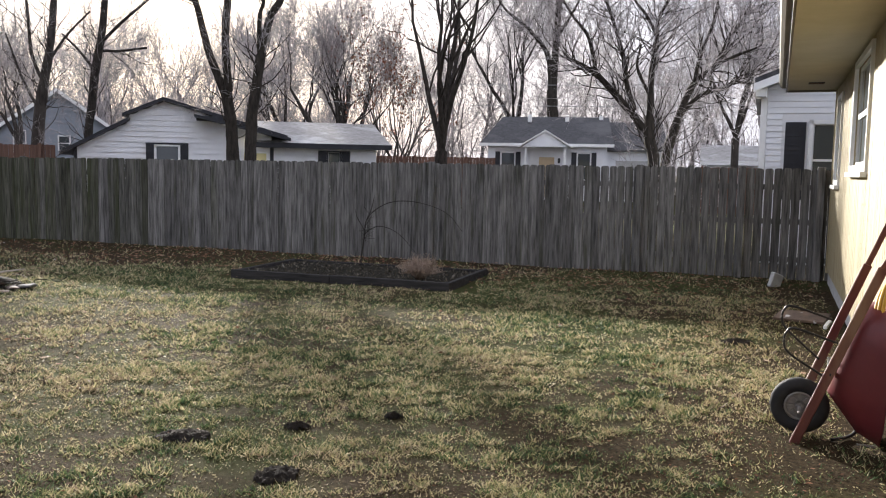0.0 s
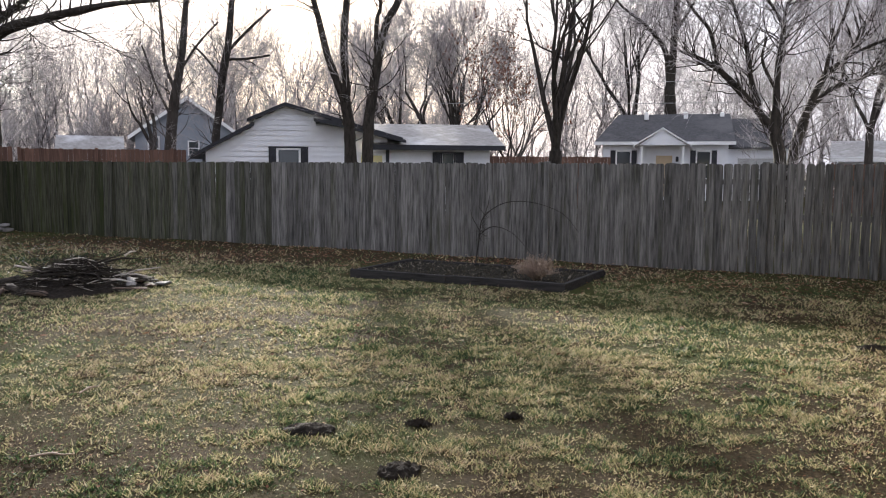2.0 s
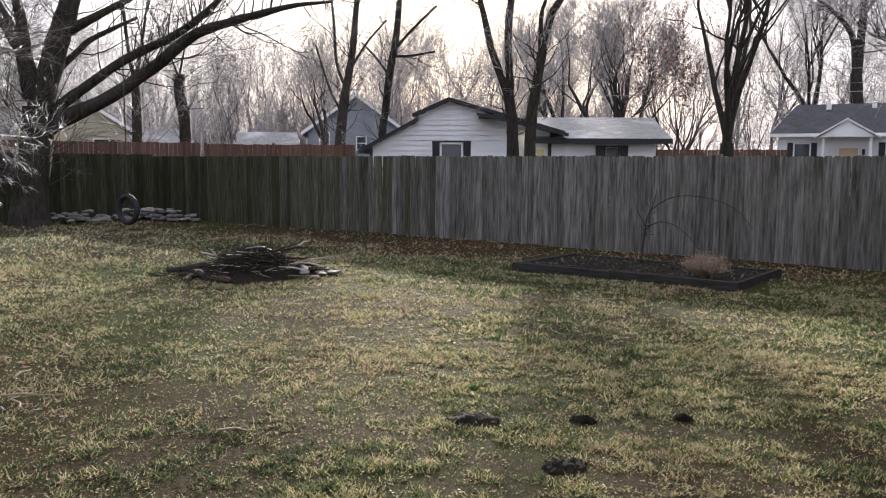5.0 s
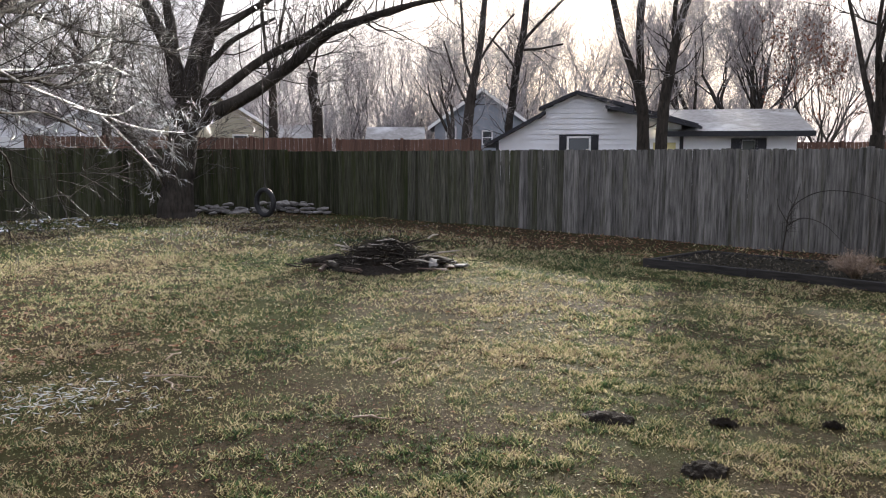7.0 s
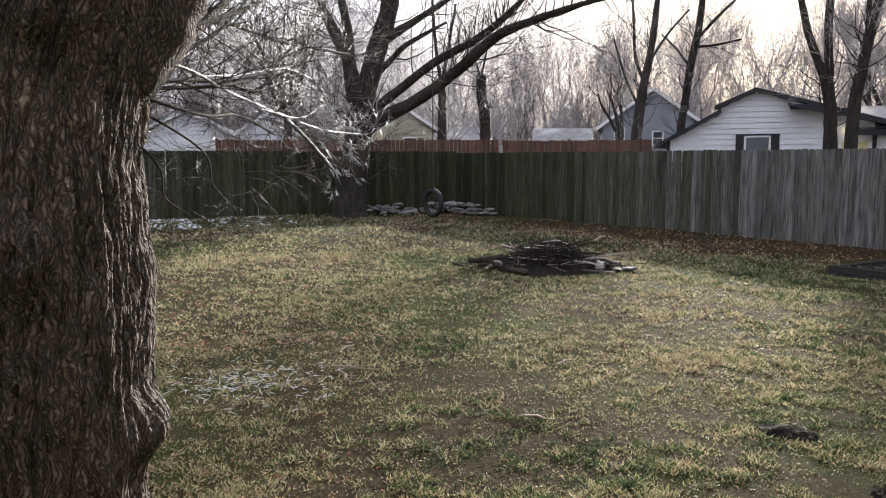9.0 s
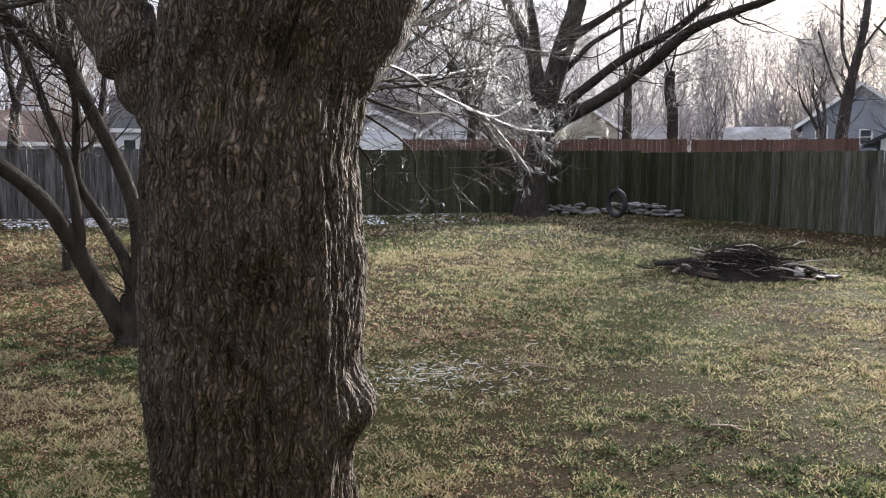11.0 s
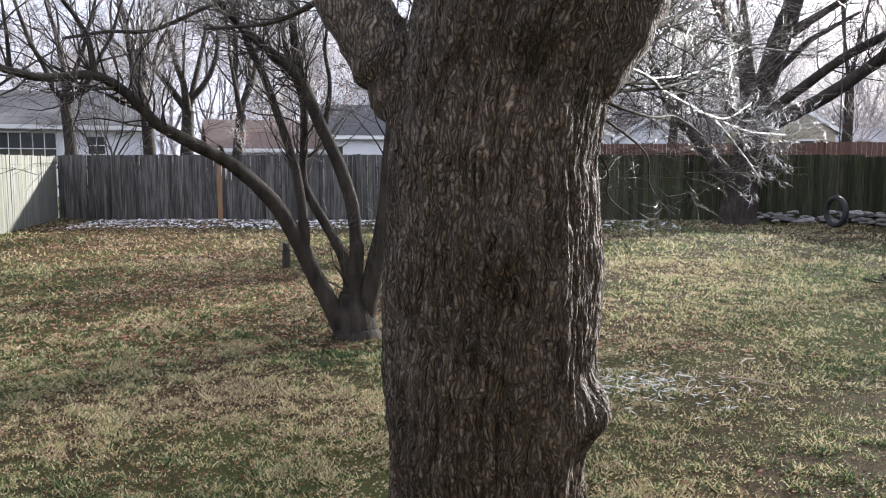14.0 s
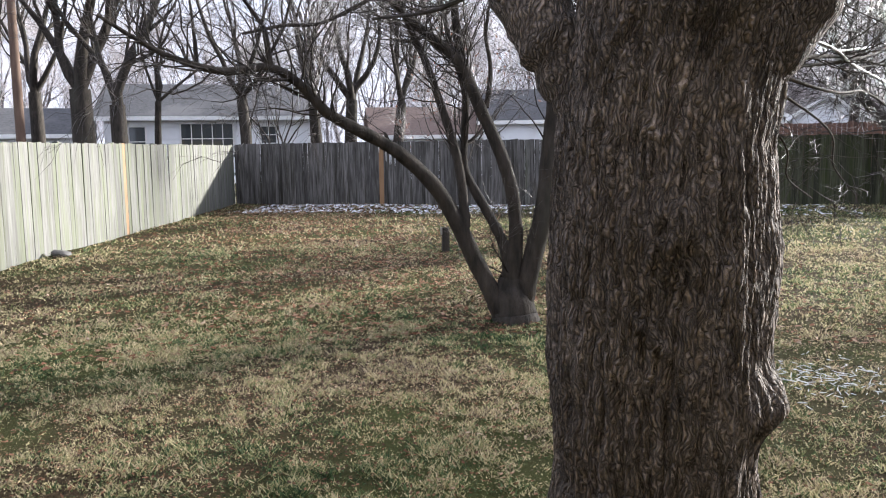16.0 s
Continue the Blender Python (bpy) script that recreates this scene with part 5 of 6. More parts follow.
SLIM_A = [
    [(-6.39, 24.6, -0.3, 0.252), (-6.39, 24.6, 0.3, 0.213), (-6.39, 24.6, 1.87, 0.194), (-6.43, 24.6, 2.93, 0.177), (-6.55, 24.6, 3.76, 0.168)],
    [(-6.53, 24.6, 3.66, 0.133), (-6.85, 24.62, 4.49, 0.116), (-7.12, 24.64, 5.23, 0.108), (-7.35, 24.65, 6.14, 0.1), (-7.49, 24.67, 6.6, 0.091), (-7.86, 24.69, 8.06, 0.065), (-8.05, 24.71, 9.35, 0.038)],
    [(-6.51, 24.6, 3.66, 0.142), (-6.46, 24.53, 4.12, 0.124), (-6.5, 24.45, 4.94, 0.115), (-6.47, 24.38, 5.84, 0.115), (-6.39, 24.31, 6.54, 0.106), (-6.26, 24.23, 7.96, 0.072), (-6.32, 24.16, 9.36, 0.036)],
]
drawn_tree("slim_tree", SLIM_A, 21, "slim forked bare tree rising behind the fence", "bark_dark", 6.0, 1.5, droop=0.2, start=0.6)
SLIM_B = [
    [(-5.69, 24, -0.3, 0.222), (-5.69, 24, 0.3, 0.188), (-5.69, 24, 1.87, 0.171), (-5.67, 24, 2.91, 0.163), (-5.52, 24, 3.9, 0.154), (-5.38, 24, 4.89, 0.146)],
    [(-5.38, 24, 4.83, 0.129), (-5.11, 24.03, 5.97, 0.112), (-4.8, 24.05, 6.51, 0.104), (-4.43, 24.08, 7.63, 0.079), (-4.11, 24.11, 8.9, 0.044)],
    [(-5.4, 24, 4.79, 0.077), (-5.4, 23.89, 5.6, 0.069), (-5.34, 23.78, 6.1, 0.06), (-5.22, 23.67, 6.43, 0.051), (-5.25, 23.56, 7.65, 0.034)],
]
drawn_tree("slim_tree", SLIM_B, 22, "slim bare tree leaning outwards behind the fence", "bark_dark", 6.0, 1.5, droop=0.2, start=0.6)
OAK_A = [
    [(5.89, 23.2, -0.3, 0.215), (5.89, 23.2, 0.3, 0.182), (5.89, 23.2, 2, 0.165), (5.74, 23.2, 2.71, 0.157), (5.73, 23.2, 3.3, 0.14)],
    [(5.73, 23.2, 2.78, 0.107), (5.26, 23.37, 3.4, 0.099), (4.74, 23.54, 4.02, 0.092), (4.3, 23.71, 4.51, 0.075), (3.79, 23.88, 4.84, 0.059), (3.35, 24.05, 5.03, 0.034)],
    [(4.22, 23.2, 4.42, 0.066), (4.01, 23.49, 5.48, 0.05), (3.64, 23.77, 6.05, 0.042), (3.13, 24.06, 6.94, 0.026)],
    [(5.31, 23.2, 3.45, 0.082), (5.07, 23.21, 4.17, 0.066), (4.94, 23.22, 4.94, 0.066), (4.66, 23.23, 5.8, 0.05), (4.42, 23.23, 6.47, 0.042), (4.19, 23.24, 7.39, 0.025)],
    [(5.75, 23.2, 3.27, 0.107), (5.72, 23.08, 4.43, 0.082), (5.79, 22.96, 5.26, 0.066), (5.81, 22.84, 5.92, 0.049), (6.02, 22.72, 6.39, 0.041), (6.35, 22.6, 7.26, 0.025)],
    [(5.84, 23.2, 5.52, 0.05), (5.46, 22.78, 5.98, 0.041), (5.04, 22.37, 6.31, 0.032), (4.57, 21.95, 6.94, 0.02)],
    [(5.72, 23.2, 3.86, 0.05), (5.31, 23.04, 4.62, 0.041), (5.36, 22.87, 5.21, 0.025)],
]
drawn_tree("oak_tree", OAK_A, 32, "bare tree with wide low forks behind the fence", "bark_dark", 17.0, 1.5)
OAK_B = [
    [(6.31, 23.6, -0.3, 0.196), (6.31, 23.6, 0.3, 0.166), (6.31, 23.6, 2.06, 0.151), (6.57, 23.6, 3.09, 0.135)],
    [(6.55, 23.6, 3.05, 0.084), (6.87, 23.77, 3.55, 0.077), (7.43, 23.94, 4.01, 0.069), (8.1, 24.11, 4.23, 0.062), (8.6, 24.28, 4.56, 0.053), (8.98, 24.45, 4.68, 0.054)],
    [(6.58, 23.6, 3.12, 0.11), (7.09, 23.77, 4.26, 0.094), (7.74, 23.94, 4.81, 0.078), (8.13, 24.12, 5.56, 0.062), (8.6, 24.29, 6.22, 0.045), (9.22, 24.46, 6.71, 0.027)],
    [(7.04, 23.6, 4.24, 0.06), (7.2, 23.61, 5.03, 0.051), (7.51, 23.63, 5.97, 0.035), (7.67, 23.64, 6.91, 0.026)],
    [(7.64, 23.6, 4.77, 0.052), (8.05, 23.3, 5, 0.043), (8.56, 23, 5.2, 0.026)],
]
drawn_tree("oak_tree", OAK_B, 33, "bare tree leaning away behind the fence", "bark_dark", 17.0, 1.5)
POPLAR = [
    [(7.28, 61, -0.3, 0.549), (7.28, 61, 0.3, 0.464), (7.28, 61, 5.78, 0.422), (7.18, 61, 7.61, 0.381)],
    [(7.14, 61, 7.41, 0.233), (6.96, 61.02, 9.6, 0.212), (6.48, 61.04, 10.72, 0.17), (5.3, 61.06, 12.04, 0.128), (3.67, 61.09, 13.34, 0.085), (2.61, 61.11, 14.81, 0.064)],
    [(7.27, 61, 7.41, 0.275), (7.36, 60.85, 10.71, 0.255), (7.48, 60.71, 14, 0.214), (7.6, 60.56, 17.51, 0.13)],
    [(7.4, 61, 11.25, 0.107), (8.53, 60.82, 13.24, 0.086), (9.45, 60.63, 15.19, 0.065)],
]
drawn_tree("poplar_tree", POPLAR, 34, "tall straight twin-stemmed tree behind the small house", "bark_dark", 15.0, 3.6, 0.013)
BIRCH_A = [
    [(-14.11, 28.2, -0.3, 0.283), (-14.11, 28.2, 0.3, 0.24), (-14.11, 28.2, 1.87, 0.218), (-14.02, 28.2, 3.03, 0.196), (-13.89, 28.2, 4.05, 0.175), (-13.57, 28.2, 5.65, 0.131), (-13.39, 28.2, 7.22, 0.11), (-13.23, 28.2, 8.89, 0.066)],
    [(-13.82, 28.2, 4.38, 0.065), (-14.28, 28.32, 5.43, 0.055), (-14.42, 28.43, 6.68, 0.056), (-14.63, 28.55, 8.22, 0.034)],
    [(-13.73, 28.2, 5.04, 0.055), (-13.22, 28.76, 6.18, 0.044), (-12.66, 29.31, 7.06, 0.034)],
    [(-13.97, 28.2, 3.42, 0.055), (-14.76, 28.59, 4.59, 0.045), (-15.51, 28.97, 6.18, 0.034)],
]
drawn_tree("birch_tree", BIRCH_A, 36, "slim bare icy tree", twigs=13.0, length=1.5, fine=0.004, droop=0.22)
BIRCH_B = [
    [(-14.91, 34, -0.3, 0.217), (-14.91, 34, 0.3, 0.184), (-14.91, 34, 2.89, 0.167), (-14.73, 34, 4.26, 0.167), (-14.56, 34, 5.59, 0.167), (-14.28, 34, 6.85, 0.154), (-14.11, 34, 8.37, 0.129), (-13.97, 34, 10.38, 0.078)],
    [(-14.28, 34, 6.67, 0.077), (-13.52, 34.18, 7.5, 0.064), (-12.47, 34.35, 8.46, 0.051)],
    [(-14.59, 34, 5.52, 0.064), (-15.48, 34.56, 6.39, 0.053), (-16.43, 35.11, 7.15, 0.041)],
    [(-14.38, 34, 6.32, 0.064), (-13.63, 34.39, 6.39, 0.051), (-12.71, 34.77, 6.57, 0.039)],
]
drawn_tree("birch_tree", BIRCH_B, 37, "slim bare icy tree with level boughs", twigs=13.0, length=1.6, fine=0.005, droop=0.22)
SNAG_A = [
    [(-21.52, 25.8, -0.3, 0.256), (-21.52, 25.8, 0.3, 0.217), (-21.52, 25.8, 2.5, 0.197), (-21.51, 25.8, 3.83, 0.174), (-21.54, 25.8, 4.71, 0.151)],
    [(-21.54, 25.8, 4.6, 0.093), (-21.85, 25.84, 6.05, 0.071), (-22.06, 25.87, 7.82, 0.06), (-22.15, 25.91, 9.56, 0.036)],
    [(-21.51, 25.8, 4.71, 0.081), (-21.02, 25.58, 5.97, 0.058), (-20.44, 25.36, 7.6, 0.046)],
]
drawn_tree("snag_tree", SNAG_A, 38, "dark bare trunk behind the corner of the fence", "bark_dark", 12.0, 1.6)
SNAG_B = [
    [(-20.14, 26.9, -0.3, 0.286), (-20.14, 26.9, 0.3, 0.242), (-20.14, 26.9, 2.51, 0.22), (-20.18, 26.9, 3.41, 0.232), (-20.31, 26.9, 4.19, 0.222), (-20.37, 26.9, 5.02, 0.211)],
    [(-20.32, 26.9, 3.41, 0.082), (-20.07, 26.95, 3.67, 0.07), (-19.94, 27.01, 3.85, 0.035)],
    [(-20.38, 26.9, 4.86, 0.047), (-20.42, 26.68, 5.4, 0.035), (-20.52, 26.46, 5.82, 0.023)],
    [(-20.38, 26.9, 4.86, 0.047), (-20.03, 26.72, 5.6, 0.035), (-19.72, 26.53, 6.22, 0.023)],
]
drawn_tree("snag_tree", SNAG_B, 39, "dark broken-topped bare trunk", "bark_dark", 7.0, 1.2)
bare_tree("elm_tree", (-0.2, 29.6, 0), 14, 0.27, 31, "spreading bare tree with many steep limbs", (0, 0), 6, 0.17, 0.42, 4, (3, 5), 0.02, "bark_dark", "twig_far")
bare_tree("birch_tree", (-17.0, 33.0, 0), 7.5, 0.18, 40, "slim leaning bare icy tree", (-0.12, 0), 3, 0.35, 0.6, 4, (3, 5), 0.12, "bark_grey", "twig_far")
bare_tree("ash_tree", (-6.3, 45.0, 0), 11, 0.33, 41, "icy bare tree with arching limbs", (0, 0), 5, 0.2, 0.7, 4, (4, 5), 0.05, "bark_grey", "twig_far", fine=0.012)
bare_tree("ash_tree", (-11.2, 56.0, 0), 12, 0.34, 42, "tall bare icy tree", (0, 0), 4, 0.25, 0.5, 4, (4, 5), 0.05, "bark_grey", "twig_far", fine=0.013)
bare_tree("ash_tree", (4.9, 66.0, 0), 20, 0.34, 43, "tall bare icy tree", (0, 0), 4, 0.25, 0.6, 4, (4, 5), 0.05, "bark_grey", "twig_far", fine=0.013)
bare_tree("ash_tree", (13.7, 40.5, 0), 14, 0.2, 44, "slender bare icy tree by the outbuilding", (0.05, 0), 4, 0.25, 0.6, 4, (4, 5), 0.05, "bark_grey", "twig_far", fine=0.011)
bare_tree("cherry_tree", (-2.6, 40.0, 0), 7.5, 0.12, 45, "small tree with clinging rust-brown leaves", (0, 0), 5, 0.2, 0.6, 4, (3, 4), 0.02, "bark_grey", "twig", leaf=1600)
for k, (p, h, r, ln) in enumerate((((-31.6, -5.6), 13, 0.42, (-0.02, -0.03)), ((-30.7, -4.2), 11, 0.30, (0.0, -0.06)), ((-33.8, -3.3), 12, 0.14, (0, 0)), ((-30.5, -0.3), 12, 0.21, (0.0, 0.02)),
                                   ((-37.6, 4.5), 13, 0.30, (0, 0.05)), ((-36.0, 3.0), 13, 0.26, (0, -0.05)), ((-34.5, 6.0), 12, 0.24, (0, 0.1)), ((-33.0, -9.5), 13, 0.25, (0, 0)), ((-38, -8.5), 14, 0.3, (0, 0)))):
    bare_tree("hackberry_tree", (*p, 0), h, r, 60 + k, "bare brownish tree behind the fence", ln, 4, 0.30, 0.6, 4, (3, 5), 0.06, "bark_dark", "twig")
bare_tree("shrub_tree", (-35.5, 1.2, 0), 7, 0.10, 81, "small tangled bare tree", (0, 0), 6, 0.12, 0.8, 4, (3, 4), 0.08, "bark_grey", "twig")
bare_tree("shrub_tree", (-33.0, 8.5, 0), 7, 0.10, 82, "small tangled bare tree", (0, 0), 6, 0.12, 0.8, 4, (3, 4), 0.08, "bark_grey", "twig", leaf=500)
bare_tree("oak_tree", (-26.5, 22.0, 0), 12, 0.2, 83, "bare tree behind the back fence", (0, 0), 4, 0.3, 0.5, 4, (3, 5), 0.05, "bark_dark", "twig_far")

# woods on the skyline: a few trees, each drawn many times into one mesh
rw = np.random.default_rng(77)


def forest(name, label, count, kinds, az0, az1, dist, tall):
    """kinds: pairs of (wood, twigs) of unit height; tall: the slope to which the tops rise."""
    o = tagged(new(name), label, "woods", kind="stuff")
    # trunks take the bark whose colour already holds the distance haze
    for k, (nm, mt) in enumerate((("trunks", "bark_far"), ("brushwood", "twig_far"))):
        r = np.random.default_rng(count)
        vs, fs, n = [], [], 0
        for i in range(count):
            az = math.radians(az0 + (az1 - az0) * (i + r.uniform(-0.5, 0.5)) / count)
            d = r.uniform(*dist)
            h = 1.7 + d * math.tan(math.radians(r.uniform(*tall)))
            v, f = kinds[r.integers(len(kinds))][k]
            a = r.uniform(0, 6.28)
            w = h * r.uniform(0.8, 1.15)
            c, s_ = math.cos(a) * w, math.sin(a) * w
            vs.append(np.stack((v[:, 0] * c - v[:, 1] * s_ - d * math.sin(az), v[:, 0] * s_ + v[:, 1] * c + d * math.cos(az), v[:, 2] * h - 0.1), -1))
            fs.append(f + n)
            n += len(v)
        tagged(np_part(nm, (np.concatenate(vs), np.concatenate(fs)), M[mt], o), kind="stuff")


def level_top(wt, tt):
    tt.plain = True
    (a, fa), (b, fb) = wt.get(), tt.get()
    top = b[:, 2].max()
    return (a / top, fa), (b / top, fb)


kinds = []
for k in range(7):
    wt, tt = Tubes(), Tubes()
    rr = rw.uniform(0.011, 0.017)
    top = np.array((rw.normal(0, 0.02), rw.normal(0, 0.02), rw.uniform(0.2, 0.35)))
    wt.add(np.array(((0, 0, 0), top * 0.5, top)), (rr, rr * 0.9, rr * 0.8), 6)
    for j in range(4):
        a, s = rw.uniform(0, 6.28), rw.uniform(0.15, 0.7)
        grow(rw, wt, tt, top, unit(np.array((math.cos(a) * s, math.sin(a) * s, 1.0))), rw.uniform(0.4, 0.6), rr * 0.6, 1, 4, 0.12, 0.16, (4, 5), 0.8, 0.05, 0.0012, 9)
    kinds.append(level_top(wt, tt))
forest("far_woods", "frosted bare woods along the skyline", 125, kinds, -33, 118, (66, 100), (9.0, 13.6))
kinds = []
for k in range(5):
    wt, tt = Tubes(), Tubes()
    for j in range(7):
        a, s = rw.uniform(0, 6.28), rw.uniform(0.2, 0.8)
        grow(rw, wt, tt, np.array((rw.normal(0, 0.08), rw.normal(0, 0.08), 0)), unit(np.array((math.cos(a) * s, math.sin(a) * s, 1.0))), rw.uniform(0.5, 0.9), 0.010, 2, 4, 0.10, 0.2, (4, 6), 0.8, 0.08, 0.0022, 9)
    kinds.append(level_top(wt, tt))
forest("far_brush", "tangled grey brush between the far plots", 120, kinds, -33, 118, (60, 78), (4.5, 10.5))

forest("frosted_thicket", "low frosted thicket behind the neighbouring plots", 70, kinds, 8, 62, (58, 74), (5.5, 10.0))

# ---- pole and wires ----
pl = thing("utility_pole", (-28.2, -6.95, 0), "brown wooden utility pole behind the fence", "pole")
tb = Tubes()
tb.add(np.array(((0, 0, -0.3), (0, 0, 4.0), (0.02, 0, 9.0))), (0.15, 0.14, 0.11), 12)
np_part("shaft", tb.get(), M["pole"], pl, smooth=True)
part("crossarm", boxes(((-0.06, -1.1, 8.3), (0.06, 1.1, 8.42)), bevel=0.01), M["pole"], pl)


def wire(a, b, sag, r, label):
    t = thing("overhead_wire", a, label, "wire", group="overhead wires")
    q = [np.array(b) * s - np.array(a) * s - np.array((0, 0, 4 * sag * s * (1 - s))) for s in np.linspace(0, 1, 24)]
    tb = Tubes()
    tb.add(np.array(q), np.full(24, r), 4)
    np_part("strand", tb.get(), M["cable"], t)


wire((-14, 44, 5.4), (18, 38, 5.0), 0.3, 0.014, "thin grey wire across the sky")
wire((-16, 46, 6.6), (18, 40, 6.2), 0.3, 0.014, "thin grey wire across the sky")

# ---- tyre swing ----
sw = thing("tyre_swing", (-13.95, 16.3, 0), "old black tyre hanging on a rope from the big tree", "swing", -10)


def ring_mesh(R, r, n=40, m=14, squash=1.0, groove=0.0):
    bm = bmesh.new()
    rows = []
    for i in range(n):
        a = 2 * math.pi * i / n
        row = []
        for j in range(m):
            b = 2 * math.pi * j / m
            rr = R + r * math.cos(b) - (groove if (j in (0,) and i % 2) else 0)
            row.append(bm.verts.new((rr * math.cos(a), r * squash * math.sin(b), rr * math.sin(a))))
        rows.append(row)
    for i in range(n):
        for j in range(m):
            bm.faces.new((rows[i][j], rows[(i + 1) % n][j], rows[(i + 1) % n][(j + 1) % m], rows[i][(j + 1) % m]))
    bmesh.ops.recalc_face_normals(bm, faces=bm.faces)
    return bm


ty = part("tyre", ring_mesh(0.325, 0.062, 48, 14, 1.15, 0.008), M["rubber"], sw, smooth=True)
ty.location.z = 0.49
tb = Tubes()
tb.add(np.array(((0, 0, 0.80), (0.01, 0, 1.0), (0, 0.0, 3.0), (0.0, 0, 5.6))), (0.02, 0.016, 0.014, 0.014), 6)
tb.add(np.array(((-0.07, 0, 0.80), (-0.03, 0, 0.90), (0, 0, 0.98), (0.03, 0, 0.90), (0.07, 0, 0.80))), (0.016,) * 5, 6)
np_part("rope", tb.get(), M["rope"], sw)

# ---- stones heaped in the far corner ----


def stone(at, size, seed, flat=0.4):
    rng = random.Random(seed)
    t = bmesh.new()
    bmesh.ops.create_icosphere(t, subdivisions=2, radius=1.0)
    o = Vector((seed * 1.7, seed * 0.3, 0))
    for v in t.verts:
        k = 1 + 0.35 * noise.noise(v.co * 1.3 + o)
        v.co = Vector((v.co.x * size * k, v.co.y * size * 0.7 * k, max(v.co.z, -0.6) * size * flat * k))
    ob = new("stone", mesh_of(t, M["stone"], "stone"))
    ob.matrix_world = pose(*at, rng.uniform(-8, 8), rng.uniform(-8, 8), rng.uniform(0, 360))
    return tagged(ob, "flat grey fieldstone dusted with snow in the corner heap", "stone", "stones of the corner heap")


rk = random.Random(9)
bdir = (SW - SE) / np.linalg.norm(SW - SE)
fdir = (NE - SE) / np.linalg.norm(NE - SE)
for i in range(130):
    if i < 84:
        q = SE + bdir * rk.uniform(0.3, 4.2) + fdir * rk.uniform(0.35, 1.2)
    else:
        q = SE + fdir * rk.uniform(0.3, 2.6) + bdir * rk.uniform(0.3, 0.9)
    lvl = rk.random()
    stone((q[0], q[1], 0.05 + 0.26 * lvl * lvl), rk.uniform(0.08, 0.22), i, 0.32)

# ---- brush pile on the fire ring ----
PILE = Vector((-6.45, 10.25, 0))
PILE_TURN = 32.2
pile_m = pose(*PILE, 0, 0, PILE_TURN)
for i in range(30):
    a = i / 30 * 6.283 + rk.uniform(-0.12, 0.12)
    slab_like = math.cos(a) > 0.2
    if math.sin(a) < -0.3 and abs(math.cos(a)) < 0.62:
        continue
    q = pile_m @ Vector((math.cos(a) * rk.uniform(0.78, 1.12), math.sin(a) * rk.uniform(0.55, 0.82), 0.05 + (0.07 if i % 3 == 0 else 0.0)))
    lg = thing("flat_log" if slab_like else "ring_log", q, "flat pale icy bark slab edging the brush pile" if slab_like else "split brown log lying in the ring round the brush pile", "log",
               PILE_TURN + math.degrees(a) + 90 + rk.uniform(-50, 50), "logs of the fire ring")
    ln, rr = (rk.uniform(0.09, 0.24), rk.uniform(0.045, 0.085)) if slab_like else (rk.uniform(0.08, 0.22), rk.uniform(0.03, 0.062))
    fl = 0.32 if slab_like else 0.85
    bm = bmesh.new()
    prism(bm, [(-rr, -rr * 0.8 * fl), (rr, -rr * 0.8 * fl), (rr * 1.1, 0), (rr * 0.4, rr * 0.9 * fl), (-rr * 0.6, rr * 0.8 * fl), (-rr * 1.05, 0.1 * rr)], "x", -ln, ln)
    for v in bm.verts:
        v.co += Vector((rk.uniform(-0.04, 0.04), rk.uniform(-0.01, 0.01), 0.05 * v.co.x * rk.uniform(-1, 1)))
    bmesh.ops.bevel(bm, geom=list(bm.edges), offset=0.010, segments=1, affect="EDGES")
    part("wood", bm, M["stone"] if slab_like and i % 2 else M["log"] if i % 3 else M["bark_dark"], lg)
    lg.rotation_euler.y = rk.uniform(-0.16, 0.16)
bp = thing("brush_pile", PILE, "heap of dark cut twigs and branches on an ash bed", "brush pile", PILE_TURN)
bm = bmesh.new()
bmesh.ops.create_cone(bm, cap_ends=True, segments=36, radius1=1.0, radius2=0.30, depth=0.17, matrix=pose(0, 0, 0.075))
for v in bm.verts:
    k = 1 + 0.12 * noise.noise(v.co * 2.1)
    v.co = Vector((v.co.x * k, v.co.y * 0.74 * k, v.co.z + 0.03 * noise.noise(v.co * 3)))
part("ash_bed", bm, M["soil"], bp, "blackened ash")
rb = np.random.default_rng(5)
dark, pale = Tubes(), Tubes()
for i in range(1300):
    a, rr = rb.uniform(0, 6.28), abs(rb.normal(0, 0.38))
    top = max(0.09, 0.42 - 0.38 * rr)
    c = np.array((math.cos(a) * rr * 1.25, math.sin(a) * rr * 0.8, rb.uniform(0.05, top)))
    d = unit(rb.normal(0, 1, 3) * (1.3, 0.9, 0.20))
    ln = rb.uniform(0.08, 0.36)
    e0, e1 = c - d * ln, c + d * ln
    e0[2], e1[2] = max(e0[2], 0.03), max(e1[2], 0.03)
    r0 = rb.uniform(0.002, 0.007) if i % 9 else rb.uniform(0.008, 0.014)
    (pale if i % 13 == 0 else dark).add(np.array((e0, c + rb.normal(0, 0.03, 3), e1)), (r0, r0 * 0.8, r0 * 0.4), 4)
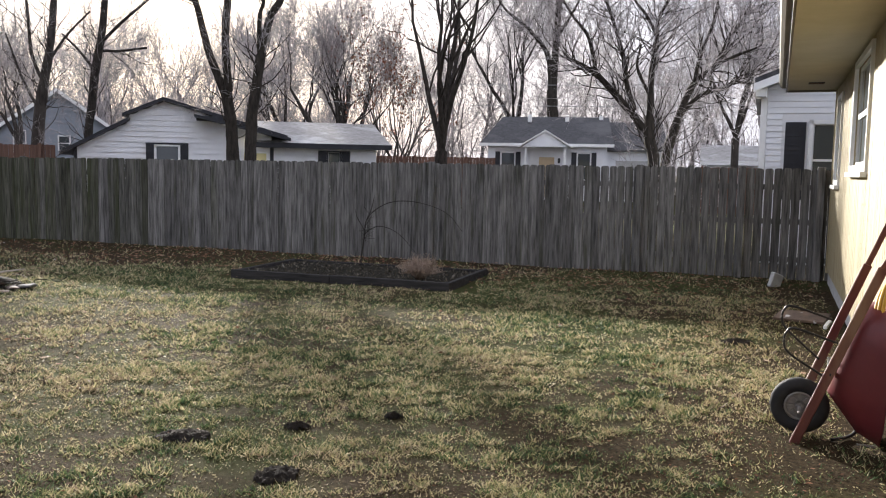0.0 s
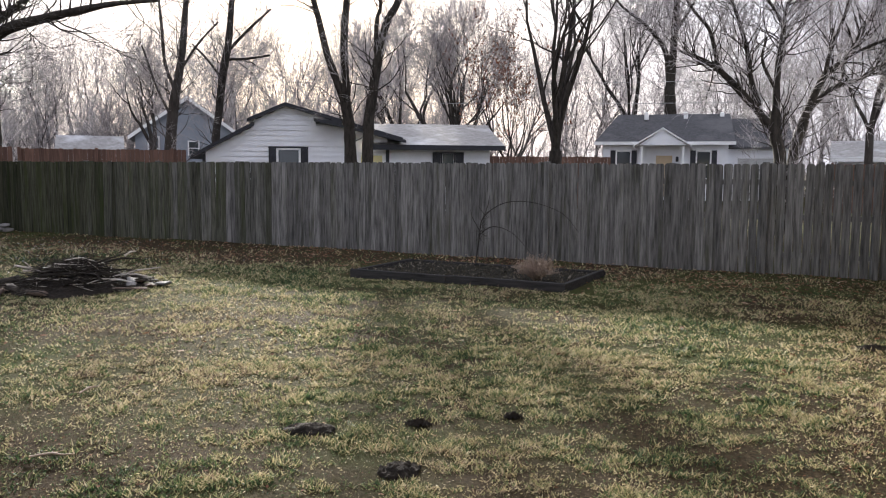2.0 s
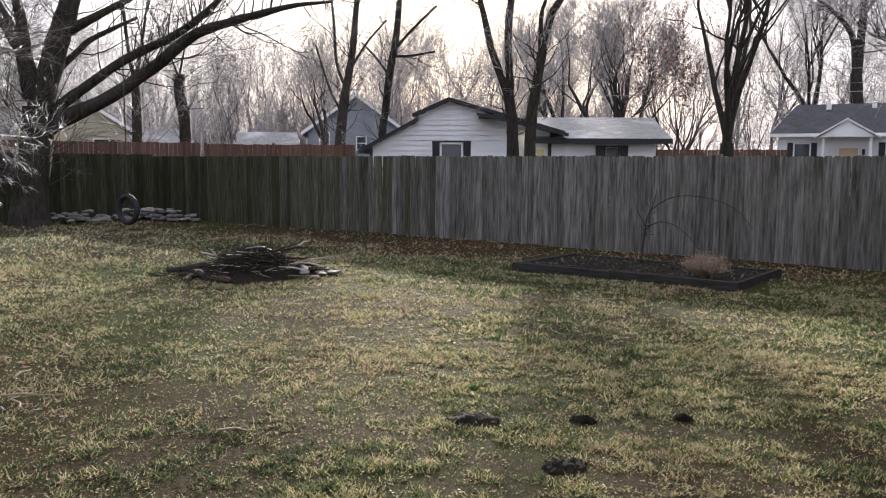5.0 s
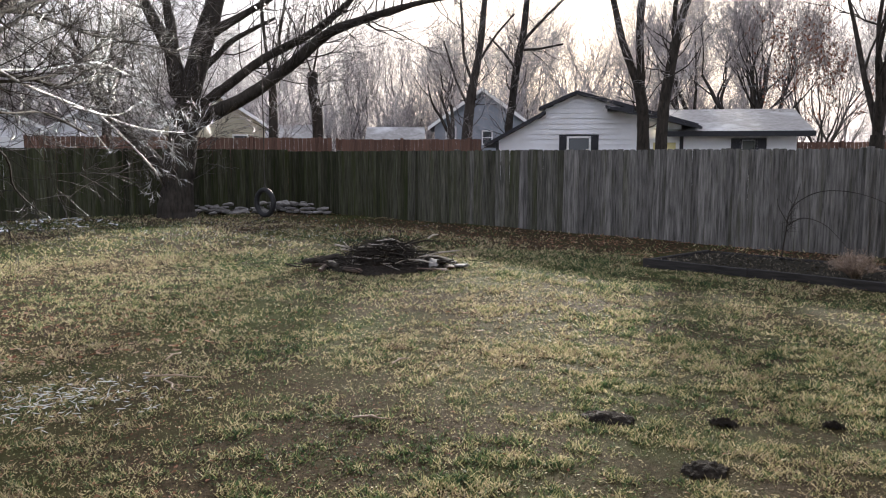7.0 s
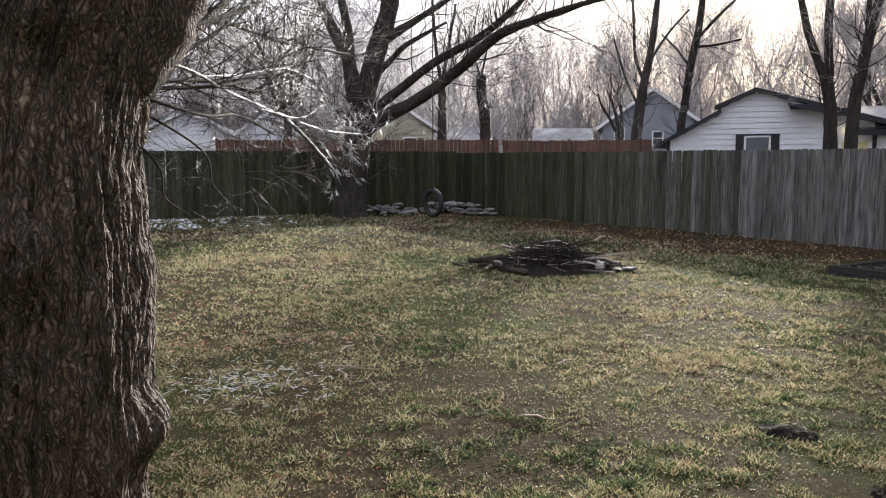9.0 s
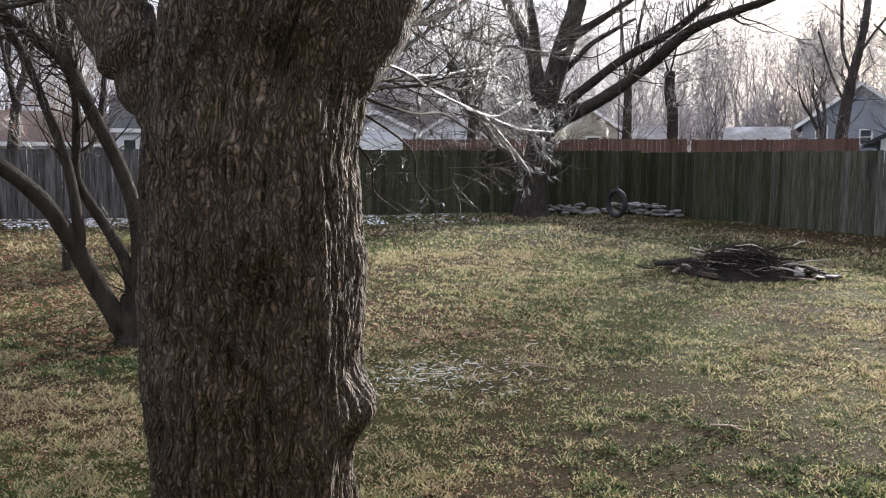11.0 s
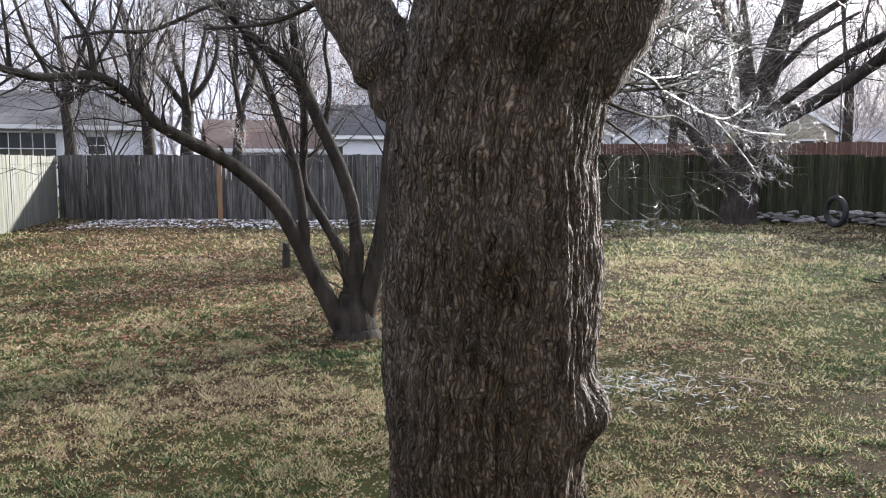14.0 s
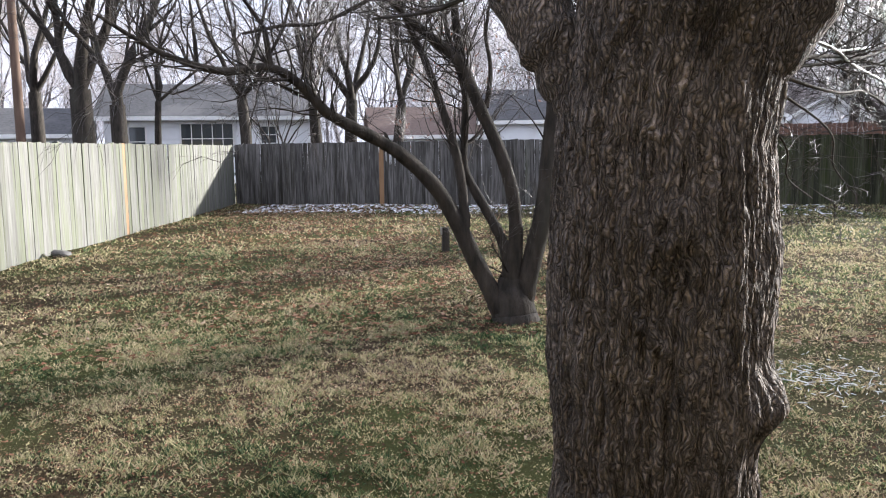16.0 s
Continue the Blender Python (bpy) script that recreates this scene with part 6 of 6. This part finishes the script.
for i in range(70):
    a = rb.uniform(0, 6.28)
    p = np.array((rb.normal(-0.05, 0.18), rb.normal(0, 0.12), 0.22))
    d = unit(np.array((math.cos(a) * 1.4, math.sin(a), rb.uniform(0.15, 0.8))))
    ln = rb.uniform(0.25, 0.55)
    q = p + d * ln
    dark.add(np.array((p, p + d * ln * 0.5 + rb.normal(0, 0.03, 3), q)), (0.006, 0.004, 0.002), 4)
    for k in range(3):
        g = p + d * ln * rb.uniform(0.4, 0.95)
        dark.add(np.array((g, g + unit(d + rb.normal(0, 0.5, 3)) * rb.uniform(0.08, 0.2))), (0.003, 0.0015), 3)
for e, f in (((0.0, 0.05, 0.22), (0.72, 0.1, 0.50)), ((0.35, 0.05, 0.36), (0.80, 0.0, 0.40)), ((0.05, -0.05, 0.20), (0.40, -0.1, 0.44))):
    e, f = np.array(e), np.array(f)
    dark.add(np.array((e, (e + f) / 2 + (0, 0, 0.03), f)), (0.018, 0.013, 0.006), 5)
for e, f in (((0.45, -0.1, 0.16), (1.10, 0.0, 0.26)), ((0.30, -0.3, 0.16), (0.75, -0.45, 0.10)), ((0.55, -0.2, 0.20), (0.95, -0.3, 0.16)), ((-0.80, 0.2, 0.34), (-0.35, 0.1, 0.20)),
             ((-0.7, 0.3, 0.25), (-0.4, 0.2, 0.20)), ((0.62, 0.05, 0.44), (0.78, 0.06, 0.50)), ((-0.85, -0.45, 0.16), (-0.72, -0.5, 0.12))):
    e, f = np.array(e), np.array(f)
    pale.add(np.array((e, e * 0.5 + f * 0.5 + (0, 0, 0.025), f)), (0.017, 0.014, 0.009), 5)
tagged(np_part("twig_tangle", dark.get(), M["bark_dark"], bp), kind="stuff")
tagged(np_part("pale_stick_tangle", pale.get(), M["peeled"], bp, "pale peeled sticks"), kind="stuff")

# ---- garden bed ----
bedC, bedL, bedR = np.array((0.28, 11.30)), np.array((-3.10, 12.42)), np.array((0.80, 13.15))
ex = bedL - bedC
bl = float(np.linalg.norm(ex))
bed = thing("garden_bed", (bedC[0], bedC[1], 0), "low timber-edged garden bed with dark mulch", "garden bed", math.degrees(math.atan2(ex[1], ex[0])))
bw = 1.95
part("front_timber", boxes(((-0.03, -0.028, -0.03), (bl * 0.52, 0.028, 0.122)), bevel=0.008), M["timber"], bed)
part("front_timber", boxes(((bl * 0.52 + 0.006, -0.024, -0.03), (bl, 0.032, 0.116)), bevel=0.008), M["timber"], bed)
part("back_timber", boxes(((-0.03, -bw - 0.028, -0.03), (bl, -bw + 0.028, 0.085)), bevel=0.008), M["timber"], bed)
part("end_timber", boxes(((-0.028, -bw + 0.032, -0.03), (0.028, -0.032, 0.12)), bevel=0.008), M["timber"], bed)
part("end_timber", boxes(((bl - 0.06, -bw + 0.032, -0.03), (bl, -0.032, 0.10)), bevel=0.008), M["timber"], bed)
bm = bmesh.new()
bmesh.ops.create_grid(bm, x_segments=50, y_segments=30, size=0.5)
for v in bm.verts:
    v.co = Vector((0.05 + (v.co.x + 0.5) * (bl - 0.15), -0.05 - (v.co.y + 0.5) * (bw - 0.1), 0.05 + 0.03 * noise.noise(Vector((v.co.x * 24, v.co.y * 14, 0)))))
part("mulch", bm, M["bedsoil"], bed)
mul = rngg.uniform((0.1, -bw + 0.1, 0.075), (bl - 0.15, -0.1, 0.10), (800, 3))
tagged(np_part("mulch_leaves", leaf_cloud(rngg, mul, 0.012, 0.034), M["mulch"], bed), kind="stuff")


def dry_bush(at, n, h, sp, label, name="dry_bush", seed=3, bloom=True):
    rng = np.random.default_rng(seed)
    t = thing(name, at, label, "bush")
    st, hd = Tubes(), []
    for i in range(n):
        a = rng.uniform(0, 6.28)
        s = rng.uniform(0.05, sp)
        e = np.array((math.cos(a) * s, math.sin(a) * s, h * rng.uniform(0.5, 1.0) * (1 - 0.4 * s / sp)))
        m = e * 0.5 + np.array((0, 0, h * 0.12))
        st.add(np.array(((0.02 * math.cos(a), 0.02 * math.sin(a), 0.0), m, e)), (0.004, 0.003, 0.002), 3)
        for k in range(3):
            f = m + (e - m) * rng.uniform(0.2, 1)
            st.add(np.array((f, f + rng.normal(0, 0.05, 3) + (0, 0, 0.04))), (0.002, 0.0015), 3)
            hd.append(f + rng.normal(0, 0.03, 3) + (0, 0, 0.04))
    tagged(np_part("stalk_clump", st.get(), M["stalk"], t), kind="stuff")
    if bloom:
        tagged(np_part("seed_spray", leaf_cloud(rng, np.array(hd), 0.008, 0.02), M["stalk"], t), kind="stuff")


dry_bush((-0.15, 11.95, 0.06), 240, 0.38, 0.42, "dry purplish-brown perennial clump in the garden bed")
rose = thing("arching_canes", (-1.3, 14.2, 0), "thin arching leafless rose canes against the fence", "shrub")
tb = Tubes()
for ln in ([(0, 0, 0, 0.012), (0.06, 0, 0.5, 0.011), (0.13, 0, 0.86, 0.009), (0.5, 0, 1.12, 0.007), (1.0, 0.05, 1.13, 0.006), (1.5, 0.1, 0.95, 0.005), (1.8, 0.1, 0.62, 0.003)],
           [(0.05, 0, 0.55, 0.009), (0.3, 0, 0.70, 0.007), (0.65, -0.1, 0.6, 0.005), (1.0, -0.2, 0.25, 0.003)],
           [(0.13, 0, 0.86, 0.008), (0.2, 0, 1.05, 0.006), (0.24, 0, 1.25, 0.003)], [(0.08, 0, 0.6, 0.009), (-0.06, 0, 0.85, 0.005), (-0.1, 0, 1.0, 0.003)]):
    s = smooth_line(ln, 6)
    tb.add(s[:, :3], s[:, 3], 5)
for i in range(60):
    s = rb.uniform(0, 1)
    p = np.array((0.06 + 0.1 * s, 0, 0.45 + 0.5 * s)) + rb.normal(0, 0.02, 3)
    tb.add(np.array((p, p + rb.normal(0, 0.06, 3))), (0.004, 0.002), 3)
np_part("canes", tb.get(), M["bark_grey"], rose)

# ---- burnt and muddy patches, sticks, posts ----
for k, (cx, cy, rx, ry) in enumerate(PATCHES):
    bm = bmesh.new()
    bmesh.ops.create_grid(bm, x_segments=22, y_segments=22, size=1.0)
    kill = []
    for v in bm.verts:
        d = math.hypot(v.co.x, v.co.y) + 0.25 * noise.noise(Vector((v.co.x * 2.2, v.co.y * 2.2, k * 7)))
        z = 0.035 * max(0, 1 - d) + (0.02 * noise.noise(Vector((v.co.x * 6, v.co.y * 6, k))) if d < 1 else -0.02)
        if d > 1.05:
            kill.append(v)
        v.co = Vector((v.co.x * rx, v.co.y * ry, z))
    bmesh.ops.delete(bm, geom=kill, context="VERTS")
    ob = new("mole_mound", mesh_of(bm, M["soil"], "mole_mound", True))
    ob.location = (cx, cy, float(lift(cx, cy)) + 0.012)
    tagged(ob, "low dark mound of turned damp earth in the lawn", "mound", "dark mounds in the lawn")
for k, (px, py, a, ln) in enumerate(((-4.45, 4.05, 20, 0.22), (-4.3, 3.85, -35, 0.18), (-3.2, 5.3, 75, 0.12), (-5.0, 4.6, 100, 0.14), (-2.6, 3.9, 10, 0.12))):
    st = thing("fallen_stick", (px, py, float(lift(px, py)) + 0.03), "pale peeled stick lying on the grass", "stick", a, "fallen sticks")
    tb = Tubes()
    tb.add(np.array(((-ln, 0, 0), (0, 0.03, 0.012), (ln * 0.5, 0.01, 0.008), (ln, 0.05, 0))), (0.007, 0.008, 0.006, 0.003), 6)
    tb.add(np.array(((0, 0.03, 0.01), (ln * 0.3, 0.10, 0.006))), (0.005, 0.002), 5)
    np_part("wood", tb.get(), M["stalk"], st)
ice = Tubes()
for i in range(230):
    c = np.array((rb.normal(-4.75, 0.34), rb.normal(3.3, 0.30), 0))
    c[2] = float(lift(c[0], c[1])) + rb.uniform(0.02, 0.05)
    d = unit(rb.normal(0, 1, 3) * (1, 1, 0.2)) * rb.uniform(0.01, 0.04)
    ice.add(np.array((c - d, c, c + d)), (0.0015, 0.003, 0.001), 4)
tagged(new("fallen_ice", np_mesh("fallen_ice", *ice.get(), M["ice"])), "fallen slivers of ice lying on the grass", "ice", kind="stuff")
sn = []
for i in range(2600):
    s = rb.uniform(1.2, 12.5)
    q = SW - bdir * s * (1.2 if i % 3 else 1.4) + np.array((bdir[1], -bdir[0])) * -(0.3 + 3.2 * rb.random() ** 1.5)
    sn.append((q[0], q[1], float(lift(q[0], q[1])) + rb.uniform(0.01, 0.03)))
sn = np.array(sn)
sn = sn[inside(sn[:, 0], sn[:, 1], 0.2)]
tagged(new("snow_patches", np_mesh("snow_patches", *flat_leaves(sn, 0.03, 0.10), M["snow"])), "thin patches of crusted snow along the back fence", "snow", kind="stuff")
fr = np.stack((rb.normal(-12.6, 2.3, 2200), rb.normal(13.4, 2.0, 2200), np.zeros(2200)), -1)
fr = fr[inside(fr[:, 0], fr[:, 1], 0.3)]
fr[:, 2] = lift(fr[:, 0], fr[:, 1]) + rb.uniform(0.02, 0.045, len(fr))
tagged(new("frost_flakes", np_mesh("frost_flakes", *leaf_cloud(rb, fr, 0.005, 0.013), M["snow"])), "flakes of frost and fallen ice on the grass below the big tree", "frost", kind="stuff")
sp = thing("stump_post", (-12.8, 2.66, 0), "short dark iron stake standing in the lawn", "post")
part("stake", boxes(((-0.055, -0.055, -0.1), (0.055, 0.055, 0.40)), bevel=0.012), M["bark_dark"], sp)
part("plate", boxes(((-0.062, -0.07, 0.28), (0.03, -0.057, 0.40)), bevel=0.003), M["rim"], sp, "pale metal tag")
stone((-14.2, -3.35, 0.06), 0.16, 91)
bk = thing("broken_block", (5.35, 12.55, 0.0), "broken grey concrete block leaning by the gate", "block", 25)
part("block", boxes(((-0.11, -0.04, -0.04), (0.11, 0.04, 0.20)), bevel=0.015), M["concrete"], bk)
bk.rotation_euler.y = 0.35
bd = thing("loose_board", (4.55, 9.55, 0.03), "pale weathered board lying by the house wall", "board", 60)
part("plank", boxes(((-0.35, -0.28, -0.01), (0.35, 0.28, 0.02)), bevel=0.004), M["log"], bd)
part("strip", boxes(((-0.6, -0.34, -0.02), (-0.15, -0.30, 0.02)), bevel=0.004), M["trim"], bd)

# ---- wheelbarrow leaning on the house ----
wb = thing("wheelbarrow", (2.70, 5.12, 0), "red steel wheelbarrow stood on its nose against the house wall", "wheelbarrow", -22.8)
SX, SZ = 0.00345, 0.00374


def W(px, py, dep=0.0):
    return np.array(((px - 1405) * SX, dep, (765 - py) * SZ))


wh = part("wheel", ring_mesh(0.136, 0.052, 40, 14, 0.85, 0.005), M["rubber"], wb, "black pneumatic wheel", True)
wh.location = W(1405, 714)
bm = bmesh.new()
bmesh.ops.create_cone(bm, cap_ends=True, segments=32, radius1=0.095, radius2=0.095, depth=0.03, matrix=pose(0, 0, 0, 90))
bmesh.ops.create_cone(bm, cap_ends=True, segments=20, radius1=0.035, radius2=0.025, depth=0.14, matrix=pose(0, 0, 0, 90))
for i in range(8):
    a = i * math.pi / 4
    box(bm, (-0.012, -0.036, 0.04), (0.012, -0.024, 0.095), m=pose(0, 0, 0, 0, math.degrees(a), 0))
part("rim", bm, M["rim"], wh, "dull spoked steel rim")
part("rim_ring", ring_mesh(0.088, 0.010, 32, 8, 1.0), M["rim"], wh).location.y = -0.03


def beam(name, a, b, w, material, parent, label="", w2=None):
    a, b = Vector(a), Vector(b)
    d = b - a
    m = Matrix.Translation(a) @ d.to_track_quat("X", "Z").to_matrix().to_4x4()
    bm = bmesh.new()
    box(bm, (0, -w / 2, -(w2 or w) / 2), (d.length, w / 2, (w2 or w) / 2), 0.006, m)
    return part(name, bm, M[material], parent, label)


beam("handle", W(1396, 782, -0.22) + (0, 0, 0.03), W(1528, 455, -0.22), 0.040, "red_wood", wb, w2=0.058)
beam("grip", W(1527, 457, -0.22), W(1572, 372, -0.22), 0.030, "red_wood", wb, w2=0.036)
beam("handle", W(1410, 712, 0.24), W(1512, 462, 0.26), 0.040, "red_wood", wb, w2=0.055)
beam("grip", W(1511, 464, 0.26), W(1548, 374, 0.26), 0.030, "red_wood", wb, w2=0.036)
beam("axle", W(1405, 714, -0.22), W(1405, 714, 0.22), 0.022, "rim", wb)
beam("cross_brace", W(1452, 640, -0.24), W(1455, 640, 0.27), 0.03, "dark_metal", wb)
tb = Tubes()
for dep in (-0.20, 0.22):
    ox = 0 if dep > 0 else 8
    oy = 0 if dep > 0 else 22
    s = smooth_line([(*W(1436 + ox, 640 + oy * 0.3, dep), 0.008), (*W(1375 + ox, 590 + oy, dep), 0.008), (*W(1364 + ox, 570 + oy, dep), 0.008), (*W(1368 + ox, 552 + oy, dep), 0.008), (*W(1385 + ox, 546 + oy, dep), 0.008), (*W(1455 + ox, 565 + oy, dep), 0.008)], 6)
    tb = Tubes()
    tb.add(s[:, :3], s[:, 3], 8)
    np_part("leg", tb.get(), M["dark_metal"], wb, "bent black steel rod leg", True)
# tray: a deep pan, its open side to the wall
bm = bmesh.new()
rings = []
prof = [((1450, 690), (1500, 520), 0.20), ((1462, 705), (1512, 515), 0.24), ((1500, 752), (1530, 512), 0.29), ((1537, 770), (1553, 518), 0.33), ((1539, 773), (1556, 514), 0.35)]
for (lo, hi, hd) in prof:
    a, b = W(*lo), W(*hi)
    row = []
    n = 20
    for i in range(n):
        th = 2 * math.pi * i / n
        c, s = math.cos(th), math.sin(th)
        k = max(abs(c), abs(s)) ** -0.72
        q = (a + b) / 2 + (b - a) / 2 * c * k * 0.93
        row.append(bm.verts.new((q[0], hd * s * k * 0.93 + 0.02, q[2])))
    rings.append(row)
for r0, r1 in zip(rings, rings[1:]):
    for i in range(20):
        bm.faces.new((r0[i], r0[(i + 1) % 20], r1[(i + 1) % 20], r1[i]))
bm.faces.new(rings[0])
bmesh.ops.recalc_face_normals(bm, faces=bm.faces)
tray = part("tray", bm, M["red"], wb, "dark red steel tray", True)
md = tray.modifiers.new("shell", "SOLIDIFY")
md.thickness = 0.006
tb = Tubes()
s = smooth_line([(*W(1540, 765, -0.1), 0.010), (*W(1510, 795, -0.1), 0.010), (*W(1508, 805, -0.1), 0.010), (*W(1518, 818, -0.1), 0.010)], 5)
s[:, 2] = np.maximum(s[:, 2], 0.0)
tb.add(s[:, :3], s[:, 3], 8)
np_part("nose_guard", tb.get(), M["rim"], wb, "rusty bent nose rod", True)
hr = thing("hose_coil", (3.14, 5.0, 0), "coiled yellow garden hose hanging on the house wall", "hose", -22.8)
for i in range(5):
    o = part("coil", ring_mesh(0.22 + 0.012 * (i % 3), 0.011, 40, 8), M["hose"], hr, smooth=True)
    o.matrix_local = pose(0.02 + i * 0.012, 0, 0.80 + 0.01 * (i % 2), 0, 0, 70 + 3 * i)
part("holder", boxes(((0.1, -0.08, 0.95), (0.26, 0.08, 1.02)), bevel=0.02), M["dark_metal"], hr)
tb = Tubes()
s = smooth_line([(-0.05, -0.02, 0.55, 0.012), (-0.12, -0.05, 0.4, 0.012), (-0.05, -0.04, 0.2, 0.012), (-0.12, -0.03, 0.03, 0.012), (-0.25, -0.2, 0.02, 0.012)], 6)
tb.add(s[:, :3], s[:, 3], 8)
np_part("loose_end", tb.get(), M["rubber"], hr, "black loose hose end", True)
nz = thing("spray_nozzle", (3.08, 4.86, 0.62), "bright cyan plastic spray nozzle on the hose", "nozzle", -22.8)
beam("body", (0, 0, 0.05), (0.09, 0, -0.03), 0.035, "cyan", nz)
beam("grip", (0.06, 0, 0.0), (0.10, 0, -0.12), 0.03, "cyan", nz)
